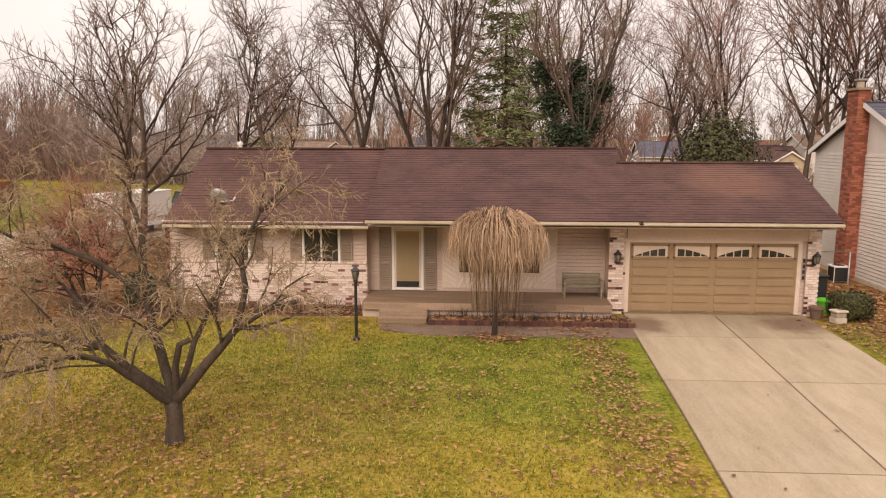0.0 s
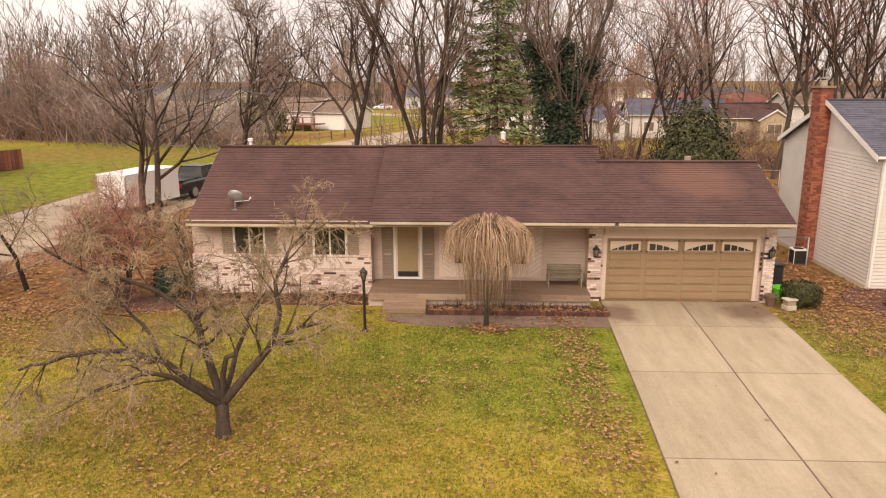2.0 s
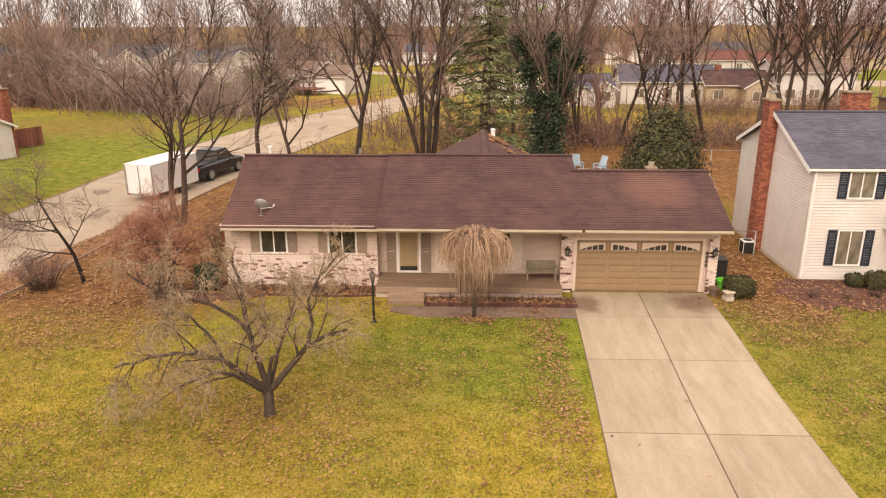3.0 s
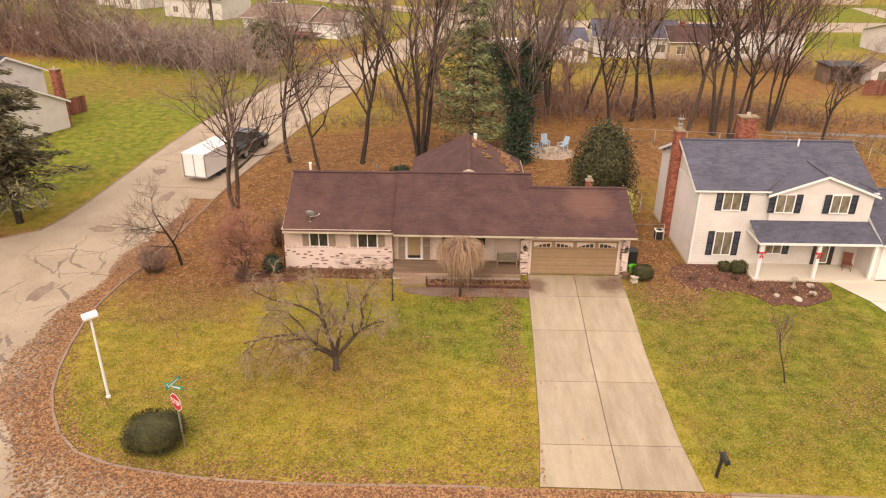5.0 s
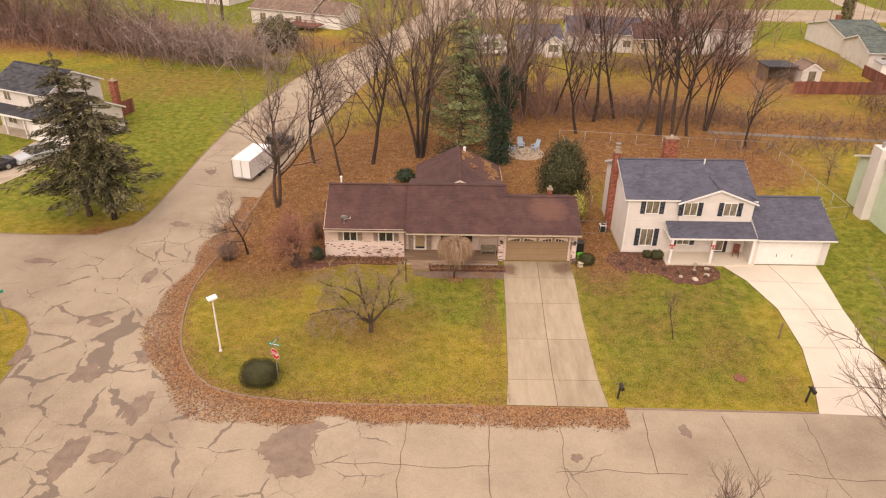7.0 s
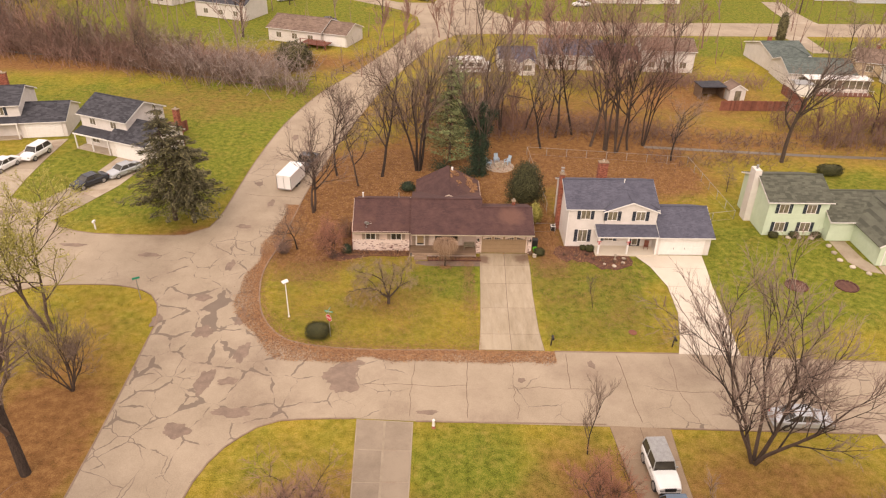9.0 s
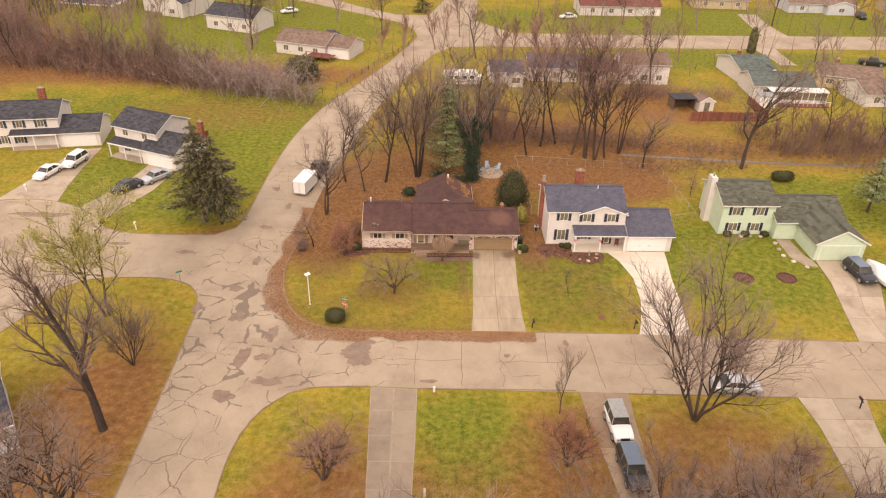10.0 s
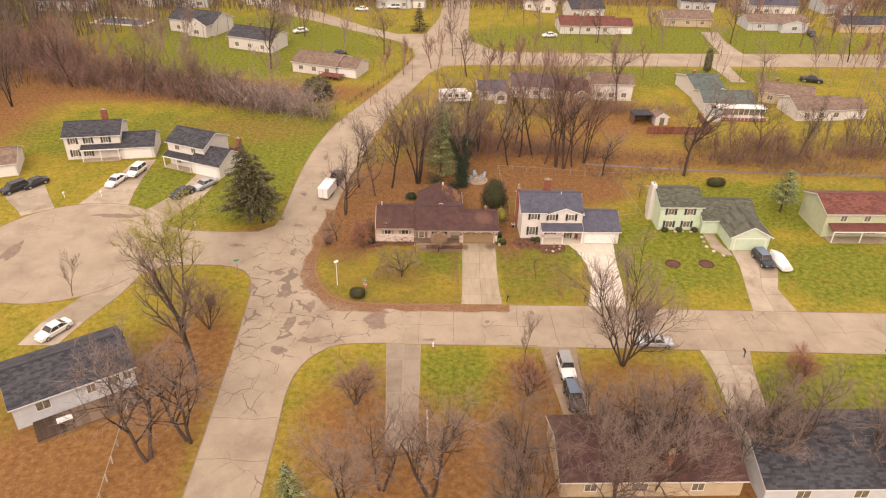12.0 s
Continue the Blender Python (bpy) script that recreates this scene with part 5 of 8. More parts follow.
# ---- trees and shrubs ----
def grow(rng, height, radius, stems=1, fork=0.25, spread=0.6, counts=(7, 6, 5, 4), droop=0.0, lean=0.12, wiggle=0.16, shrink=0.62, up=0.25):
    """Grows a bare tree. Returns the paths of the trunk, of the limbs and of the twigs."""
    groups = ([], [], [])
    slim = max(0.4, min(1.0, height / 13))

    def branch(p, d, length, r, level):
        k = (6, 4, 3, 2, 1)[level]
        path = [(p.copy(), r)]
        q = p.copy()
        for i in range(k):
            w = wiggle if level else wiggle * 0.6
            d = d + Vector((rng.gauss(0, w), rng.gauss(0, w), rng.gauss(0, w * 0.6)))
            d.z += (up if level else 0.2) * 0.25 - droop * level * 0.12
            d.normalize()
            q = q + d * (length / k)
            path.append((q.copy(), r * (1 - (0.72 if level < 3 else 0.5) * (i + 1) / k)))
        groups[0 if level == 0 else 1 if level < 3 else 2].append(path)
        if level >= len(counts):
            return
        n = max(1, int(counts[level] * rng.uniform(0.75, 1.25)))
        for j in range(n):
            s = fork + (1 - fork) * (j + rng.random()) / n if level == 0 else 0.2 + 0.8 * (j + rng.random()) / n
            f = min(s, 0.999) * k
            i = int(f)
            base = path[i][0].lerp(path[i + 1][0], f - i)
            rr = path[i][1] + (path[i + 1][1] - path[i][1]) * (f - i)
            along = (path[i + 1][0] - path[i][0]).normalized()
            side = along.cross(Vector((rng.gauss(0, 1), rng.gauss(0, 1), rng.gauss(0, 1)))).normalized()
            ang = spread * rng.uniform(0.7, 1.35) * (1.0 if level < 2 else 0.85)
            nd = along * math.cos(ang) + side * math.sin(ang)
            nd.z += up * (0.5 if level == 0 else 0.25)
            nd.normalize()
            branch(base, nd, length * (shrink if level < 2 else shrink + 0.12) * rng.uniform(0.6, 1.1) * (1.15 - 0.45 * s), max(rr * (0.68, 0.66, 0.62, 0.6)[level], (0.045, 0.028, 0.019, 0.014)[level] * slim), level + 1)

    for s in range(stems):
        a = 2 * math.pi * (s + rng.random() * 0.5) / stems
        tilt = lean if stems == 1 else lean + 0.03
        d = Vector((math.cos(a) * tilt, math.sin(a) * tilt, 1)).normalized()
        off = 0.0 if stems == 1 else radius * 1.3
        branch(Vector((math.cos(a) * off, math.sin(a) * off, -0.1)), d, height * (0.72 if stems == 1 else rng.uniform(0.62, 0.8)), radius * rng.uniform(0.8, 1.1), 0)
    return groups


def bare_tree(label, seed, m, twig="twig", name="tree", group="bare trees", **spec):
    rng = random.Random(seed)
    trunk, limbs, twigs = grow(rng, **spec)
    t = thing(name, label, "tree", m, group)
    link("trunk", tubes(trunk, 8, M["bark"]), t)
    tagged(link("branchwork", tubes(limbs, 4, M["limb"]), t), kind="stuff")
    tagged(link("crown", tubes(twigs, 3, M[twig]), t), kind="stuff")
    return t


def leaf_cloud(rng, centres, per, size, flat_=0.6, squash=1.0):
    """Small leaf quads gathered about the centres (point, radius)."""
    verts, faces = [], []
    for c, r in centres:
        for _ in range(per):
            d = Vector((rng.gauss(0, 1), rng.gauss(0, 1), rng.gauss(0, 1) * squash)) * r * 0.55
            p = c + d
            u = Vector((rng.gauss(0, 1), rng.gauss(0, 1), rng.gauss(0, flat_))).normalized()
            w = u.cross(Vector((rng.gauss(0, 1), rng.gauss(0, 1), rng.gauss(0, 1)))).normalized()
            s = size * rng.uniform(0.5, 1.3)
            b = len(verts)
            verts += [p - u * s, p + w * s * 0.5, p + u * s, p - w * s * 0.5]
            faces.append((b, b + 1, b + 2, b + 3))
    return verts, faces


def conifer(label, seed, m, height, radius, needle, name="conifer", whorls=22, gap=0.0, tipup=0.0, per=26, size=0.22, trunk_r=0.22, start=0.08, taper=1.0):
    """A spire of whorled boughs, each carrying ragged sprays of needles."""
    rng = random.Random(seed)
    t = thing(name, label, "tree", m, "evergreens")
    link("trunk", tubes([[(Vector((0, 0, -0.1)), trunk_r), (Vector((0.05, 0, height * 0.5)), trunk_r * 0.6), (Vector((0, 0.05, height * 0.97)), 0.02)]], 8, M["bark"]), t)
    boughs, verts, faces = [], [], []
    for i in range(whorls):
        s = start + (1 - start) * (i + rng.uniform(-0.3, 0.3)) / whorls
        z = height * max(0.02, s)
        reach = radius * max(0.06, (1 - s) ** taper) * rng.uniform(0.75, 1.1)
        n = rng.randint(5, 8)
        for j in range(n):
            if rng.random() < gap:
                continue
            a = 2 * math.pi * (j + rng.random()) / n
            r = reach * rng.uniform(0.6, 1.15)
            d = Vector((math.cos(a), math.sin(a), 0))
            p0, p1, p2 = Vector((0, 0, z)), d * r * 0.55 + Vector((0, 0, z - r * 0.12)), d * r + Vector((0, 0, z - r * (0.22 - tipup)))
            boughs.append([(p0, 0.035), (p1, 0.025), (p2, 0.008)])
            k = max(3, int(per * r / radius))
            side = Vector((-d.y, d.x, 0))
            for _ in range(k):
                f = rng.uniform(0.15, 1.05)
                c = p0.lerp(p1, f / 0.55) if f < 0.55 else p1.lerp(p2, (f - 0.55) / 0.45)
                wob = (0.05 + 0.22 * (1 - f)) * r
                c = c + side * rng.gauss(0, wob) + Vector((0, 0, rng.gauss(-0.08, 0.1)))
                u = (d + side * rng.gauss(0, 0.7) + Vector((0, 0, rng.gauss(-0.25, 0.25)))).normalized()
                w = u.cross(Vector((rng.gauss(0, 0.4), rng.gauss(0, 0.4), 1))).normalized()
                q = size * rng.uniform(0.6, 1.4)
                b = len(verts)
                verts += [c - u * q, c + w * q * 0.24 + Vector((0, 0, -0.04)), c + u * q * 1.1, c - w * q * 0.24]
                faces.append((b, b + 1, b + 2, b + 3))
    tagged(link("boughwork", tubes(boughs, 4, M["limb"]), t), kind="stuff")
    tagged(link("needles", raw_mesh(verts, faces, M[needle]), t), kind="stuff")
    return t


def shrub(label, seed, m, radius, height, stems, twig, name="shrub", group="shrubs", lean=0.9, twigs=5, r=0.012):
    """A bare bush: many thin stems from one foot, each forking."""
    rng = random.Random(seed)
    t = thing(name, label, "shrub", m, group)
    main, fine = [], []
    for _ in range(stems):
        a, q = rng.uniform(0, 2 * math.pi), math.sqrt(rng.random())
        base = Vector((math.cos(a) * q * radius * 0.3, math.sin(a) * q * radius * 0.3, -0.03))
        tip = Vector((math.cos(a) * q * radius * rng.uniform(0.7, 1.1), math.sin(a) * q * radius * rng.uniform(0.7, 1.1), height * (1 - 0.45 * q * q) * rng.uniform(0.75, 1.1)))
        mid = base.lerp(tip, 0.5) + Vector((rng.gauss(0, 0.06), rng.gauss(0, 0.06), 0.1)) * height
        main.append([(base, r), (mid, r * 0.7), (tip, r * 0.3)])
        for _ in range(twigs):
            f = rng.uniform(0.3, 1)
            p = base.lerp(mid, f * 2) if f < 0.5 else mid.lerp(tip, f * 2 - 1)
            d = Vector((rng.gauss(0, 1), rng.gauss(0, 1), rng.uniform(0, 1.4))).normalized() * height * rng.uniform(0.12, 0.3)
            fine.append([(p, r * 0.5), (p + d, r * 0.22)])
    tagged(link("stemwork", tubes(main, 3, M["limb"]), t), kind="stuff")
    tagged(link("crown", tubes(fine, 3, M[twig]), t), kind="stuff")
    return t


def clipped(label, seed, m, rx, ry, rz, leaves=2600, name="hedge", material="hedge", size=0.05, lump=0.07, square=0.75, taper=0.0):
    """A clipped evergreen shrub: a leafy shell over an inner dark body, on a short stem."""
    rng = random.Random(seed)
    t = thing(name, label, "shrub", m, "clipped shrubs")
    verts, faces = [], []
    for _ in range(leaves):
        a, u = rng.uniform(0, 2 * math.pi), rng.uniform(-0.75, 1)
        s = math.sqrt(1 - u * u)
        d = Vector((s * math.cos(a), s * math.sin(a), u))
        k = rng.uniform(0.86 - lump, 1.05) * (1 + lump * noise.noise(d * 3 + Vector((seed, 0, 0))) + 0.6 * lump * noise.noise(d * 7))
        sq = Vector([math.copysign(abs(c) ** square, c) for c in d])
        thin = 1 - taper * (sq.z + 1) / 2
        p = Vector((sq.x * rx * k * thin, sq.y * ry * k * thin, rz + sq.z * rz * k))
        if p.z < 0.02:
            p.z = 0.02
        uu = d.cross(Vector((rng.gauss(0, 1), rng.gauss(0, 1), rng.gauss(0, 1)))).normalized()
        w = (d.cross(uu) + d * rng.gauss(0, 0.6)).normalized()
        q = size * rng.uniform(0.6, 1.4)
        b = len(verts)
        verts += [p - uu * q, p + w * q * 0.6, p + uu * q, p - w * q * 0.6]
        faces.append((b, b + 1, b + 2, b + 3))
    tagged(link("leaves", raw_mesh(verts, faces, M[material]), t), kind="stuff")
    bm = bmesh.new()
    bmesh.ops.create_icosphere(bm, subdivisions=3, radius=1)
    for v in bm.verts:
        sq = Vector([math.copysign(abs(c) ** square, c) for c in v.co])
        g = (0.86 - lump * 0.5) * (1 + lump * noise.noise(v.co * 3 + Vector((seed, 0, 0))))
        thin = 1 - taper * (sq.z + 1) / 2
        v.co = Vector((sq.x * rx * g * thin, sq.y * ry * g * thin, max(0.0, rz + sq.z * rz * g)))
    part("inner_growth", bm, M[material], t, smooth=True)
    link("stem", tubes([[(Vector((0, 0, -0.05)), 0.08), (Vector((0, 0, rz)), 0.05)]], 6, M["bark"]), t)
    return t


# tall trees behind the ranch house; a few grown once and copied
proto = [
    bare_tree("tall bare multi-stemmed tree standing in fallen leaves", 101, pose(-7.3, 21.8, 0), height=20, radius=0.2, stems=4, fork=0.3, spread=0.5, counts=(9, 5, 5, 5), up=0.4, lean=0.05),
    bare_tree("bare broad-crowned tree standing in fallen leaves", 102, pose(-12.1, 19.7, 0), height=18, radius=0.22, fork=0.28, spread=0.82, counts=(12, 7, 5, 5), up=0.22),
    bare_tree("slender bare tree standing in fallen leaves", 103, pose(-15.0, 16.7, 0), height=14, radius=0.15, fork=0.3, spread=0.8, counts=(11, 6, 5, 5), up=0.22),
    bare_tree("bare tree with dark trunk and upright limbs", 104, pose(-18.1, 19.8, 0), height=14.5, radius=0.17, fork=0.28, spread=0.8, counts=(11, 6, 5, 5), up=0.22),
    bare_tree("leaning bare tree with forked dark trunk", 105, pose(-19.7, 9.4, 0), height=13, radius=0.17, stems=2, fork=0.22, spread=0.65, counts=(8, 6, 5, 4), up=0.3, lean=0.13),
    bare_tree("small bare ornamental tree by the road", 106, pose(-20.3, 0.5, 0, 0, -2, 180), height=6.0, radius=0.085, fork=0.3, spread=0.95, counts=(10, 7, 6, 5), up=0.2, lean=0.16, shrink=0.68),
    bare_tree("very tall bare woodland tree with dark trunk", 107, pose(18.0, 31.0, 0), twig="twig_red", height=22, radius=0.22, fork=0.32, spread=0.66, counts=(12, 6, 5, 4), up=0.32),
    bare_tree("very tall forked bare woodland tree", 108, pose(19.9, 29.6, 0), twig="twig_red", height=21, radius=0.17, stems=3, fork=0.32, spread=0.6, counts=(9, 5, 5, 4), up=0.32, lean=0.03),
    bare_tree("broad bare tree beside the creek", 109, pose(44.5, 25.9, 0), height=20, radius=0.32, fork=0.3, spread=0.8, counts=(10, 6, 6, 5), up=0.3, wiggle=0.2),
]
SPOTS = [(6, 13.3, 34.3, 0.95, 40), (7, 21.3, 28.7, 1.0, 100), (6, 23.2, 29.7, 0.9, 200), (8, 28.6, 26.0, 0.5, 60), (6, 9.0, 37.0, 0.8, 300), (7, 5.0, 36.0, 0.75, 20), (6, 16.0, 35.5, 0.9, 150),
         (3, 2.5, 33.0, 1.3, 80), (3, -3, 38, 1.3, 10), (7, 26, 31.5, 0.8, 250), (1, 10.5, 30.0, 0.8, 120), (2, 33.5, 70, 1.0, 0), (1, 41, 67, 1.0, 70), (1, 5.6, 86, 0.85, 160),
         (2, 12, 90, 0.8, 30), (1, -17.0, 105, 0.85, 50), (8, -46.6, 90.6, 1.0, 0), (3, -42, 123, 0.9, 90), (6, -74, 71, 0.8, 10), (7, -58, 64, 0.6, 90), (6, -92, 74, 0.9, 200), (1, 85, 86, 0.6, 45),
         (1, 90, 122, 1.0, 20), (6, 118, 104, 0.9, 60), (6, 126, 95, 0.9, 160), (3, 48, 121, 1.0, 220), (7, -100, 60, 0.8, 0), (6, -108, 70, 0.9, 33), (7, -112, 45, 0.9, 66), (6, -118, 55, 1.0, 99),
         (2, 64, 38, 1.0, 10), (2, 72, 36, 1.0, 130), (5, 33, 16, 0.6, 10), (3, 92, 40, 1.0, 200), (6, -105, 30, 0.9, 130), (3, 22, 66, 1.1, 15), (2, 13, 40, 1.0, 77), (3, -1, 30, 1.0, 210), (3, -62, 70, 0.7, 20), (2, -78, 78, 0.8, 100), (3, -90, 86, 0.8, 200), (2, -102, 95, 0.85, 300), (3, -50, 65, 0.55, 140), (1, -125, 85, 0.8, 10)]
for k, x, y, s, a in SPOTS:
    copy_thing(proto[k], pose(x, y, 0, 0, 0, a) @ Matrix.Diagonal((s, s, s, 1)))

# the spreading crab apple on the front lawn
def crab_apple():
    rng = random.Random(77)
    t = thing("crab_apple_tree", "low spreading bare crab apple with a dark forked trunk", "tree", pose(-9.7, -9.75, 0), "")
    trunk = [[(Vector((0, 0, -0.1)), 0.2), (Vector((0.0, 0, 0.12)), 0.155), (Vector((0.02, 0, 0.45)), 0.135), (Vector((0.0, 0, 0.75)), 0.15)]]
    groups = ([], [], [])

    def branch(p, d, length, r, level):
        k = (6, 4, 3, 2, 1)[level]
        path, q = [(p.copy(), r)], p.copy()
        for i in range(k):
            d = d + Vector((rng.gauss(0, 0.2), rng.gauss(0, 0.2), rng.gauss(0.02 if level < 2 else -0.12, 0.16)))
            d.normalize()
            q = q + d * length / k
            path.append((q.copy(), r * (1 - 0.65 * (i + 1) / k)))
        groups[0 if level == 0 else 1 if level < 2 else 2].append(path)
        if level == 4:
            return
        for j in range((6, 7, 7, 5)[level]):
            f = (0.25 + 0.75 * (j + rng.random()) / (6, 7, 7, 5)[level]) * k
            i = min(int(f), k - 1)
            along = (path[i + 1][0] - path[i][0]).normalized()
            side = along.cross(Vector((rng.gauss(0, 1), rng.gauss(0, 1), rng.gauss(0, 0.6)))).normalized()
            ang = rng.uniform(0.45, 1.0)
            nd = along * math.cos(ang) + side * math.sin(ang) + Vector((0, 0, 0.12 if level < 2 else -0.1))
            branch(path[i][0].lerp(path[i + 1][0], min(1, f - i)), nd.normalized(), length * rng.uniform(0.35, 0.6), max(path[i][1] * 0.55, 0.0065), level + 1)
    LIMBS = [(0.085, [(0, 0, 0.72), (-0.45, -0.1, 1.2), (-1.1, -0.2, 1.72), (-2.0, -0.3, 1.98), (-3.0, -0.4, 1.85), (-3.9, -0.5, 1.62)]),
             (0.10, [(0, 0.04, 0.72), (-0.2, 0.1, 1.6), (-0.5, 0.3, 2.5), (-0.62, 0.55, 3.4), (-0.95, 0.8, 4.3)]),
             (0.105, [(0.05, 0, 0.72), (0.6, 0, 1.4), (1.15, 0.1, 2.0), (1.7, 0.15, 2.35), (2.25, 0.2, 2.5)]),
             (0.062, [(1.1, 0.08, 1.95), (1.32, 0.1, 2.7), (1.22, 0.2, 3.3), (1.6, 0.3, 4.0), (2.1, 0.4, 4.6)]),
             (0.06, [(-0.45, 0.26, 2.35), (-0.95, 0.2, 2.95), (-1.75, 0.1, 3.35), (-2.7, 0.1, 3.55), (-3.4, 0.1, 4.0)]),
             (0.075, [(0, -0.04, 0.72), (-0.4, -0.7, 1.45), (-0.9, -1.3, 1.9), (-1.7, -1.8, 1.75)]),
             (0.065, [(0.02, 0.08, 0.75), (0.3, 0.8, 1.9), (0.5, 1.5, 2.8), (0.4, 2.0, 3.5)]),
             (0.05, [(-1.1, -0.2, 1.72), (-1.6, 0.3, 2.3), (-2.4, 0.6, 2.7), (-3.2, 0.8, 2.6)])]
    for r, line in LIMBS:
        pts = [Vector(p) for p in smooth_line(line, 0.3)]
        path = [(p + Vector((rng.gauss(0, 0.02), rng.gauss(0, 0.02), rng.gauss(0, 0.02))), r * (1 - 0.72 * i / len(pts))) for i, p in enumerate(pts)]
        groups[0].append(path)
        n = int(len(path) * 0.95)
        for j in range(n):
            i = min(len(path) - 2, 3 + int((len(path) - 4) * (j + rng.random()) / n))
            along = (path[i + 1][0] - path[i][0]).normalized()
            side = along.cross(Vector((rng.gauss(0, 1), rng.gauss(0, 1), rng.gauss(0, 0.6)))).normalized()
            ang = rng.uniform(0.5, 1.2)
            branch(path[i][0], (along * math.cos(ang) + side * math.sin(ang) + Vector((0, 0, 0.15))).normalized(), rng.uniform(0.6, 1.5), max(path[i][1] * 0.5, 0.014), 1)
    groups[0].append([(Vector((0.08, 0, 0.85)), 0.075), (Vector((0.12, -0.08, 1.4)), 0.06), (Vector((0.22, -0.1, 1.78)), 0.055), (Vector((0.4, -0.1, 1.86)), 0.05)])
    link("trunk", tubes(trunk, 10, M["bark_crab"]), t)
    for path in groups[0]:
        link("limb", tubes([path], 7, M["bark_crab"]), t)
    tagged(link("branchwork", tubes(groups[1], 4, M["bark_crab"]), t), kind="stuff")
    tagged(link("crown", tubes(groups[2], 3, M["twig_grey"]), t), kind="stuff")
    return t


crab_apple()


# the weeping tree before the picture window
def weeping_tree():
    rng = random.Random(31)
    t = thing("weeping_cherry", "small weeping tree, a mop of pale hanging bare twigs", "tree", pose(-4.05, -2.75, 0) @ Matrix.Diagonal((1.16, 1.1, 1.04, 1)), "")
    link("trunk", tubes([[(Vector((0, 0, -0.05)), 0.08), (Vector((0.03, 0, 0.9)), 0.055), (Vector((0.0, 0, 1.9)), 0.06), (Vector((0, 0, 2.5)), 0.04)]], 8, M["limb"]), t)
    limbs, strands = [], []
    for i in range(430):
        a = rng.uniform(0, 2 * math.pi)
        reach = 1.12 * (rng.uniform(0.3, 0.6) if i % 3 == 0 else math.sqrt(rng.uniform(0.1, 1))) * (1 + 0.1 * math.sin(3 * a))
        top = 2.3 + 0.95 * math.sqrt(max(0.02, 1 - (reach * 0.72 / 1.2) ** 2)) + rng.uniform(-0.1, 0.12)
        d = Vector((math.cos(a), math.sin(a), 0))
        hub = Vector((0, 0, rng.uniform(2.0, 2.6)))
        crest = d * reach * 0.72 + Vector((0, 0, top))
        tipx = d * reach * rng.uniform(1.0, 1.12)
        low = (rng.uniform(1.25, 1.9) if reach > 0.8 else rng.uniform(0.7, 1.6) if reach > 0.62 else rng.uniform(0.15, 0.9))
        pts = [hub, hub.lerp(crest, 0.6) + Vector((0, 0, 0.1)), crest, (crest + tipx) / 2 + Vector((0, 0, top / 2 - 0.2)) * 1.0]
        pts[3] = Vector((tipx.x * 0.92, tipx.y * 0.92, top - 0.2))
        pts.append(Vector((tipx.x, tipx.y, top - 0.75)))
        pts.append(Vector((tipx.x * rng.uniform(0.7, 1.0) + rng.gauss(0, 0.06), tipx.y * rng.uniform(0.7, 1.0) + rng.gauss(0, 0.06), max(0.2, min(low, top - 0.9)))))
        r0 = rng.uniform(0.008, 0.016)
        path = [(p, r0 * (1 - 0.13 * k)) for k, p in enumerate(pts)]
        (limbs if i % 9 == 0 else strands).append(path)
        for _ in range(3):
            q = pts[3].lerp(pts[4], rng.random()) + Vector((rng.gauss(0, 0.05), rng.gauss(0, 0.05), 0))
            e = q + Vector((rng.gauss(0, 0.1), rng.gauss(0, 0.1), -rng.uniform(0.3, 0.8 if reach > 0.7 else 1.4)))
            e.z = max(0.15, e.z)
            strands.append([(q, 0.007), (q.lerp(e, 0.5) + Vector((rng.gauss(0, 0.03), rng.gauss(0, 0.03), 0)), 0.006), (e, 0.003)])
    tagged(link("branchwork", tubes(limbs, 4, M["limb"]), t), kind="stuff")
    tagged(link("hanging_crown", tubes(strands, 3, M["twig_pale"]), t, "pale straw-coloured hanging twigs"), kind="stuff")
    return t


weeping_tree()

conifer("tall airy pine with grey-green needles", 201, pose(-3.0, 24.6, 0), 15.5, 5.4, "needle_pine", "pine_tree", 22, 0.22, 0.34, 190, 0.2, 0.2, 0.1, 0.45)
conifer("broad dark spruce with drooping ragged boughs", 202, pose(-35.6, 7.0, 0), 14.5, 7.0, "needle", "spruce_tree", 23, 0.3, 0.05, 230, 0.25, 0.27, 0.2, 0.8)
conifer("dark spruce with ragged boughs beside its twin", 203, pose(-33.2, 6.4, 0), 12.8, 6.4, "needle", "spruce_tree", 21, 0.32, 0.05, 210, 0.24, 0.25, 0.24, 0.8)
conifer("small open pine on the lawn", 204, pose(57.2, 11.4, 0), 8.5, 4.0, "needle_pine", "pine_tree", 13, 0.2, 0.3, 110, 0.26, 0.2, 0.28, 0.6)
budding = bare_tree("slender tree hazed with yellow-green lichen and buds", 205, pose(-40.5, -14.5, 0), "needle_yellow", "budding_tree", "", height=14, radius=0.17, stems=2, fork=0.3, spread=0.7, counts=(11, 7, 6, 6), up=0.25, lean=0.06)
for o in budding.children:
    if o.name.startswith("crown"):
        tips = [(v.co.copy(), 0.45) for v in list(o.data.vertices)[::23] if v.co.z > 5.5]
v, f = leaf_cloud(random.Random(206), tips, 5, 0.1)
tagged(link("bud_haze", raw_mesh(v, f, M["needle_yellow"]), budding, "sparse yellow-green buds and lichen"), kind="stuff")
conifer("grey-green young pine at the street corner", 206, pose(-20.3, -50.3, 0), 5.5, 2.2, "needle_pine", "pine_tree", 16, 0.1, 0.2, 26, 0.2, 0.12, 0.05, 0.9)
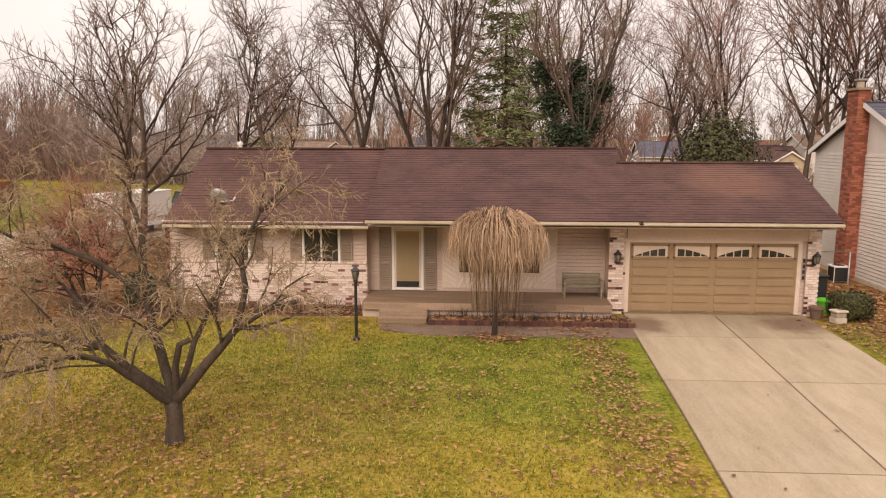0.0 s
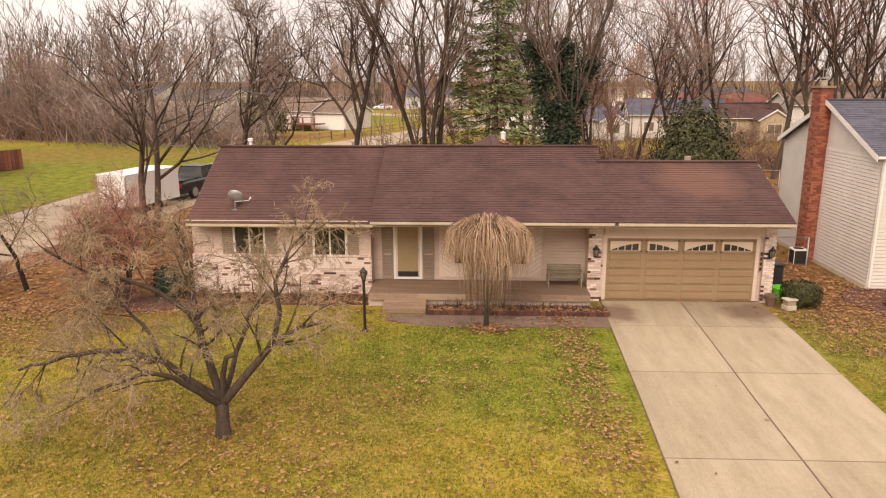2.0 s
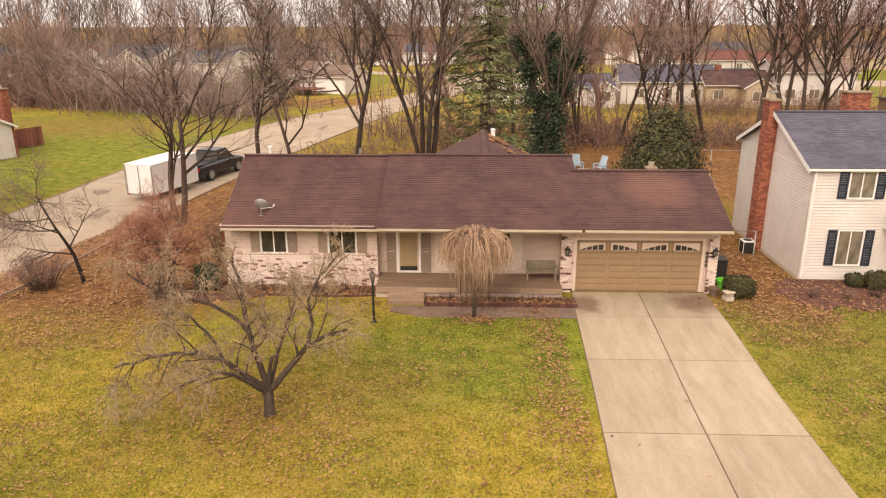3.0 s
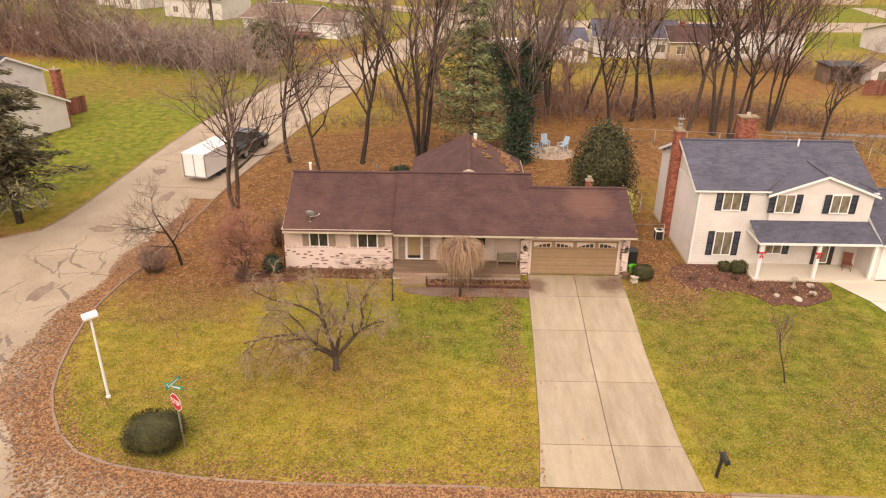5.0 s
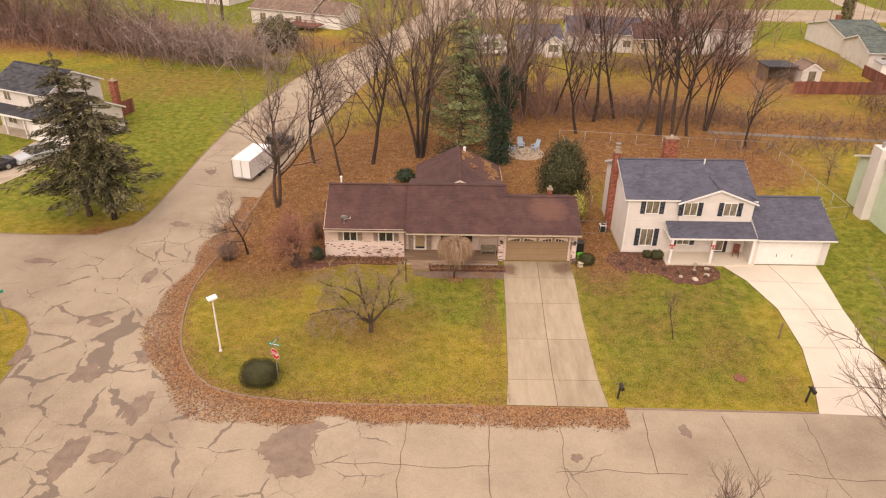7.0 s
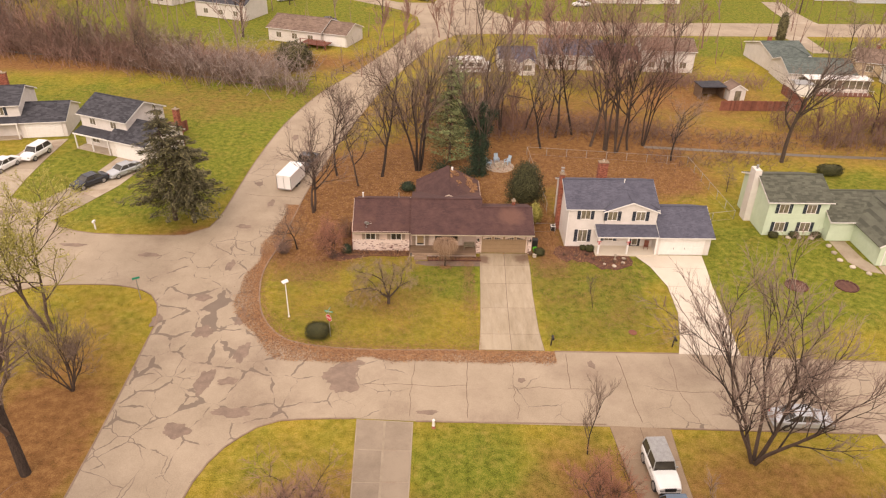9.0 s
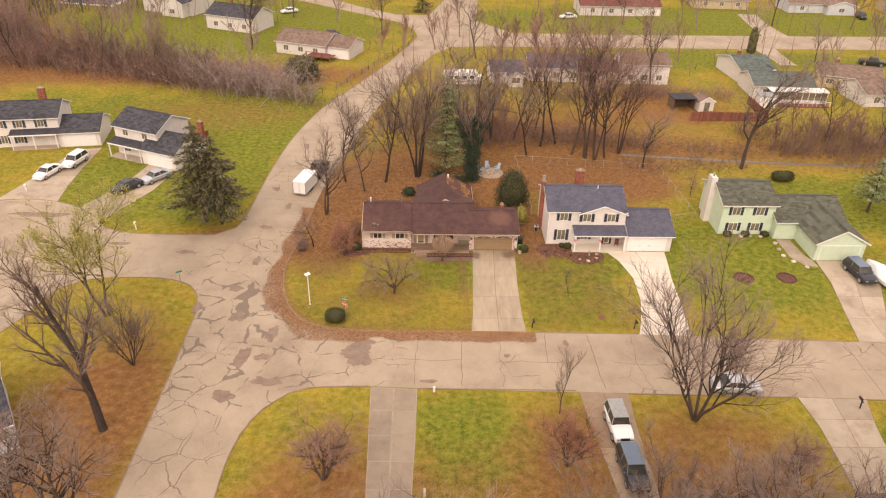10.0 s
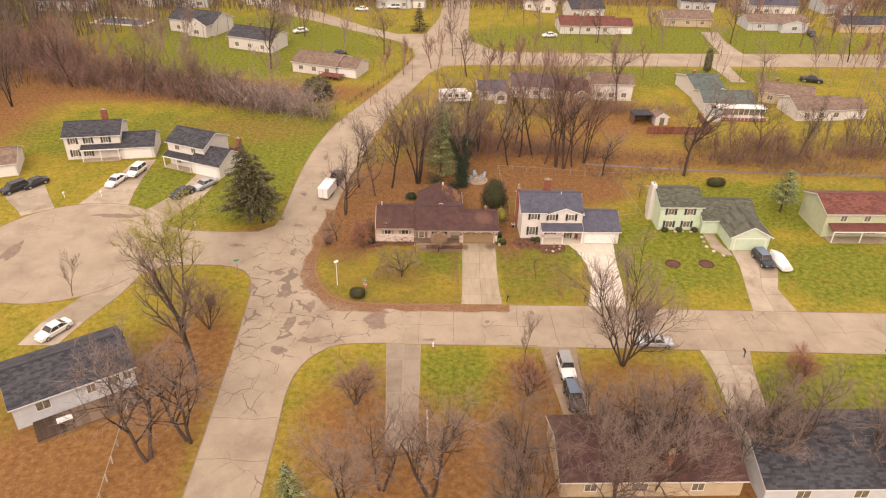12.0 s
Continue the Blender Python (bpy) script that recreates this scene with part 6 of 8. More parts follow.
conifer("dark spruce beyond the far street", 207, pose(-7, 132, 0), 9, 4, "needle", "spruce_tree", 18, 0.1, 0.05, 26, 0.4, 0.2, 0.05, 0.9)
clipped("narrow dark columnar evergreen by the far street", 208, pose(71.7, 91.4, 0), 1.0, 1.0, 3.4, 1500, "columnar_evergreen", "needle", 0.16)
clipped("rounded dark juniper behind the garage", 209, pose(5.9, 10.9, 0), 2.75, 2.5, 3.1, 22000, "juniper", "juniper", 0.075, 0.34, 0.95, 0.42)
clipped("large dark evergreen shrub by the bend in the road", 210, pose(-31.5, 67.5, 0), 4.2, 3.6, 2.6, 9000, "evergreen_shrub", "needle", 0.16, 0.3, 0.95, 0.2)
clipped("clipped dark green shrub at the street corner", 211, pose(-15.9, -15.0, 0), 1.15, 1.05, 0.62, 11000, "shrub", "hedge", 0.026, 0.03)
clipped("low clipped green shrub beside the garage", 212, pose(6.35, -0.3, 0), 0.62, 0.55, 0.42, 2600, "shrub", "hedge", 0.04)
clipped("clipped dark hedge behind the mint house", 213, pose(49.2, 21.6, 0), 1.8, 1.0, 0.8, 2000, "hedge", "hedge", 0.09)


# ---- brickwork of the ranch house ----
def brick_shapes():
    out = []
    for k in range(3):
        r = random.Random(300 + k)
        bm = boxes((0, 0.205, -0.022, 0.03, 0, 0.062))
        for v in bm.verts:
            v.co += Vector((r.uniform(-0.003, 0.003), r.uniform(-0.004, 0.002), r.uniform(-0.002, 0.002)))
        out.append(bm)
    return out


def brickwork(wall, x0, x1, z0, z1, y, rng, dark=0.15, limit=300):
    """Running bond on a mortar bed; the pieces nearest the path are objects, the rest one mesh."""
    part("mortar_bed", boxes((x0, x1, y, y + 0.1, z0, z1)), M["mortar"], wall)
    spare = {"brick_pale": bmesh.new(), "brick_dark": bmesh.new()}
    count = 0
    rows = int((z1 - z0) / 0.075)
    for r in range(rows):
        x = x0 - (0.108 if r % 2 else 0.0)
        while x < x1 - 0.02:
            a, b = max(x, x0), min(x + 0.205, x1)
            streak = 0.22 * noise.noise(Vector((x * 1.3, r * 0.35, 2.0)))
            m = "brick_dark" if rng.random() < dark + streak else "brick_pale"
            if b - a > 0.05:
                if b - a > 0.2 and count < limit and x > x1 - 3.4:
                    ob = link("brick", SHAPES[m][rng.randrange(3)], wall)
                    ob.location = (a, y - rng.uniform(0, 0.006), z0 + r * 0.075 + 0.006)
                    count += 1
                else:
                    box(spare[m], a, b, y - 0.022 - rng.uniform(0, 0.006), y + 0.02, z0 + r * 0.075 + 0.006, z0 + r * 0.075 + 0.068)
            x += 0.217
    for m, bm in spare.items():
        tagged(part("bricks", bm, M[m], wall), kind="stuff")


SHAPES = {"brick_pale": [mesh_of(b, M["brick_pale"]) for b in brick_shapes()], "brick_dark": [mesh_of(b, M["brick_dark"]) for b in brick_shapes()]}
rng = random.Random(12)
for name, x0, x1, z0, z1, y, lim in (("brick_wall", -14.15, -7.93, 0.0, 1.38, 0.345, 200), ("left_pier", -0.62, -0.13, 0.0, 2.70, -0.02, 60), ("right_pier", 5.13, 5.5, 0.0, 2.70, -0.02, 40)):
    base = link(name, None, ranch)
    brickwork(base, x0, x1, z0, z1, y, rng, 0.12, lim)
    if name == "brick_wall":
        for i in range(62):
            box_bm = boxes((x0 + i * 0.1 + 0.004, x0 + (i + 1) * 0.1 - 0.004, y - 0.05, y + 0.1, z1, z1 + 0.055))
            part("sill_brick", box_bm, M["brick_pale"], base)
side = link("side_wall", None, ranch)
part("mortar_bed", boxes((-14.24, -14.155, 0.36, 7.9, 0.0, 2.6)), M["brick_red"], side)
bm = bmesh.new()
for r in range(34):
    for j in range(35):
        a = 0.36 + j * 0.217 - (0.1 if r % 2 else 0)
        box(bm, -14.262, -14.2, max(0.36, a), a + 0.205, r * 0.075 + 0.006, r * 0.075 + 0.068)
tagged(part("bricks", bm, M["brick_red"], side), kind="stuff")


# ---- things about the ranch house ----
def lantern(name, label, x, y, z, m=None, post=0.0):
    t = thing(name, label, "lamp", pose(x, y, z))
    if post:
        part("post", lathe(bmesh.new(), [(0.09, 0), (0.09, 0.05), (0.045, 0.1), (0.04, post - 0.1), (0.06, post - 0.06), (0.06, post)], 10), M["black"], t)
    else:
        part("bracket", boxes((-0.04, 0.04, 0.0, 0.16, 0.02, 0.1), (-0.06, 0.06, 0.14, 0.17, -0.08, 0.2)), M["black"], t)
    b = post
    part("glass_body", lathe(bmesh.new(), [(0.06, b), (0.095, b + 0.2), (0.095, b + 0.21)], 6), M["glass_dim"], t)
    part("cap", lathe(bmesh.new(), [(0.12, b + 0.21), (0.13, b + 0.225), (0.05, b + 0.3), (0.02, b + 0.36)], 6), M["black"], t)
    for i in range(6):
        a = radians(60 * i)
        link("rib", tubes([[(Vector((0.064 * math.cos(a), 0.064 * math.sin(a), b)), 0.008), (Vector((0.1 * math.cos(a), 0.1 * math.sin(a), b + 0.21)), 0.008)]], 4, M["black"]), t)
    return t


lantern("lamp_post", "black iron lamp post with a lantern on the lawn edge", -7.65, -3.3, 0, post=1.62)
lantern("wall_lantern", "black lantern on the whitewashed brick pier", -0.4, -0.22, 1.62)
lantern("wall_lantern", "black lantern on the whitewashed brick pier", 5.32, -0.22, 1.62)


def bench(x, y, z):
    t = thing("bench", "weathered olive wooden slatted garden bench on the porch", "bench", pose(x, y, z) @ Matrix.Diagonal((0.95, 1, 0.86, 1)))
    for i in range(4):
        part("seat_slat", boxes((-0.6, 0.6, -0.2 + i * 0.11, -0.11 + i * 0.11, 0.42, 0.445)), M["wood_bench"], t)
    for i in range(4):
        part("back_slat", boxes((-0.6, 0.6, 0.25 + 0.02 * i, 0.272 + 0.02 * i, 0.48 + i * 0.09, 0.545 + i * 0.09)), M["wood_bench"], t)
    for s in (-0.58, 0.58):
        part("leg", boxes((s - 0.025, s + 0.025, -0.2, -0.15, 0, 0.62)), M["wood_bench"], t)
        part("leg", boxes((s - 0.025, s + 0.025, 0.24, 0.3, 0, 0.80)), M["wood_bench"], t)
        part("armrest", boxes((s - 0.03, s + 0.03, -0.22, 0.28, 0.62, 0.655)), M["wood_bench"], t)
        part("side_rail", boxes((s - 0.02, s + 0.02, -0.15, 0.24, 0.37, 0.42)), M["wood_bench"], t)


bench(-1.35, 0.2, 0.44)
dish = thing("satellite_dish", "grey satellite dish on the shingle roof", "dish", pose(-12.55, 0.35, 3.03, 0, 0, 150) @ Matrix.Diagonal((0.8, 0.8, 0.8, 1)))
part("mast", boxes((-0.02, 0.02, -0.02, 0.02, -0.1, 0.4), (-0.12, 0.12, -0.1, 0.12, -0.06, -0.02)), M["metal"], dish)
bm = bmesh.new()
lathe(bm, [(0.03, -0.06), (0.2, -0.02), (0.36, 0.07), (0.37, 0.09), (0.2, 0.0), (0.03, -0.04)], 20, pose(0.0, -0.05, 0.45, 60, 0, 25))
part("reflector", bm, M["metal"], dish, smooth=True)
link("arm", tubes([[(Vector((0, 0, 0.3)), 0.015), (Vector((-0.35, -0.45, 0.32)), 0.012), (Vector((-0.42, -0.52, 0.45)), 0.04)]], 6, M["trim"]), dish)
numbers = thing("house_number", "four small dark bars down the garage trim", "number plate")
for i in range(4):
    part("bar", boxes((5.03, 5.09, -0.016, 0.0, 1.62 - i * 0.17, 1.73 - i * 0.17)), M["black"], numbers)
pot = thing("flower_pot", "brown clay flower pot by the garage", "pot", pose(5.38, -0.32, 0))
part("pot", lathe(bmesh.new(), [(0.13, 0.0), (0.19, 0.3), (0.22, 0.31), (0.22, 0.37), (0.18, 0.37), (0.16, 0.3)], 14), surface("brown_clay", (0.10, 0.06, 0.04), (0.2, 0.12, 0.08)), pot)
urn = thing("stone_planter", "pale stone block planter beside the drive", "planter", pose(5.8, -0.75, 0, 0, 0, 12) @ Matrix.Diagonal((0.75, 0.75, 0.85, 1)))
part("block", rounded(boxes((-0.24, 0.24, -0.2, 0.2, 0, 0.2)), 0.02), M["stone"], urn)
part("block", rounded(boxes((-0.2, 0.22, -0.17, 0.19, 0.205, 0.38)), 0.02), M["stone"], urn)
part("cap", rounded(boxes((-0.26, 0.26, -0.22, 0.22, 0.385, 0.45)), 0.015), M["stone"], urn)
bin_ = thing("plastic_tub", "bright lime green plastic tub", "tub", pose(6.05, 0.55, 0))
part("tub", lathe(bmesh.new(), [(0.24, 0), (0.29, 0.34), (0.32, 0.35), (0.32, 0.39), (0.27, 0.39), (0.22, 0.06)], 16), M["lime"], bin_)
cart = thing("waste_cart", "dark wheeled waste cart beside the garage", "bin", pose(6.1, 1.5, 0))
part("body", rounded(boxes((-0.28, 0.28, -0.3, 0.3, 0.05, 0.95)), 0.04), M["black"], cart)
part("lid", rounded(boxes((-0.3, 0.3, -0.34, 0.32, 0.955, 1.02)), 0.02), M["black"], cart)
ac = thing("air_conditioner", "black outdoor air conditioner with pale top", "air conditioner", pose(8.72, 5.4, 0) @ Matrix.Diagonal((0.74, 0.74, 0.8, 1)))
part("casing", rounded(boxes((-0.35, 0.35, -0.35, 0.35, 0.05, 0.7)), 0.03), M["black"], ac)
part("top", rounded(boxes((-0.37, 0.37, -0.37, 0.37, 0.705, 0.78)), 0.02), M["trim"], ac)
part("fan_grille", lathe(bmesh.new(), [(0.28, 0.78), (0.28, 0.79), (0.05, 0.8)], 18), M["black"], ac)
for i in range(4):
    part("corner_post", boxes((-0.36 if i % 2 else 0.33, -0.33 if i % 2 else 0.36, -0.36 if i < 2 else 0.33, -0.33 if i < 2 else 0.36, 0.0, 0.705)), M["trim"], ac)

# planting beds
bed = tagged(flat([(-5.9, -0.92), (-0.15, -0.92), (-0.15, -1.7), (-5.9, -1.7)], 0.1, 0.12, M["mulch"], "planting_bed"), "dark mulched planting bed before the porch", "planting bed", kind="structure")
for i in range(26):
    part("edging_brick", rounded(boxes((-5.9 + i * 0.222, -5.69 + i * 0.222, -1.79, -1.705, -0.02, 0.17)), 0.008), M["edging"], bed)
tagged(flat([(-15.2, 0.3), (-7.95, 0.3), (-7.7, -0.7), (-9.5, -0.9), (-12, -0.75), (-13.5, -1.3), (-15.6, -1.9), (-16.6, -1.2)], 0.05, 0.1, M["mulch"], "planting_bed"), "leafy mulched bed along the brick wall", "planting bed", kind="structure")
tagged(flat([(8.4, 1.2), (8.9, 1.65), (12.55, 1.65), (12.55, -0.45), (16.3, -0.45), (16.5, -1.5), (16.2, -2.3), (15.2, -2.9), (14.3, -3.3), (13.4, -3.0), (12.7, -3.25), (12.1, -2.2), (11.4, -1.6), (10.6, -1.75), (9.9, -1.2), (9.2, -1.75), (8.5, -1.1), (8.0, 0.1)], 0.05, 0.1, M["mulch"], "planting_bed"), "dark mulched bed before the white house", "planting bed", kind="structure")
for i in range(16):
    r = random.Random(700 + i)
    shrub("low dry perennial stems in the planting bed", 710 + i, pose(-5.6 + i * 0.34, -1.3 + r.uniform(-0.2, 0.2), 0.08), 0.3, r.uniform(0.25, 0.5), 16, "twig_red", "dry_plant", "dry plants in the bed", twigs=3, r=0.008)
for i in range(18):
    r = random.Random(800 + i)
    shrub("low dry shrub against the whitewashed brick", 810 + i, pose(-14.4 + i * 0.37, -0.25 + r.uniform(-0.3, 0.15), 0.03), 0.42, r.uniform(0.3, 0.75), 18, "twig_red", "dry_plant", "dry plants by the wall", twigs=4, r=0.008)
clipped("small dark evergreen by the house corner", 820, pose(-14.75, -0.3, 0), 0.62, 0.6, 0.6, 1800, "shrub", "ivy", 0.05, 0.2, 0.95, 0.1)
bare_tree("wide low rusty-red bare ornamental maple", 830, pose(-16.5, -0.3, 0), "twig_rust", "ornamental_maple", "", height=4.1, radius=0.07, stems=4, lean=0.45, fork=0.2, spread=0.95, counts=(10, 7, 7, 6), up=0.1, shrink=0.7)
shrub("round dark red bare bush by the road", 831, pose(-21.6, -0.3, 0), 1.35, 1.7, 130, "twig_red", "shrub", "bare bushes", twigs=8)
shrub("bare brown bush beside the house", 832, pose(-15.2, 3.4, 0), 1.5, 2.6, 90, "brush", "shrub", "bare bushes", twigs=8)
shrub("dark twiggy bush under the ornamental tree", 833, pose(-16.2, -1.2, 0), 1.1, 0.9, 90, "twig_red", "shrub", "bare bushes", twigs=6)
clipped("pale mottled evergreen bush behind the garage", 834, pose(6.8, 7.2, 0), 0.9, 1.3, 1.25, 2600, "shrub", "needle_yellow", 0.09, 0.4, 1.0, 0.2)
clipped("dark shrub behind the ranch house", 835, pose(-8.5, 15.2, 0), 1.2, 0.9, 0.7, 1500, "shrub", "ivy", 0.09, 0.35, 1.0, 0.3)
for i, (x, y, rx, h, kind) in enumerate([(9.2, -0.4, 0.5, 0.5, "twig_red"), (10.4, -0.6, 0.5, 0.5, "twig_red"), (11.6, -0.3, 0.5, 0.45, "twig_red"), (12.2, -1.2, 0.45, 0.4, "twig_red"), (13.2, -1.6, 0.4, 0.45, "twig_pale"), (14.4, -1.9, 0.45, 0.5, "twig_pale"), (15.6, -1.4, 0.4, 0.4, "twig_pale"), (15.2, -2.2, 0.35, 0.3, "twig_pale")]):
    shrub("small dry grass clump in the mulched bed", 840 + i, pose(x, y, 0.04), rx, h, 40, kind, "dry_plant", "dry plants in the bed", twigs=3, r=0.008)
clipped("small round green shrub by the white porch", 850, pose(12.1, 0.6, 0), 0.5, 0.4, 0.4, 1200, "shrub", "hedge", 0.045)
clipped("small dark shrub by the white house", 851, pose(11.4, 0.9, 0), 0.35, 0.35, 0.3, 800, "shrub", "hedge", 0.045)

# ivy-clad tree behind the house
ivy_tree = bare_tree("dead tree wrapped in dark ivy with bare upper limbs", 860, pose(0.9, 21.0, 0), height=17, radius=0.28, stems=3, fork=0.3, spread=0.5, counts=(8, 6, 5, 4), up=0.55, lean=0.04, name="ivy_tree", group="")
rng = random.Random(861)
spots = []
for o in ivy_tree.children:
    if o.name.startswith("trunk"):
        for v in list(o.data.vertices)[::2]:
            if v.co.z < 9.5:
                spots.append((v.co.copy(), 0.85 if v.co.z < 4 else 0.6))
pts = []
for a, b in zip(spots, spots[1:]):
    pts.append(a)
    if (a[0] - b[0]).length < 3:
        for k in range(4):
            pts.append((a[0].lerp(b[0], (k + 1) / 5), a[1]))
v, f = leaf_cloud(rng, pts, 60, 0.12)
tagged(link("ivy", raw_mesh(v, f, M["ivy"]), ivy_tree, "dark glossy ivy leaves"), kind="stuff")
for i, (x, y) in enumerate([(-1.2, 19.6), (-4.6, 21.8)]):
    t = thing("ivy_shrub", "mound of dark ivy under the trees", "shrub", pose(x, y, 0))
    v, f = leaf_cloud(random.Random(870 + i), [(Vector((0, 0, 0.6)), 1.2), (Vector((0.8, 0.2, 0.5)), 0.9)], 500, 0.11)
    tagged(link("leaves", raw_mesh([(p[0], p[1], max(0.01, p[2])) for p in v], f, M["ivy"]), t), kind="stuff")


# ---- street furniture ----
lamp = thing("street_lamp", "white street lamp on the corner lawn", "street lamp", pose(-19.05, -12.1, 0))
part("pole", lathe(bmesh.new(), [(0.1, 0), (0.1, 0.1), (0.06, 0.12), (0.045, 3.85)], 12), M["trim"], lamp)
part("collar", lathe(bmesh.new(), [(0.05, 3.84), (0.085, 3.88), (0.085, 3.96), (0.05, 4.0)], 10), M["trim"], lamp)
head = part("head", rounded(boxes((-0.3, 0.3, -0.2, 0.2, 0.0, 0.12)), 0.03, 2), M["trim"], lamp)
head.matrix_basis = pose(0, 0, 3.98, 8, -6, 35)
part("lens", rounded(boxes((-0.24, 0.24, -0.15, 0.15, -0.045, -0.002)), 0.012), M["glass_dim"], head)

sign = thing("stop_sign", "red octagonal stop sign topped by green street name plates", "sign", pose(-14.75, -15.1, 0, 0, 0, -38))
part("post", boxes((-0.03, 0.03, -0.02, 0.02, 0, 2.75)), M["metal"], sign)
oct_ = lambda r: [(r * math.cos(radians(22.5 + 45 * i)), 2.15 + r * math.sin(radians(22.5 + 45 * i))) for i in range(8)]
bm = bmesh.new()
prism(bm, oct_(0.38), "y", -0.028, -0.022)
border = part("border", bm, M["trim"], sign)
bm = bmesh.new()
prism(bm, oct_(0.35), "y", -0.033, -0.0285)
face = part("face", bm, M["red"], sign)
# the four letters of the word, as raised strokes
LETTERS = {"S": [(0, 0, 1, 0.17), (0, 0.42, 1, 0.58), (0, 0.83, 1, 1), (0, 0.5, 0.24, 1), (0.76, 0, 1, 0.5)], "T": [(0, 0.83, 1, 1), (0.38, 0, 0.62, 1)],
           "O": [(0, 0, 1, 0.17), (0, 0.83, 1, 1), (0, 0, 0.24, 1), (0.76, 0, 1, 1)], "P": [(0, 0, 0.24, 1), (0, 0.83, 1, 1), (0, 0.4, 1, 0.57), (0.76, 0.45, 1, 1)]}
for i, ch in enumerate("STOP"):
    x0 = -0.275 + i * 0.143
    bm = boxes(*[(x0 + a * 0.12, x0 + c * 0.12, -0.037 - 0.0004 * k, -0.0335, 2.04 + b * 0.22, 2.04 + d * 0.22) for k, (a, b, c, d) in enumerate(LETTERS[ch])])
    part("letter", bm, M["trim"], face)
for k, rz in enumerate((0, 90)):
    pl = part("name_plate", boxes((-0.4, 0.4, -0.008, 0.008, 2.76 + k * 0.17, 2.92 + k * 0.17)), M["green_sign"], sign)
    pl.matrix_basis = pose(0, 0, 0, 0, 0, rz + 20)
    for s in (-1, 1):
        part("bar", boxes((-0.3, 0.3, min(s * 0.009, s * 0.011), max(s * 0.009, s * 0.011), 2.81 + k * 0.17, 2.87 + k * 0.17)), M["trim"], pl)


def mailbox(x, y, rz):
    t = thing("mailbox", "black mailbox on a leaning post by the kerb", "mailbox", pose(x, y, 0, 0, 4, rz), "mailboxes")
    part("post", rounded(boxes((-0.05, 0.05, -0.05, 0.05, -0.05, 1.15)), 0.008), M["black"], t)
    part("arm", boxes((-0.04, 0.04, -0.45, 0.25, 0.92, 1.0)), M["black"], t)
    bm = bmesh.new()
    prism(bm, [(-0.09, 1.0), (0.09, 1.0), (0.09, 1.12)] + [(0.09 * math.cos(radians(a)), 1.12 + 0.09 * math.sin(radians(a))) for a in (30, 60, 90, 120, 150)] + [(-0.09, 1.12)], "y", -0.48, 0.02)
    part("box", bm, M["black"], t)
    part("flag", boxes((0.09, 0.1, -0.2, -0.17, 1.1, 1.28)), M["red"], t)


for x, y, a in [(5.4, -16.2, 0), (16.5, -16.3, 0), (34.9, -28.6, 180), (53.5, -28.9, 180)]:
    mailbox(x, y, a)
post = thing("fence_post", "lone weathered wooden post on the lawn", "post", pose(17.5, -10, 0))
part("post", rounded(boxes((-0.05, 0.05, -0.05, 0.05, 0, 1.3)), 0.01), M["wood_deck"], post)
for i, (x, y) in enumerate([(10.4, -10.2)]):
    bare_tree("slim bare young tree on the lawn", 880 + i, pose(x, y, 0), "twig", "sapling", "saplings", height=3.6 - i, radius=0.045 - 0.015 * i, fork=0.35, spread=0.4, counts=(8, 5, 3), up=0.5)
mh = tagged(part("manhole_cover", lathe(bmesh.new(), [(0.4, -0.02), (0.4, 0.03), (0.36, 0.04)], 18), M["wood_red"], None), "rusty round manhole cover in the lawn", "manhole cover")
mh.matrix_basis = pose(13.4, -14.2, 0)
for x in (32.5, 37.8):
    ring = thing("flower_ring", "round flower bed edged with pale stones", "flower bed", pose(x, -6.1, 0))
    part("soil", lathe(bmesh.new(), [(1.0, -0.02), (0.95, 0.05), (0.3, 0.08)], 20), M["mulch"], ring)
    for i in range(18):
        a = radians(20 * i)
        st = part("stone", rounded(boxes((-0.16, 0.16, -0.1, 0.1, -0.02, 0.13)), 0.03), M["edging"], ring)
        st.matrix_basis = pose(1.08 * math.cos(a), 1.08 * math.sin(a), 0, 0, 0, 20 * i + 90)


tagged(flat([(40.5, 3.3), (42.3, 3.3), (42.4, -0.6), (42.9, -2.0), (43.0, -3.6), (41.4, -3.1), (40.4, -1.2)], 0.04, 0.12, M["concrete"], "front_walk"), "pale concrete path curving to the mint house door", "path", kind="structure")
for i, (x, y) in enumerate([(39.9, 2.2), (39.7, 0.6), (39.6, -1.0), (40.3, -2.4), (41.4, -3.7), (38.6, 3.9), (37.2, 4.0), (36.0, 4.0)]):
    bm = bmesh.new()
    bmesh.ops.create_icosphere(bm, subdivisions=2, radius=0.32)
    for v in bm.verts:
        v.co *= 1 + 0.3 * noise.noise(v.co * 4 + Vector((i * 7.0, 3, 0)))
        v.co.z *= 0.6
    ob = tagged(part("boulder", bm, M["stone"], None, smooth=True), "pale rounded boulder edging the mint house bed", "rock", "boulders by the path")
    ob.matrix_basis = pose(x, y, 0.1, 0, 0, 55 * i)
for i, x in enumerate((34.2, 36.6, 39.2)):
    clipped("low dark foundation shrub before the mint house", 870 + i, pose(x, 4.1, 0), 0.6, 0.45, 0.4, 900, "shrub", "hedge", 0.05)


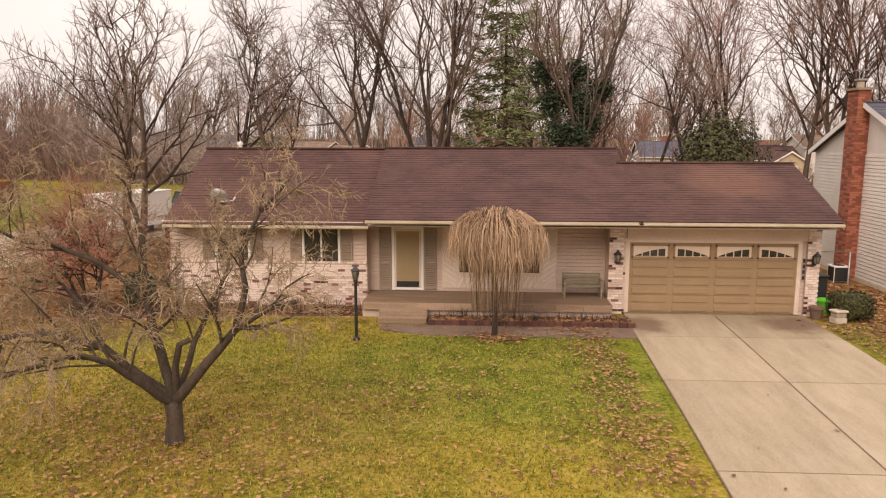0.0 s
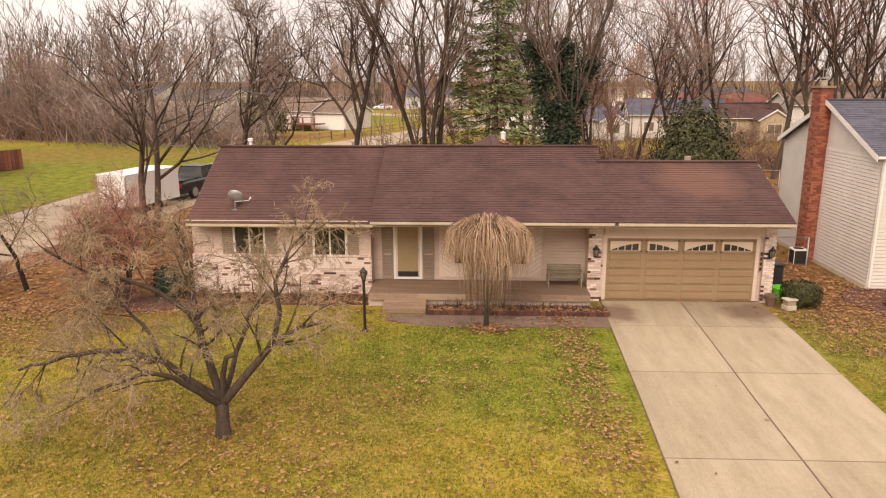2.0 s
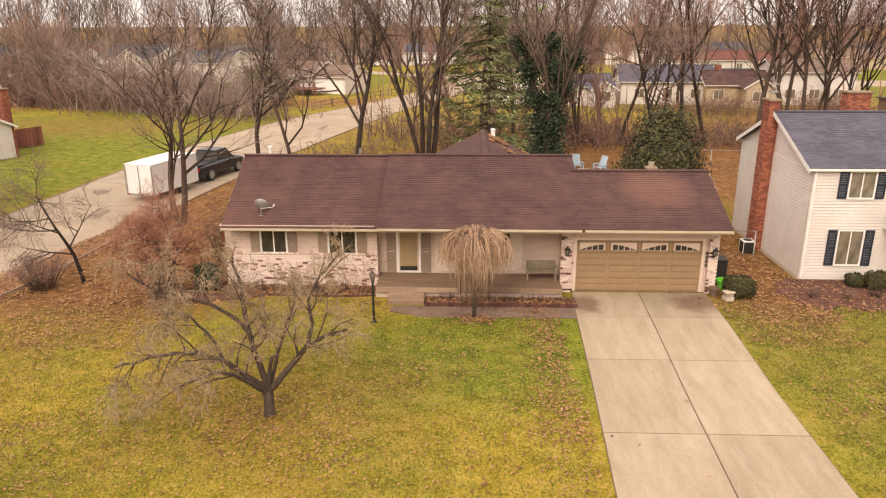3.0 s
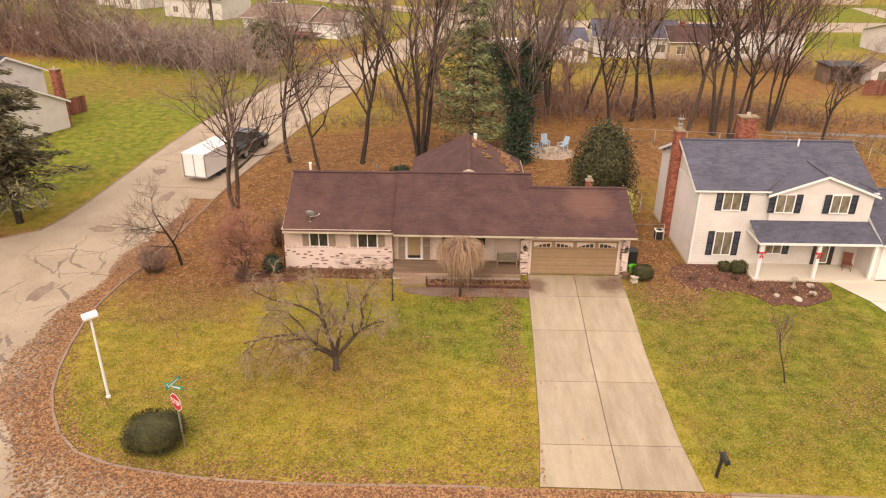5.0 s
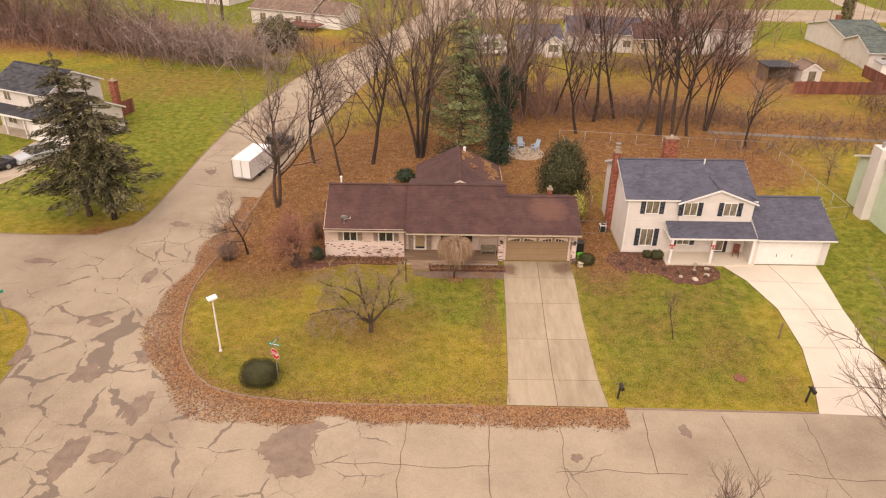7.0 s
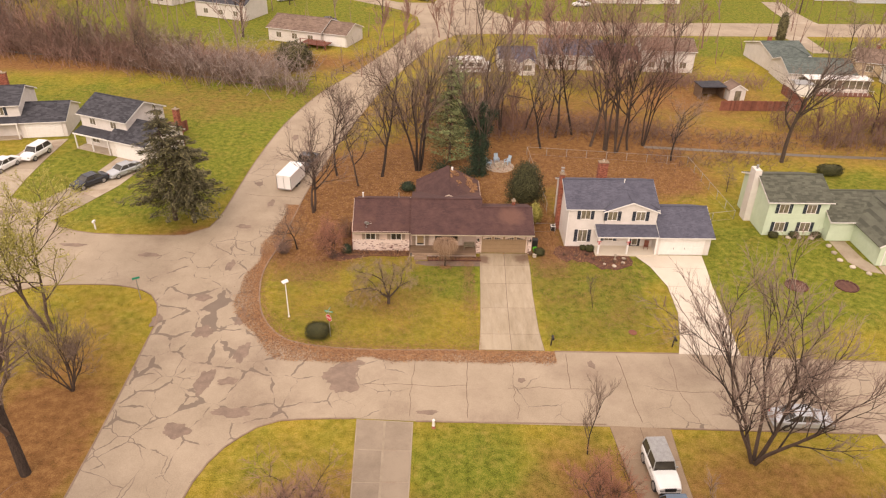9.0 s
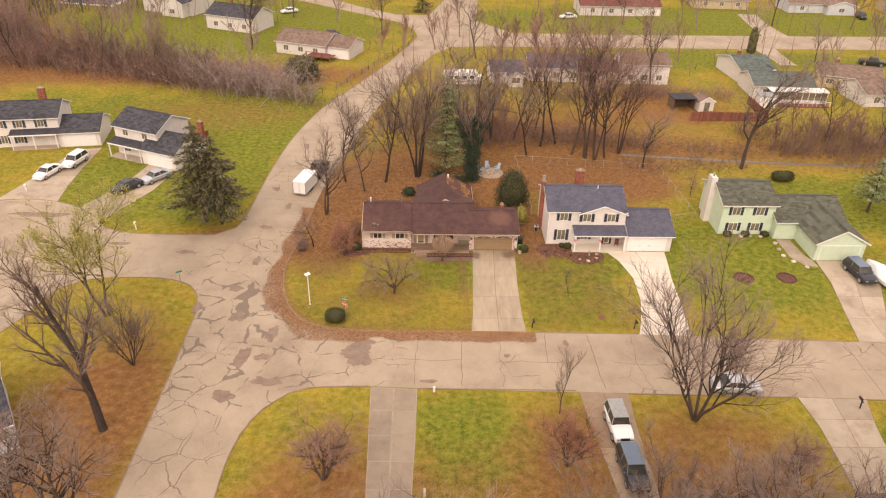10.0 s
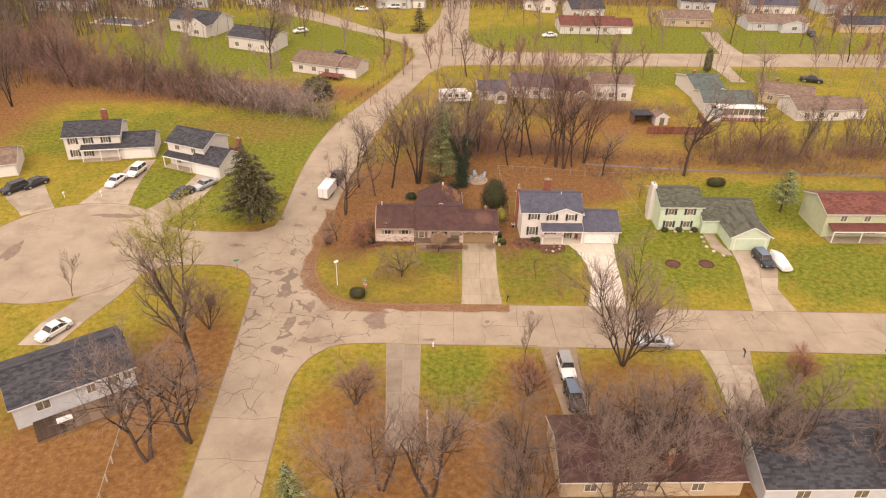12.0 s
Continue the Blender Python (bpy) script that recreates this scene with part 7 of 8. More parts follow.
# ---- fences ----
def chain_fence(name, label, pts, height=1.2, step=2.6):
    t = thing(name, label, "fence")
    for (ax, ay), (bx, by) in zip(pts, pts[1:]):
        d = Vector((bx - ax, by - ay, 0))
        k = max(1, int(d.length / step))
        for i in range(k + 1):
            p = Vector((ax, ay, 0)) + d * i / k
            link("post", tubes([[(p, 0.03), (p + Vector((0, 0, height)), 0.03)]], 6, M["metal"]), t)
        link("rail", tubes([[(Vector((ax, ay, height)), 0.02), (Vector((bx, by, height)), 0.02)]], 5, M["metal"]), t)
        link("rail", tubes([[(Vector((ax, ay, 0.1)), 0.008), (Vector((bx, by, 0.1)), 0.008)]], 4, M["metal"]), t)
    return t


chain_fence("chain_fence", "grey chain-link fence between the two houses", [(5.6, 4.8), (8.85, 4.9)])
chain_fence("chain_fence", "grey chain-link fence round the leafy back yard", [(8.6, 10), (8.2, 27.6), (30.5, 24.6), (31.2, 8.5), (25.4, 7.2)])


def rail_fence(label, pts, rails=2, h=1.0):
    t = thing("rail_fence", label, "fence")
    line = smooth_line(pts, 2.6)
    for p in line:
        part("post", boxes((p[0] - 0.07, p[0] + 0.07, p[1] - 0.07, p[1] + 0.07, 0, h + 0.1)), M["wood_deck"], t)
    for a, b in zip(line, line[1:]):
        for r in range(rails):
            z = h * (r + 1) / rails - 0.08
            link("rail", tubes([[(Vector((*a, z)), 0.05), (Vector((*b, z)), 0.05)]], 4, M["wood_deck"]), t)


rail_fence("weathered split-rail fence following the bend in the road", [(-24, 62.5), (-18.5, 76), (-11.5, 92), (-9.2, 102), (-11, 112), (-20, 121)])
rail_fence("short weathered rail fence on the grass", [(-31, 59), (-26.5, 60.2)])
wf = thing("board_fence", "tall dark red-brown board fence", "fence")
for i in range(44):
    part("board", boxes((43.0 + i * 0.32, 43.3 + i * 0.32, 47.3, 47.34, 0, 1.7 + 0.04 * (i % 3))), M["wood_red"], wf)
for i in range(24):
    part("board", boxes((57.6, 57.64, 47.5 + i * 0.4, 47.88 + i * 0.4, 0, 1.7)), M["wood_red"], wf)
shed = thing("garden_shed", "small white shed with a dark panel as its open doorway", "shed", pose(46.3, 52.3, 0, 0, 0, 8))
wall_block(shed, 0, 3, 0, 3, 0, 1.9, 2.7, "y", M["siding_white"], 0)
gable_roof(shed, 0, 3, 0, 3, 1.92, 2.8, M["roof_tan"], 0.15, 0.15, "y", 90, tile=False)
# no opening is cut: a dark panel stands in for the doorway's shaded inside
part("door", boxes((1.0, 2.1, -0.03, 0.0, 0.0, 1.75)), M["glass_dim"], shed)
lean = thing("lean_to", "open dark lean-to shed with flat roof", "shed", pose(41.5, 52.8, 0, 0, 0, 4))
part("roof", boxes((-0.2, 4.4, -0.2, 3.4, 2.2, 2.32)), M["roof_dark"], lean)
part("wall", boxes((0, 4.2, 3.0, 3.1, 0, 2.2), (0, 0.1, 0, 3.0, 0, 2.2), (4.1, 4.2, 0, 3.0, 0, 2.2)), M["wood_deck"], lean)
cont = thing("storage_shed", "white metal storage shed", "shed", pose(59.0, 55.0, 0, 0, 0, -6))
part("body", rounded(boxes((0, 3.2, 0, 2.8, 0, 2.2)), 0.04), M["trim"], cont)
part("roof", rounded(boxes((-0.1, 3.3, -0.1, 2.9, 2.205, 2.32)), 0.02), M["metal"], cont)
sun = thing("sunroom", "long white flat-roofed sunroom with rail", "sunroom", pose(62.0, 56.5, 0, 0, 0, -3))
part("roof", boxes((0, 11.5, 0.6, 3.6, 2.5, 2.65)), M["trim"], sun)
part("wall", boxes((0.2, 11.3, 1.0, 1.1, 0.2, 0.9)), M["siding_white"], sun)
part("glazing", boxes((0.2, 11.3, 1.02, 1.08, 0.9, 2.5)), M["glass_dim"], sun)
for i in range(10):
    part("post", boxes((0.2 + i * 1.22, 0.3 + i * 1.22, 0.96, 1.14, 0.2, 2.5)), M["trim"], sun)
part("deck", boxes((0, 11.5, -0.8, 3.6, 0, 0.2)), M["wood_red"], sun)
for i in range(14):
    part("baluster", boxes((0.1 + i * 0.86, 0.16 + i * 0.86, -0.75, -0.69, 0.2, 1.1)), M["trim"], sun)
part("rail", boxes((0.05, 11.45, -0.76, -0.68, 1.1, 1.17)), M["trim"], sun)

# fire pit and garden chairs behind the house
pit = thing("fire_pit", "round stone fire pit on a gravel patch", "fire pit", pose(3.9, 23.4, 0))
part("gravel", lathe(bmesh.new(), [(2.1, -0.02), (2.05, 0.03), (0.4, 0.035)], 20), M["ash"], pit)
for i in range(12):
    st = part("stone", rounded(boxes((-0.14, 0.14, -0.09, 0.09, 0, 0.3)), 0.02), M["stone"], pit)
    st.matrix_basis = pose(0.6 * math.cos(radians(30 * i)), 0.6 * math.sin(radians(30 * i)), 0.03, 0, 0, 30 * i + 90)


def garden_chair(m):
    t = thing("garden_chair", "pale blue slatted garden chair by the fire pit", "chair", m, "chairs round the fire pit")
    for i in range(5):
        p = part("back_slat", boxes((-0.28 + i * 0.115, -0.18 + i * 0.115, -0.01, 0.012, 0, 0.85)), M["chair_blue"], t)
        p.matrix_basis = pose(0, 0.22, 0.32, -22, 0, 0)
    for i in range(4):
        part("seat_slat", boxes((-0.28, 0.28, -0.3 + i * 0.13, -0.18 + i * 0.13, 0.34 - i * 0.02, 0.36 - i * 0.02)), M["chair_blue"], t)
    for s in (-0.33, 0.33):
        part("armrest", boxes((s - 0.06, s + 0.06, -0.35, 0.35, 0.55, 0.575)), M["chair_blue"], t)
        part("leg", boxes((s - 0.03, s + 0.03, -0.33, -0.25, 0, 0.55)), M["chair_blue"], t)
        part("leg", boxes((s - 0.03, s + 0.03, 0.22, 0.3, 0, 0.55)), M["chair_blue"], t)
    return t


gc = garden_chair(pose(3.6, 24.9, 0.03, 0, 0, 10))
copy_thing(gc, pose(5.1, 24.3, 0.03, 0, 0, -50))
copy_thing(gc, pose(2.5, 23.9, 0.03, 0, 0, 70))
for i, x in enumerate((12.85, 16.05)):
    bow = thing("red_bow", "red ribbon bow tied to the white porch post", "bow", pose(x, -0.28, 1.75), "red bows")
    part("knot", rounded(boxes((-0.05, 0.05, -0.06, 0.03, -0.05, 0.05)), 0.015), M["red"], bow)
    for s in (-1, 1):
        bm = bmesh.new()
        prism(bm, [(s * 0.04, 0), (s * 0.2, 0.12), (s * 0.22, -0.06)], "y", -0.05, 0.0)
        part("loop", bm, M["red"], bow)
        bm = bmesh.new()
        prism(bm, [(s * 0.01, -0.04), (s * 0.12, -0.3), (s * 0.03, -0.32)], "y", -0.04, -0.01)
        part("tail", bm, M["red"], bow)
for i, (x, y, r) in enumerate([(14.2, -2.6, 0.24), (15.3, -1.9, 0.2), (15.6, -1.0, 0.22), (13.2, -2.2, 0.17)]):
    bm = bmesh.new()
    bmesh.ops.create_icosphere(bm, subdivisions=2, radius=r)
    for v in bm.verts:
        v.co *= 1 + 0.35 * noise.noise(v.co * 4 + Vector((i * 9.0, 0, 0)))
        v.co.z *= 0.6
    ob = tagged(part("boulder", bm, M["stone"], None, smooth=True), "pale rounded boulder in the mulched bed", "rock", "boulders in the bed")
    ob.matrix_basis = pose(x, y, 0.05 + r * 0.25, 0, 0, 40 * i)
pch = thing("porch_chair", "small wooden rocking chair on the white porch", "chair", pose(18.5, 1.0, 0.15, 0, 0, -20))
part("seat", boxes((-0.25, 0.25, -0.25, 0.25, 0.38, 0.42)), M["wood_red"], pch)
part("backrest", boxes((-0.25, 0.25, 0.22, 0.26, 0.42, 1.0)), M["wood_red"], pch)
for sx in (-0.23, 0.2):
    for sy in (-0.23, 0.2):
        part("leg", boxes((sx, sx + 0.04, sy, sy + 0.04, 0, 0.38)), M["wood_red"], pch)
bird = thing("statue", "pale stone garden ornament in the mulched bed", "ornament", pose(14.6, -1.1, 0.04))
part("statue_body", lathe(bmesh.new(), [(0.16, 0), (0.14, 0.05), (0.06, 0.12), (0.07, 0.4), (0.2, 0.48), (0.18, 0.55)], 12), M["stone"], bird)
hyd = thing("hydrant_marker", "short white marker post with an orange foot", "marker post", pose(-5.3, -26.6, 0))
part("post", lathe(bmesh.new(), [(0.13, 0.25), (0.11, 0.3), (0.1, 0.75), (0.13, 0.8), (0.05, 0.92)], 10), M["trim"], hyd)
part("foot", lathe(bmesh.new(), [(0.16, 0), (0.16, 0.06), (0.13, 0.08), (0.13, 0.25)], 10), M["brick_red"], hyd)
st2 = thing("street_sign", "thin metal post with a small green plate", "sign", pose(-34.0, -9.4, 0, 0, 0, 30))
part("post", boxes((-0.04, 0.04, -0.03, 0.03, 0, 2.4)), M["metal"], st2)
part("plate", boxes((-0.35, 0.35, -0.012, 0.012, 2.4, 2.62)), M["green_sign"], st2)
for x, y in [(-44.0, 4.6), (-69.5, 15.0), (-63.2, 15.4)]:
    mk = thing("lawn_post", "small white mailbox on a white post", "mailbox", pose(x, y, 0), "white mailboxes")
    part("post", boxes((-0.06, 0.06, -0.06, 0.06, 0, 0.9)), M["trim"], mk)
    part("box", rounded(boxes((-0.12, 0.12, -0.28, 0.2, 0.9, 1.15)), 0.03), M["trim"], mk)


# ---- vehicles ----
def wheel(parent, x, y, r, w):
    m = pose(x, y, r, 90, 0, 0)
    t = part("wheel", lathe(bmesh.new(), [(r * 0.75, -w / 2), (r * 0.95, -w / 2), (r, -w / 3), (r, w / 3), (r * 0.95, w / 2), (r * 0.75, w / 2)], 16, m), M["tyre"], parent)
    part("rim", lathe(bmesh.new(), [(r * 0.66, -w / 2 - 0.012), (r * 0.72, -w / 2 + 0.01), (r * 0.72, w / 2 - 0.01), (r * 0.66, w / 2 + 0.012)], 12, m), M["rim"], t)
    return t


def loft(bm, sections):
    """Closed rings of the same number of points, joined and capped."""
    loops = [[bm.verts.new(p) for p in s] for s in sections]
    n = len(loops[0])
    for a, b in zip(loops, loops[1:]):
        for i in range(n):
            bm.faces.new([a[i], a[(i + 1) % n], b[(i + 1) % n], b[i]])
    bm.faces.new(loops[0])
    bm.faces.new(list(reversed(loops[-1])))
    bmesh.ops.recalc_face_normals(bm, faces=bm.faces)
    return bm


# stations along the length as fractions: (place, height of the shoulder, half width)
STYLES = {"sedan": dict(L=4.7, W=1.82, H=1.45, belt=0.95, hood=0.88, trunk=0.98, cab=(0.26, 0.40, 0.68, 0.86), r=0.33),
          "suv": dict(L=4.7, W=1.9, H=1.75, belt=1.08, hood=1.05, trunk=1.1, cab=(0.26, 0.38, 0.90, 0.98), r=0.37),
          "jeep": dict(L=4.3, W=1.85, H=1.85, belt=1.15, hood=1.12, trunk=1.15, cab=(0.36, 0.42, 0.96, 0.985), r=0.42),
          "pickup": dict(L=5.7, W=2.0, H=1.9, belt=1.2, hood=1.15, trunk=1.2, cab=(0.28, 0.38, 0.60, 0.64), r=0.42)}


def vehicle(label, paint, m, style, category="car", top=None):
    """A car: lofted body with wheel arches darkened by real wheels, glazed cabin, roof, lamps and bumpers. The front faces -x."""
    q = STYLES[style]
    L, W, H, r = q["L"], q["W"] / 2, q["H"], q["r"]
    t = thing(style if style in ("pickup", "suv", "jeep") else "car", label, category, m, "parked vehicles")
    low = 0.28 if style in ("sedan",) else 0.4
    rows = []
    for f, zt, w in ((0.0, q["hood"] * 0.62, 0.80), (0.02, q["hood"] * 0.85, 0.90), (0.12, q["hood"] * 0.97, 0.97), (0.27, q["belt"], 1.0), (0.7, q["belt"], 1.0), (0.9, q["trunk"], 0.97), (0.98, q["trunk"] * 0.95, 0.92), (1.0, q["trunk"] * 0.7, 0.86)):
        x, w = -L / 2 + L * f, W * w
        rows.append([(x, -w * 0.92, low), (x, -w, low + 0.14), (x, -w, zt - 0.14), (x, -w * 0.90, zt - 0.02), (x, -w * 0.5, zt + 0.02), (x, w * 0.5, zt + 0.02), (x, w * 0.90, zt - 0.02), (x, w, zt - 0.14), (x, w, low + 0.14), (x, w * 0.92, low)])
    body = part("body", loft(bmesh.new(), rows), paint, t)
    c0, c1, c2, c3 = (-L / 2 + L * c for c in q["cab"])
    b, w1, w2 = q["belt"] - 0.02, W * 0.9, W * 0.74
    cab = bmesh.new()
    loft(cab, [[(c0, -w1, b), (c0, w1, b), (c3, w1, b), (c3, -w1, b)], [(c1, -w2, H - 0.06), (c1, w2, H - 0.06), (c2, w2, H - 0.06), (c2, -w2, H - 0.06)]])
    part("glazing", cab, M["glass"], t)
    rm = M[top] if top else paint
    part("roof", rounded(boxes((c1 - 0.04, c2 + 0.04, -w2 - 0.02, w2 + 0.02, H - 0.06, H)), 0.025, 2), rm, t)
    for s in (-1, 1):
        for xa, xb in ((c0, c1), (c3, c2), ((c0 + c3) / 2 + 0.05, (c1 + c2) / 2 + 0.05)):
            link("pillar", tubes([[(Vector((xa, s * (w1 + 0.004), b)), 0.04), (Vector((xb, s * (w2 + 0.01), H - 0.05)), 0.035)]], 4, rm), t)
        for f in (0.19, 0.8):
            wheel(t, -L / 2 + L * f, s * (W - 0.1), r, 0.22)
        part("headlight", rounded(boxes((-L / 2 + 0.01, -L / 2 + 0.14, s * W * 0.62 - 0.16, s * W * 0.62 + 0.16, q["hood"] * 0.62, q["hood"] * 0.78)), 0.02), M["metal"], t)
        part("tail_light", rounded(boxes((L / 2 - 0.1, L / 2 + 0.004, s * W * 0.72 - 0.1, s * W * 0.72 + 0.1, q["trunk"] * 0.66, q["trunk"] * 0.85)), 0.02), M["lamp_red"], t)
        part("mirror", rounded(boxes((c0 + 0.2, c0 + 0.3, s * (W + 0.06) - 0.08, s * (W + 0.06) + 0.08, b, b + 0.13)), 0.02), rm, t)
    part("bumper", rounded(boxes((-L / 2 - 0.05, -L / 2 + 0.12, -W * 0.8, W * 0.8, low, low + 0.2)), 0.03), M["black"] if style in ("jeep", "pickup") else paint, t)
    part("bumper", rounded(boxes((L / 2 - 0.1, L / 2 + 0.05, -W * 0.8, W * 0.8, low, low + 0.2)), 0.03), M["black"] if style in ("jeep", "pickup") else paint, t)
    if style == "pickup":
        part("bed", boxes((L * 0.16, L / 2 - 0.08, -W * 0.82, W * 0.82, q["trunk"] + 0.022, q["trunk"] + 0.03)), M["black"], t)
    if style == "jeep":
        part("spare_wheel", lathe(bmesh.new(), [(0.2, -0.12), (0.38, -0.1), (0.38, 0.1), (0.2, 0.12)], 14, pose(L / 2 + 0.16, 0, 1.0, 0, 90, 0)), M["tyre"], t)
        part("grille", boxes((-L / 2 - 0.012, -L / 2 + 0.05, -0.4, 0.4, 0.72, 1.0)), M["black"], t)
    return t


for label, paint, x, y, rz, style, top in [
        ("white sedan parked on the turning-circle driveway", "white_paint", -62.6, 20.9, 75, "sedan", None), ("white crossover parked by the garage", "white_paint", -60.2, 25.0, 78, "suv", None),
        ("dark grey sedan parked on a driveway", "dark_paint", -49.3, 16.2, 55, "sedan", None), ("silver sedan parked on a driveway", "silver_paint", -46.2, 19.7, 55, "sedan", None),
        ("black car parked beside a tan house", "dark_paint", -79.2, 17.4, 55, "suv", None), ("dark red-black car parked beside a tan house", "dark_paint", -76.6, 19.7, 55, "sedan", None),
        ("dark slate sport utility car parked by the mint garage", "dark_paint", 46.9, -5.6, 95, "suv", "blue_paint"), ("silver-white sedan parked at the kerb", "silver_paint", 23.9, -26.0, 178, "sedan", None),
        ("white off-road car with grey hard top parked on a drive", "white_paint", 11.2, -31.3, 92, "jeep", "metal"), ("dark car parked nose to tail on a drive", "dark_paint", 11.2, -36.4, 92, "suv", "blue_paint"),
        ("dark pickup parked at the roadside in front of a trailer", "dark_paint", -22.5, 22.5, -103, "pickup", None), ("dark pickup parked before a far house", "dark_paint", 98, 85, 160, "pickup", None),
        ("white car parked by a far driveway", "white_paint", 34, 127, 10, "sedan", None), ("dark car on the far street", "dark_paint", 128, 94, 20, "sedan", None), ("silver car on the far street", "silver_paint", 134, 92, 20, "suv", None),
        ("dark car beside a far ranch house", "dark_paint", 121, 133, 80, "suv", None), ("white car on the far street", "white_paint", -44, 128, 30, "sedan", None), ("dark car beside the tan-roofed house", "dark_paint", -30, 104, 10, "sedan", None),
        ("white car on the far drive", "white_paint", -16, 162, 0, "suv", None), ("white car on the far drive", "white_paint", -27, 158, 0, "sedan", None), ("white car beside the grey house", "white_paint", -54.8, -23.5, 60, "sedan", None)]:
    vehicle(label, M[paint], pose(x, y, 0.035, 0, 0, rz), style, top=top)

tr = thing("box_trailer", "white enclosed box trailer parked at the roadside", "trailer", pose(-23.6, 16.9, 0.03, 0, 0, -14) @ Matrix.Diagonal((0.92, 0.9, 0.9, 1)))
part("body", rounded(boxes((-1.05, 1.05, -2.6, 2.4, 0.45, 2.45)), 0.06, 2), M["white_paint"], tr)
part("roof", rounded(boxes((-1.07, 1.07, -2.62, 2.42, 2.455, 2.52)), 0.02), M["white_paint"], tr)
part("rear_frame", boxes((-1.06, 1.06, -2.66, -2.61, 0.4, 0.52), (-1.06, -0.98, -2.66, -2.61, 0.52, 2.4), (0.98, 1.06, -2.66, -2.61, 0.52, 2.4), (-0.02, 0.02, -2.65, -2.61, 0.52, 2.4)), M["metal"], tr)
for s in (-0.9, 0.9):
    part("tail_light", boxes((s - 0.06, s + 0.06, -2.68, -2.662, 0.42, 0.5)), M["lamp_red"], tr)
    for y in (-0.5, 0.35):
        w_ = part("wheel", lathe(bmesh.new(), [(0.2, -0.1), (0.33, -0.09), (0.33, 0.09), (0.2, 0.1)], 14, pose(s * 1.02, y, 0.33, 0, 90, 0)), M["tyre"], tr)
part("drawbar", boxes((-0.06, 0.06, 2.4, 3.6, 0.45, 0.55)), M["black"], tr)

rv = thing("motor_home", "white motor home parked on a lawn", "motor home", pose(1.4, 66.4, 0.0, 0, 0, 6))
part("body", rounded(boxes((-3.7, 3.0, -1.2, 1.2, 0.5, 3.0)), 0.15, 2), M["white_paint"], rv)
part("cab", rounded(boxes((3.01, 4.2, -1.1, 1.1, 0.5, 2.0)), 0.15, 2), M["white_paint"], rv)
part("stripe", boxes((-3.55, 2.9, -1.212, -1.201, 1.1, 1.3)), M["wood_red"], rv)
for x in (-2.6, -1.2, 0.4, 1.9):
    part("window", boxes((x - 0.45, x + 0.45, -1.215, -1.201, 1.7, 2.3)), M["glass"], rv)
part("roof_unit", rounded(boxes((-0.6, 0.4, -0.5, 0.5, 3.005, 3.3)), 0.06), M["trim"], rv)
for x in (-2.4, 2.9):
    for s in (-1.0, 1.0):
        wheel(rv, x, s, 0.4, 0.25)
boat = thing("covered_boat", "boat under a white cover on the driveway", "boat", pose(49.3, -6.0, 0.03, 0, 0, 5))
bm = bmesh.new()
rows = []
for f, w, h in ((-2.6, 0.85, 1.1), (-1.0, 1.0, 1.35), (0.6, 0.95, 1.55), (1.8, 0.7, 1.3), (2.8, 0.12, 0.95)):
    rows.append([(-w, f, 0.35), (-w * 1.05, f, 0.75), (-w * 0.6, f, h), (0, f, h + 0.12), (w * 0.6, f, h), (w * 1.05, f, 0.75), (w, f, 0.35), (0, f, 0.2)])
part("cover", loft(bm, rows), M["white_paint"], boat)
part("trailer_frame", boxes((-0.7, 0.7, -2.4, 2.4, 0.12, 0.2), (-0.05, 0.05, 2.4, 3.6, 0.12, 0.2), (-0.7, -0.5, -0.3, 0.3, 0.0, 0.36), (0.5, 0.7, -0.3, 0.3, 0.0, 0.36)), M["black"], boat)


# ---- woods, brush and litter ----
def wood_clump(seed, n, wx, wy, hmin, hmax, counts, twig, scrub=420, least=0.045):
    """Bare trees standing together, one mesh."""
    rng = random.Random(seed)
    paths = []
    for _ in range(n):
        off = Vector((rng.uniform(-wx, wx), rng.uniform(-wy, wy), 0))
        g = grow(rng, height=rng.uniform(hmin, hmax), radius=rng.uniform(0.12, 0.24), fork=0.25, spread=0.5, counts=counts, up=0.5)
        for k, grp in enumerate(g):
            for p in grp:
                paths.append([(q + off, max(r, least)) for q, r in p])
    for _ in range(scrub):
        b = Vector((rng.uniform(-wx, wx), rng.uniform(-wy, wy), -0.05))
        h = rng.uniform(2.5, 10)
        paths.append([(b, least * 2.6), (b + Vector((rng.gauss(0, 0.9), rng.gauss(0, 0.9), h)), 0.04)])
    return tubes(paths, 3, M[twig])


def brush_strip(seed, n, wx, wy, hmin, hmax, twig, r=0.034):
    """A thicket of thin stems and side twigs, one mesh."""
    rng = random.Random(seed)
    paths = []
    for _ in range(n):
        b = Vector((rng.uniform(-wx, wx), rng.gauss(0, wy * 0.5), -0.05))
        h = rng.uniform(hmin, hmax)
        tip = b + Vector((rng.gauss(0, 0.42) * h, rng.gauss(0, 0.42) * h, h * rng.uniform(0.45, 1.05)))
        mid = b.lerp(tip, 0.5) + Vector((rng.gauss(0, 0.05) * h, rng.gauss(0, 0.05) * h, 0.08 * h))
        paths.append([(b, r), (mid, r * 0.7), (tip, r * 0.35)])
        for _ in range(9):
            f = rng.uniform(0.25, 1)
            p = b.lerp(mid, 2 * f) if f < 0.5 else mid.lerp(tip, 2 * f - 1)
            d = Vector((rng.gauss(0, 1), rng.gauss(0, 1), rng.uniform(0.1, 1.3))).normalized() * h * rng.uniform(0.12, 0.32)
            paths.append([(p, r * 0.55), (p + d, r * 0.3)])
    return tubes(paths, 3, M[twig])


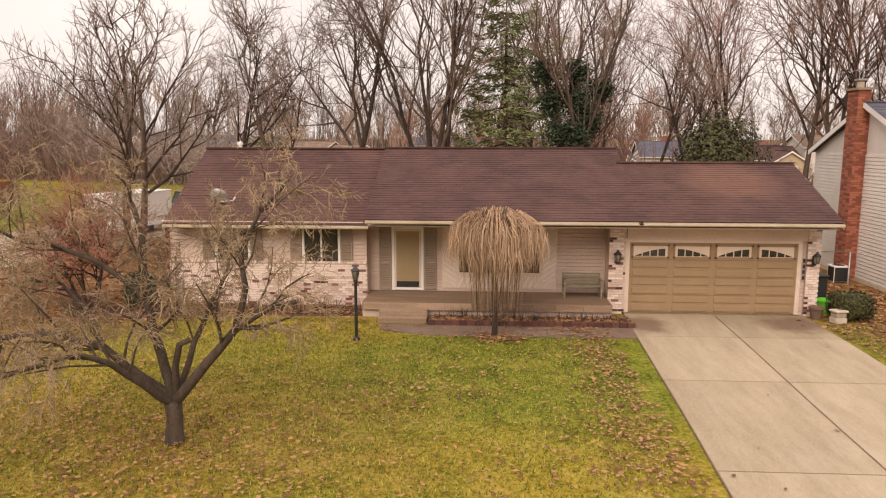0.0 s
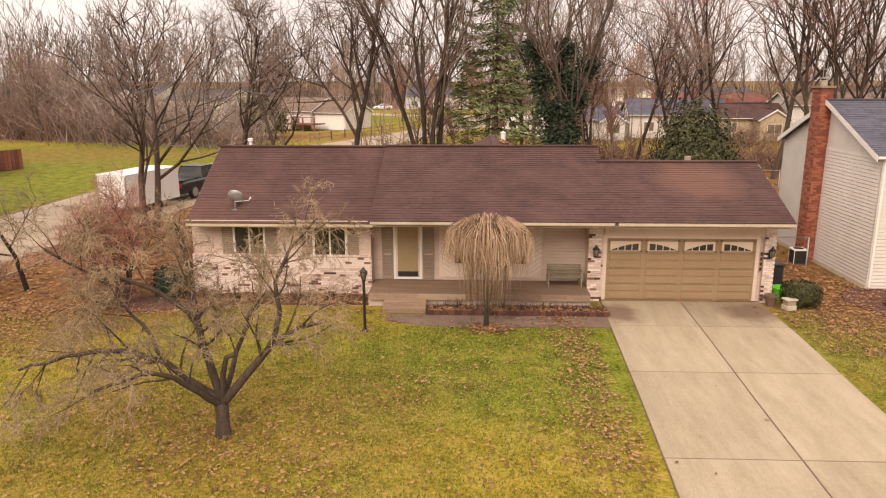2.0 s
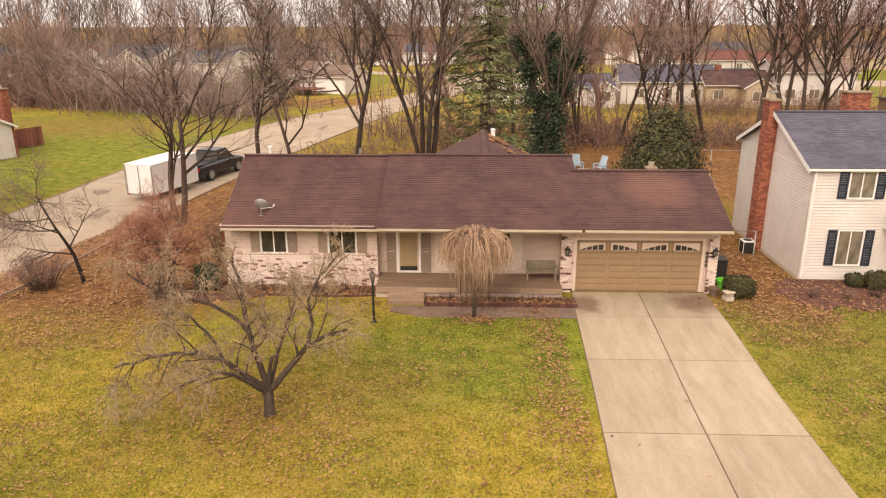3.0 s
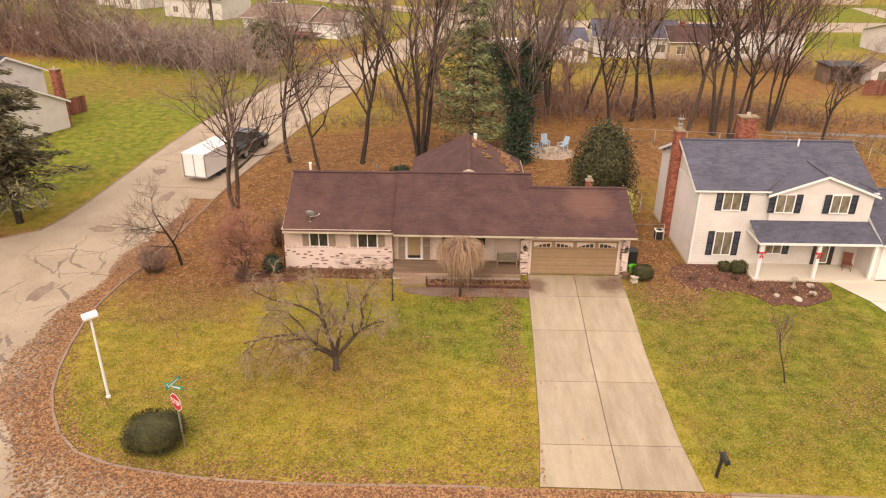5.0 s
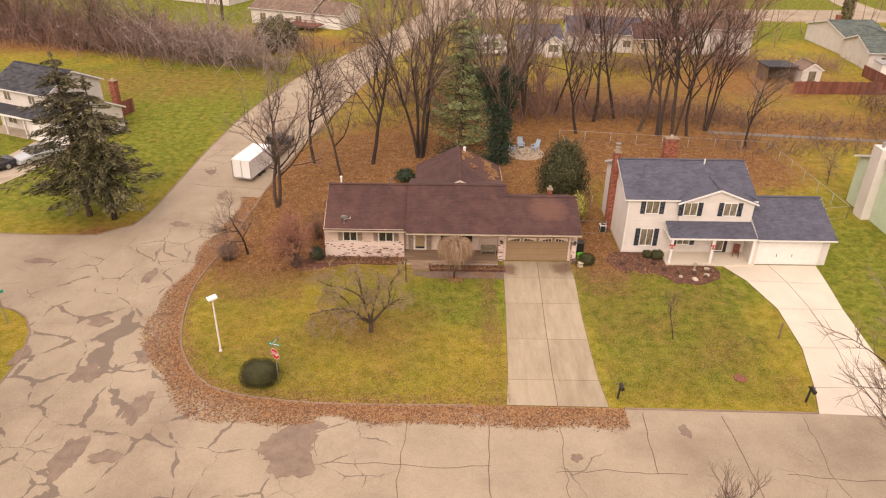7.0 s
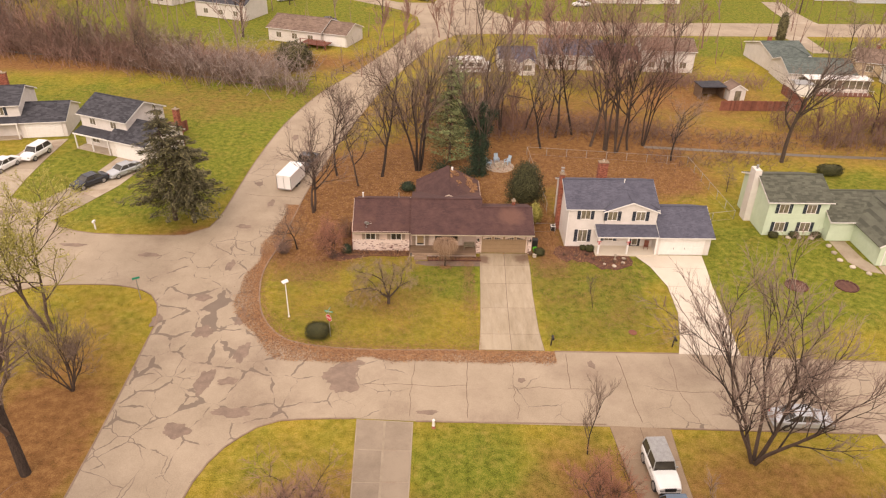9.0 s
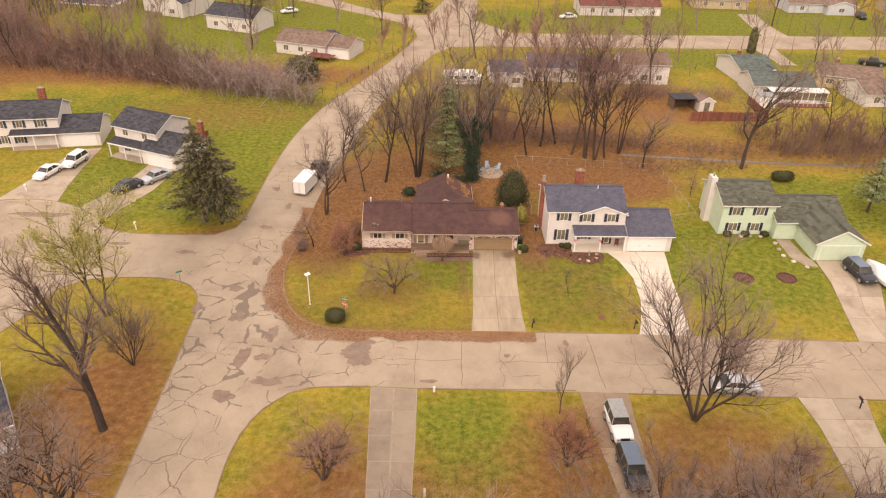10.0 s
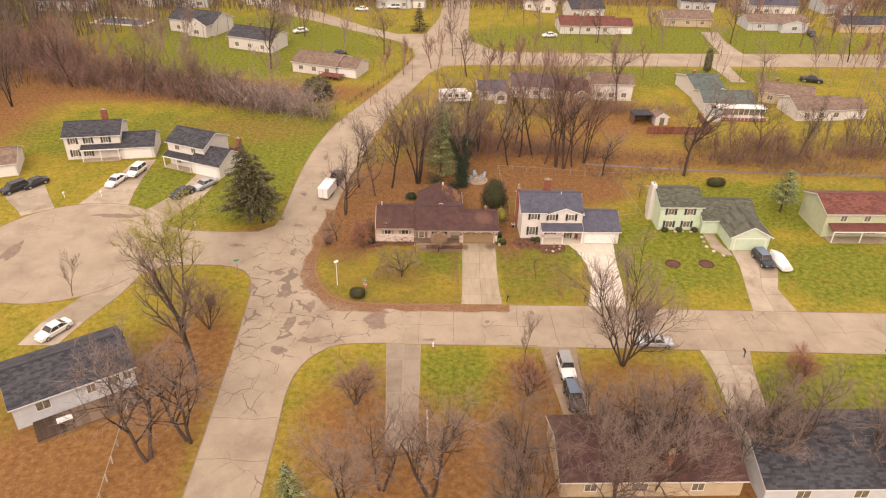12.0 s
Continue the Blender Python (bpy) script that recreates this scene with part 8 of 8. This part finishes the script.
woods = [wood_clump(900, 30, 34, 16, 16, 25, (6, 4, 2), "twig_far", 620), wood_clump(901, 30, 34, 16, 16, 24, (6, 4, 2), "twig_far", 620)]
i = 0
for y, count, reach in ((178, 7, 250), (214, 8, 320)):
    for k in range(count):
        x = -reach + 2 * reach * (k + 0.5) / count
        ob = tagged(link("far_woods", woods[i % 2]), "dense bare brown winter woods on the horizon", "woods", "far woods", "stuff")
        ob.matrix_basis = pose(x, y + 9 * math.sin(i * 2.1), 0, 0, 0, 180 * (i % 2)) @ Matrix.Diagonal((1.15, 1, 1 + 0.12 * math.sin(i), 1))
        i += 1
for x, y, a, s in [(-120, 62, 80, 0.95), (-135, 95, 70, 1.15), (-112, 26, 95, 0.75), (-150, 30, 80, 1.0), (-165, 120, 60, 1.3), (-150, 155, 10, 1.3), (-105, -30, 90, 0.7), (120, 48, 10, 0.7), (165, 45, 0, 0.8), (190, 110, 90, 0.9), (180, 150, 60, 0.9), (-128, 72, 75, 0.9), (-150, 80, 80, 1.2), (-120, 135, 20, 1.1), (-70, 196, 0, 1.25), (10, 196, 0, 1.25)]:
    ob = tagged(link("far_woods", woods[i % 2]), "dense bare brown winter woods on the horizon", "woods", "far woods", "stuff")
    ob.matrix_basis = pose(x, y, 0, 0, 0, a) @ Matrix.Diagonal((s, s, s, 1))
    i += 1

groves = [wood_clump(902, 7, 38, 20, 9, 14, (9, 5, 4), "twig", 40), wood_clump(903, 6, 38, 20, 9, 13, (9, 5, 4), "twig_red", 40)]
for k, (x, y, a) in enumerate([(-70, 150, 0), (-5, 152, 0), (55, 158, 0), (110, 156, 0), (100, 76, 0), (45, 80, 10), (-60, 98, -20), (-100, 118, -20), (30, 122, 0), (120, 125, 0), (-30, 145, 30), (150, 90, 0), (-75, 128, 10), (18, 76, 0)]):
    ob = tagged(link("grove", groves[k % 2]), "bare garden trees among the far houses", "trees", "far groves", "stuff")
    ob.matrix_basis = pose(x, y, 0, 0, 0, a + 180 * (k % 3 == 0))
copses = [wood_clump(904, 10, 11, 4.5, 6, 11, (8, 5, 5), "twig_red", 50, 0.022), wood_clump(905, 8, 11, 4.5, 6, 12, (8, 5, 5), "twig", 40, 0.022)]
for k, (x, y, a, h) in enumerate([(-112, 103, -30, 1.0), (-94, 85, -30, 1.1), (-78, 77, -15, 0.9), (-62, 72, -17, 0.8), (-47, 66, -22, 0.55), (-122, 92, -40, 1.3), (-104, 92, -30, 1.2), (-70, 74, -15, 0.75),
                                  (4, 38, 5, 0.9), (-4, 44, 10, 0.7), (64, 35, 0, 0.8), (84, 38, 4, 0.9), (106, 36, 0, 1.0)]):
    ob = tagged(link("copse", copses[k % 2]), "line of slender bare trees and scrub along the creek", "trees", "creek trees", "stuff")
    ob.matrix_basis = pose(x, y, 0, 0, 0, a + 180 * (k % 3 == 0)) @ Matrix.Diagonal((1, 1, h, 1))
strip_a = brush_strip(910, 320, 11, 4.0, 2.2, 5.2, "brush")
strip_b = brush_strip(911, 320, 11, 4.0, 2.0, 4.6, "twig_red")
strip_c = brush_strip(912, 330, 9, 3.6, 2.6, 5.5, "brush_pale")
strip_d = brush_strip(913, 240, 10, 3.5, 0.8, 2.4, "brush")
k = 0
for x, y, a, mesh in [(-112, 104, -30, strip_b), (-92, 84, -28, strip_a), (-76, 76, -14, strip_a), (-58, 70, -18, strip_b), (-46, 65, -22, strip_c), (-66, 73, -16, strip_a), (-84, 80, -20, strip_b), (-118, 101, -28, strip_a), (-100, 83, -38, strip_b), (-86, 76, -12, strip_a), (-68, 70, -16, strip_b), (-52, 64, -22, strip_a), (-40, 60, -20, strip_c), (-60, 68, -20, strip_d), (-104, 90, -30, strip_d),
                      (12, 38, 0, strip_b), (-2, 42, 8, strip_a), (22, 36, -6, strip_a), (33, 34, -4, strip_d), (4, 35, 4, strip_d), (48, 33, 0, strip_d), (62, 33, 0, strip_a), (78, 36, 5, strip_b), (72, 29, 0, strip_d), (94, 36, 0, strip_a),
                      (112, 34, 0, strip_b), (60, 40, 0, strip_b), (86, 44, 0, strip_d), (-110, 55, 80, strip_b), (-114, 38, 95, strip_a), (130, 38, 0, strip_a), (30, 60, 10, strip_b), (18, 62, 0, strip_d), (46, 62, -5, strip_b),
                      (95, 22, -10, strip_b), (-32, 56, -30, strip_d), (-12, 33, 20, strip_d), (36, 26.5, 0, strip_d)]:
    low = mesh is strip_d
    ob = tagged(link("brush", mesh), "low dry undergrowth in fallen leaves" if low else "thicket of bare brown brush along the creek", "brush", "brush along the creek", "stuff")
    s = (1.35 if x < -36 and y > 55 else 1.0) + 0.12 * math.sin(k * 1.7)
    ob.matrix_basis = pose(x, y, 0, 0, 0, a + (180 if k % 2 else 0)) @ Matrix.Diagonal((s, s, s * (0.68 if -20 < x < 60 else 1.0), 1))
    k += 1
tagged(ribbon(smooth_line([(-127, 114), (-95, 80), (-74, 73.5), (-51, 63.5), (-35, 58), (-29, 60.5)]), 1.3, -0.05, 0.02, M["water"], "creek"), "shallow grey creek below the brush", "creek", kind="structure")
tagged(ribbon(smooth_line([(26, 31), (33, 30.2), (44, 29), (55, 28.0), (75, 27), (100, 26)]), 1.1, -0.05, 0.02, M["water"], "creek"), "shallow grey creek below the brush", "creek", kind="structure")

# nearer trees to the south, seen from above
south = [
    bare_tree("wide bare tree with many upright limbs by the street", 120, pose(18.7, -30.0, 0), height=16, radius=0.15, stems=6, lean=0.32, fork=0.2, spread=0.55, counts=(9, 6, 6, 5), up=0.3, shrink=0.6),
    bare_tree("large bare tree with dark trunk on the corner lot", 121, pose(-34.6, -31.3, 0), height=20, radius=0.4, fork=0.22, spread=0.72, counts=(18, 8, 6, 5), up=0.34, lean=0.06, shrink=0.52),
    bare_tree("low rounded reddish bare tree", 122, pose(-14.5, -36.8, 0), "twig_red", height=7.2, radius=0.12, stems=4, lean=0.25, fork=0.15, spread=0.75, counts=(8, 7, 6, 6), up=0.15),
    bare_tree("low rounded reddish bare tree", 123, pose(6.0, -35.5, 0), "twig_rust", height=6.6, radius=0.1, stems=5, lean=0.3, fork=0.12, spread=0.7, counts=(8, 7, 6, 6), up=0.2),
    bare_tree("slim upright bare street tree", 124, pose(6.3, -29.3, 0), height=7.0, radius=0.06, fork=0.2, spread=0.5, counts=(10, 6, 5, 4), up=0.45),
    bare_tree("bare tree leaning over the deck", 125, pose(-35.7, -45.2, 0), height=15, radius=0.24, stems=2, fork=0.25, spread=0.8, counts=(10, 6, 6, 5), up=0.25, lean=0.2),
]
for k, x, y, s, a in [(5, 18, -46.5, 0.85, 80), (1, 3.5, -47, 0.5, 30), (5, 33, -46, 0.8, 160), (1, -5, -46, 0.45, 200), (0, 12.7, -43.6, 0.62, 60), (0, 17.0, -49.8, 0.85, 190), (3, 39.0, -34.1, 1.0, 20), (5, -32.2, -42.5, 0.9, 90), (1, -44, -58, 0.6, 40), (0, 27.5, -46.5, 0.75, 100), (5, -6, -50, 0.9, 120),
                      (5, 2, -51.5, 0.9, 200), (5, -11, -49.5, 0.7, 300), (4, 44, -50, 1.6, 0), (2, 24, -37.5, 0.8, 10), (4, -50, -50, 0.9, 10), (4, -56, -15, 1.0, 0), (5, 41, -49, 0.8, 30), (0, -35, -22.5, 0.5, 45), (5, 12, -54, 0.9, 10), (5, -14, -53, 0.8, 60), (0, 3, -55, 0.65, 310), (5, 30, -44, 0.6, 210)]:
    copy_thing(south[k], pose(x, y, 0, 0, 0, a) @ Matrix.Diagonal((s, s, s, 1)))

wall = thing("garden_wall", "low pale block wall edging a leaf-filled strip", "wall", kind="structure")
for i in range(14):
    part("block", boxes((-6.3, -6.1, -44.0 + i * 0.42, -43.6 + i * 0.42, 0, 0.35)), M["stone"], wall)
bf = thing("back_fence", "pale rail fence beside the corner lot", "fence")
for i in range(9):
    y = -36 - 2.4 * i
    part("post", boxes((-40.6 + 0.3 * i - 0.05, -40.5 + 0.3 * i, y - 0.05, y + 0.05, 0, 1.1)), M["stone"], bf)
link("rail", tubes([[(Vector((-40.6, -36, 1.0)), 0.05), (Vector((-38.2, -55.5, 1.0)), 0.05)]], 4, M["stone"]), bf)
dk = thing("deck", "dark wooden deck behind the grey house", "deck", pose(-49.9, -40.3, 0, 0, 0, 33), kind="structure")
for i in range(22):
    part("plank", boxes((i * 0.5, i * 0.5 + 0.48, -3.0, 0.4, 0.3, 0.38)), M["wood_dark"], dk)
part("frame", boxes((0, 11, -2.9, 0.3, 0, 0.3)), M["wood_deck"], dk)
gr = thing("patio_table", "pale garden table on the dark deck", "table", pose(-46.4, -40.1, 0.38, 0, 0, 33))
part("tabletop", rounded(boxes((-0.8, 0.8, -0.45, 0.45, 0.68, 0.73)), 0.02), M["trim"], gr)
for sx in (-0.7, 0.65):
    for sy in (-0.38, 0.33):
        part("leg", boxes((sx, sx + 0.05, sy, sy + 0.05, 0, 0.68)), M["metal"], gr)
rdk = thing("deck", "red-brown raised wooden deck behind the tan-roofed house", "deck", pose(-33, 82.5, 0, 0, 0, -20), kind="structure")
part("platform", boxes((0, 6, 0, 3, 0.9, 1.05)), M["wood_red"], rdk)
for i in range(4):
    part("post", boxes((0.1 + i * 1.9, 0.25 + i * 1.9, 0.05, 0.2, 0, 2.0)), M["wood_red"], rdk)
part("rail", boxes((0, 6, 0.06, 0.16, 1.95, 2.05)), M["wood_red"], rdk)
sdk = thing("deck", "red-brown boarded deck behind the cream house", "deck", pose(-46.6, 34.6, 0, 0, 0, -24), kind="structure")
part("platform", boxes((0, 3.4, 0, 2.6, 0.7, 0.82)), M["wood_red"], sdk)
for i in range(11):
    part("board", boxes((0.02 + i * 0.31, 0.3 + i * 0.31, -0.05, -0.005, 0.05, 1.7)), M["wood_red"], sdk)
for i in range(8):
    part("board", boxes((3.405, 3.45, 0.02 + i * 0.32, 0.31 + i * 0.32, 0.05, 1.7)), M["wood_red"], sdk)
pool = thing("swimming_pool", "covered rectangular pool with pale surround", "pool", pose(-102, 138, 0, 0, 0, -12), kind="structure")
part("surround", boxes((-9, 9, -4.5, 4.5, 0, 0.08)), M["concrete_new"], pool)
part("cover", boxes((-7.5, 7.5, -3.2, 3.2, 0.082, 0.14)), M["blue_paint"], pool)


def inside(x, y, poly):
    hit, j = False, len(poly) - 1
    for i, (ax, ay) in enumerate(poly):
        bx, by = poly[j]
        if (ay > y) != (by > y) and x < (bx - ax) * (y - ay) / (by - ay) + ax:
            hit = not hit
        j = i
    return hit


def litter(name, label, points, size, material, lift=0.012, seed=1):
    rng = random.Random(seed)
    verts, faces = [], []
    for x, y, z in points:
        a, s = rng.uniform(0, 6.283), size * rng.uniform(0.6, 1.4)
        c, d = math.cos(a) * s, math.sin(a) * s
        t = [rng.uniform(0, 0.5) * s for _ in range(4)]
        b = len(verts)
        z += lift
        verts += [(x - c, y - d, z + t[0]), (x + d * 0.6, y - c * 0.6, z + t[1]), (x + c, y + d, z + t[2]), (x - d * 0.6, y + c * 0.6, z + t[3])]
        faces.append((b, b + 1, b + 2, b + 3))
    return tagged(link(name, raw_mesh(verts, faces, M[material])), label, "leaf litter", kind="stuff")


rng = random.Random(55)
on_kerb, gutter_pts = [p for p in CORNER if p[1] < 12 and p[0] < 7], []
for _ in range(46000):
    i = rng.randrange(len(on_kerb) - 1)
    a, b = Vector(on_kerb[i]), Vector(on_kerb[i + 1])
    p = a.lerp(b, rng.random())
    d = (b - a).normalized()
    before, after = Vector(on_kerb[max(0, i - 1)]), Vector(on_kerb[min(len(on_kerb) - 1, i + 2)])
    f = (p - a).length / max(1e-6, (b - a).length)
    d = ((b - before).normalized().lerp((after - a).normalized(), f)).normalized()
    out = Vector((d.y, -d.x))
    if inside(p.x + out.x, p.y + out.y, ROAD) is False:
        out = -out
    wide = 1.65 + 1.5 * noise.noise(Vector((p.x * 0.25, p.y * 0.25, 0))) + (0.6 if p.x < -12 and p.y < -8 else 0)
    s = rng.random() ** 1.7 * max(0.25, wide) * (0.85 if p.x < -12 else 0.7) + 0.2 * abs(rng.gauss(0, 1))
    if rng.random() < 0.1:
        s = -abs(rng.gauss(0, 0.5))
    if s < 0 and p.x > -1.3:
        continue
    gutter_pts.append((p.x + out.x * s, p.y + out.y * s, 0.03 if s > 0 else 0.0))
litter("kerb_leaves", "rust-brown fallen leaves drifted along the kerb", gutter_pts, 0.056, "leaf", 0.015, 56)
lawn_pts, yard_pts, far_pts = [], [], []
for _ in range(100000):
    x, y = rng.uniform(-22, 17), rng.uniform(-16.8, -1)
    if (-0.9 < x < 5.2 and rng.random() < 0.985) or inside(x, y, ROAD):
        continue
    k = 0.08 + 0.45 * max(0, noise.noise(Vector((x * 0.3, y * 0.3, 4)))) + 0.55 * max(0, noise.noise(Vector((x * 0.8, y * 0.8, 9))) - 0.25)
    k += 0.8 * math.exp(-((x + 1.5) / 0.7) ** 2) * (1 if y > -11 else 0.3) + 0.5 * math.exp(-((x + 9.7) ** 2 + (y + 9.8) ** 2) / 3.0) + (0.5 if x < -15 and y > -6 else 0) + (0.5 if 5 < x < 9 and y > -5 else 0)
    if rng.random() < k:
        lawn_pts.append((x, y, 0.02))
litter("lawn_leaves", "scattered brown fallen leaves on the front lawn", lawn_pts[::2], 0.036, "leaf_pale", 0.03, 57)
litter("lawn_leaves", "scattered rust fallen leaves on the front lawn", lawn_pts[1::2], 0.05, "leaf", 0.03, 58)
for _ in range(60000):
    x, y = rng.uniform(-23, 31), rng.uniform(-2, 29)
    if inside(x, y, ROAD) or (-14.3 < x < 5.6 and 0.3 < y < 8) or (-7.2 < x < 0.1 and y < 13) or (9.4 < x < 25.4 and y < 9.8):
        continue
    if rng.random() < zone(x, y, LITTER) * 0.8:
        yard_pts.append((x, y, 0.0))
litter("yard_leaves", "thick rust-brown leaf litter under the back-yard trees", yard_pts, 0.09, "leaf", 0.015, 59)
roof_pts = []
for _ in range(2600):
    x, y = rng.uniform(-3.2, -0.0), rng.uniform(8.5, 12.6)
    if noise.noise(Vector((x * 0.9, y * 0.6, 1))) > -0.05:
        roof_pts.append((x, y, 4.62 - (x + 3.55) * 0.507))
litter("roof_leaves", "rust fallen leaves lying on the rear roof slope", roof_pts, 0.09, "leaf", 0.03, 60)
bed_pts = [(-4.05 + rng.gauss(0, 0.4), -3.0 + rng.gauss(0, 0.22), 0.02) for _ in range(250)] + [(rng.uniform(-5.8, -0.2), rng.uniform(-1.7, -0.95), 0.1) for _ in range(900)] + [(rng.uniform(-15, -7.9), rng.uniform(-0.8, 0.3), 0.05) for _ in range(1600)] + [(rng.uniform(6.2, 9.4), rng.uniform(-3, 5), 0.0) for _ in range(1800)] + [(rng.uniform(8.2, 16.2), rng.uniform(-2.6, 1.5), 0.05) for _ in range(1500)]
litter("bed_leaves", "dry leaves caught in the planting beds", bed_pts, 0.06, "leaf", 0.02, 61)

# short grass on the lawns nearest the path
verts, faces = [], []
for _ in range(150000):
    x, y = rng.uniform(-21, 16), rng.uniform(-16.6, -1.2)
    if inside(x, y, ROAD) or (-1.2 < x < 5.3) or (-7.3 < x < 0 and y > -2.8) or (x < -14 and y > -2):
        continue
    h, a = rng.uniform(0.03, 0.075), rng.uniform(0, 6.283)
    w, lx, ly = 0.012, rng.gauss(0, 0.03), rng.gauss(0, 0.03)
    b = len(verts)
    verts += [(x - w * math.cos(a), y - w * math.sin(a), 0), (x + w * math.cos(a), y + w * math.sin(a), 0), (x + lx, y + ly, h)]
    faces.append((b, b + 1, b + 2))
tagged(link("grass", raw_mesh(verts, faces, M["blade"])), "short yellow-green winter grass", "grass", kind="stuff")
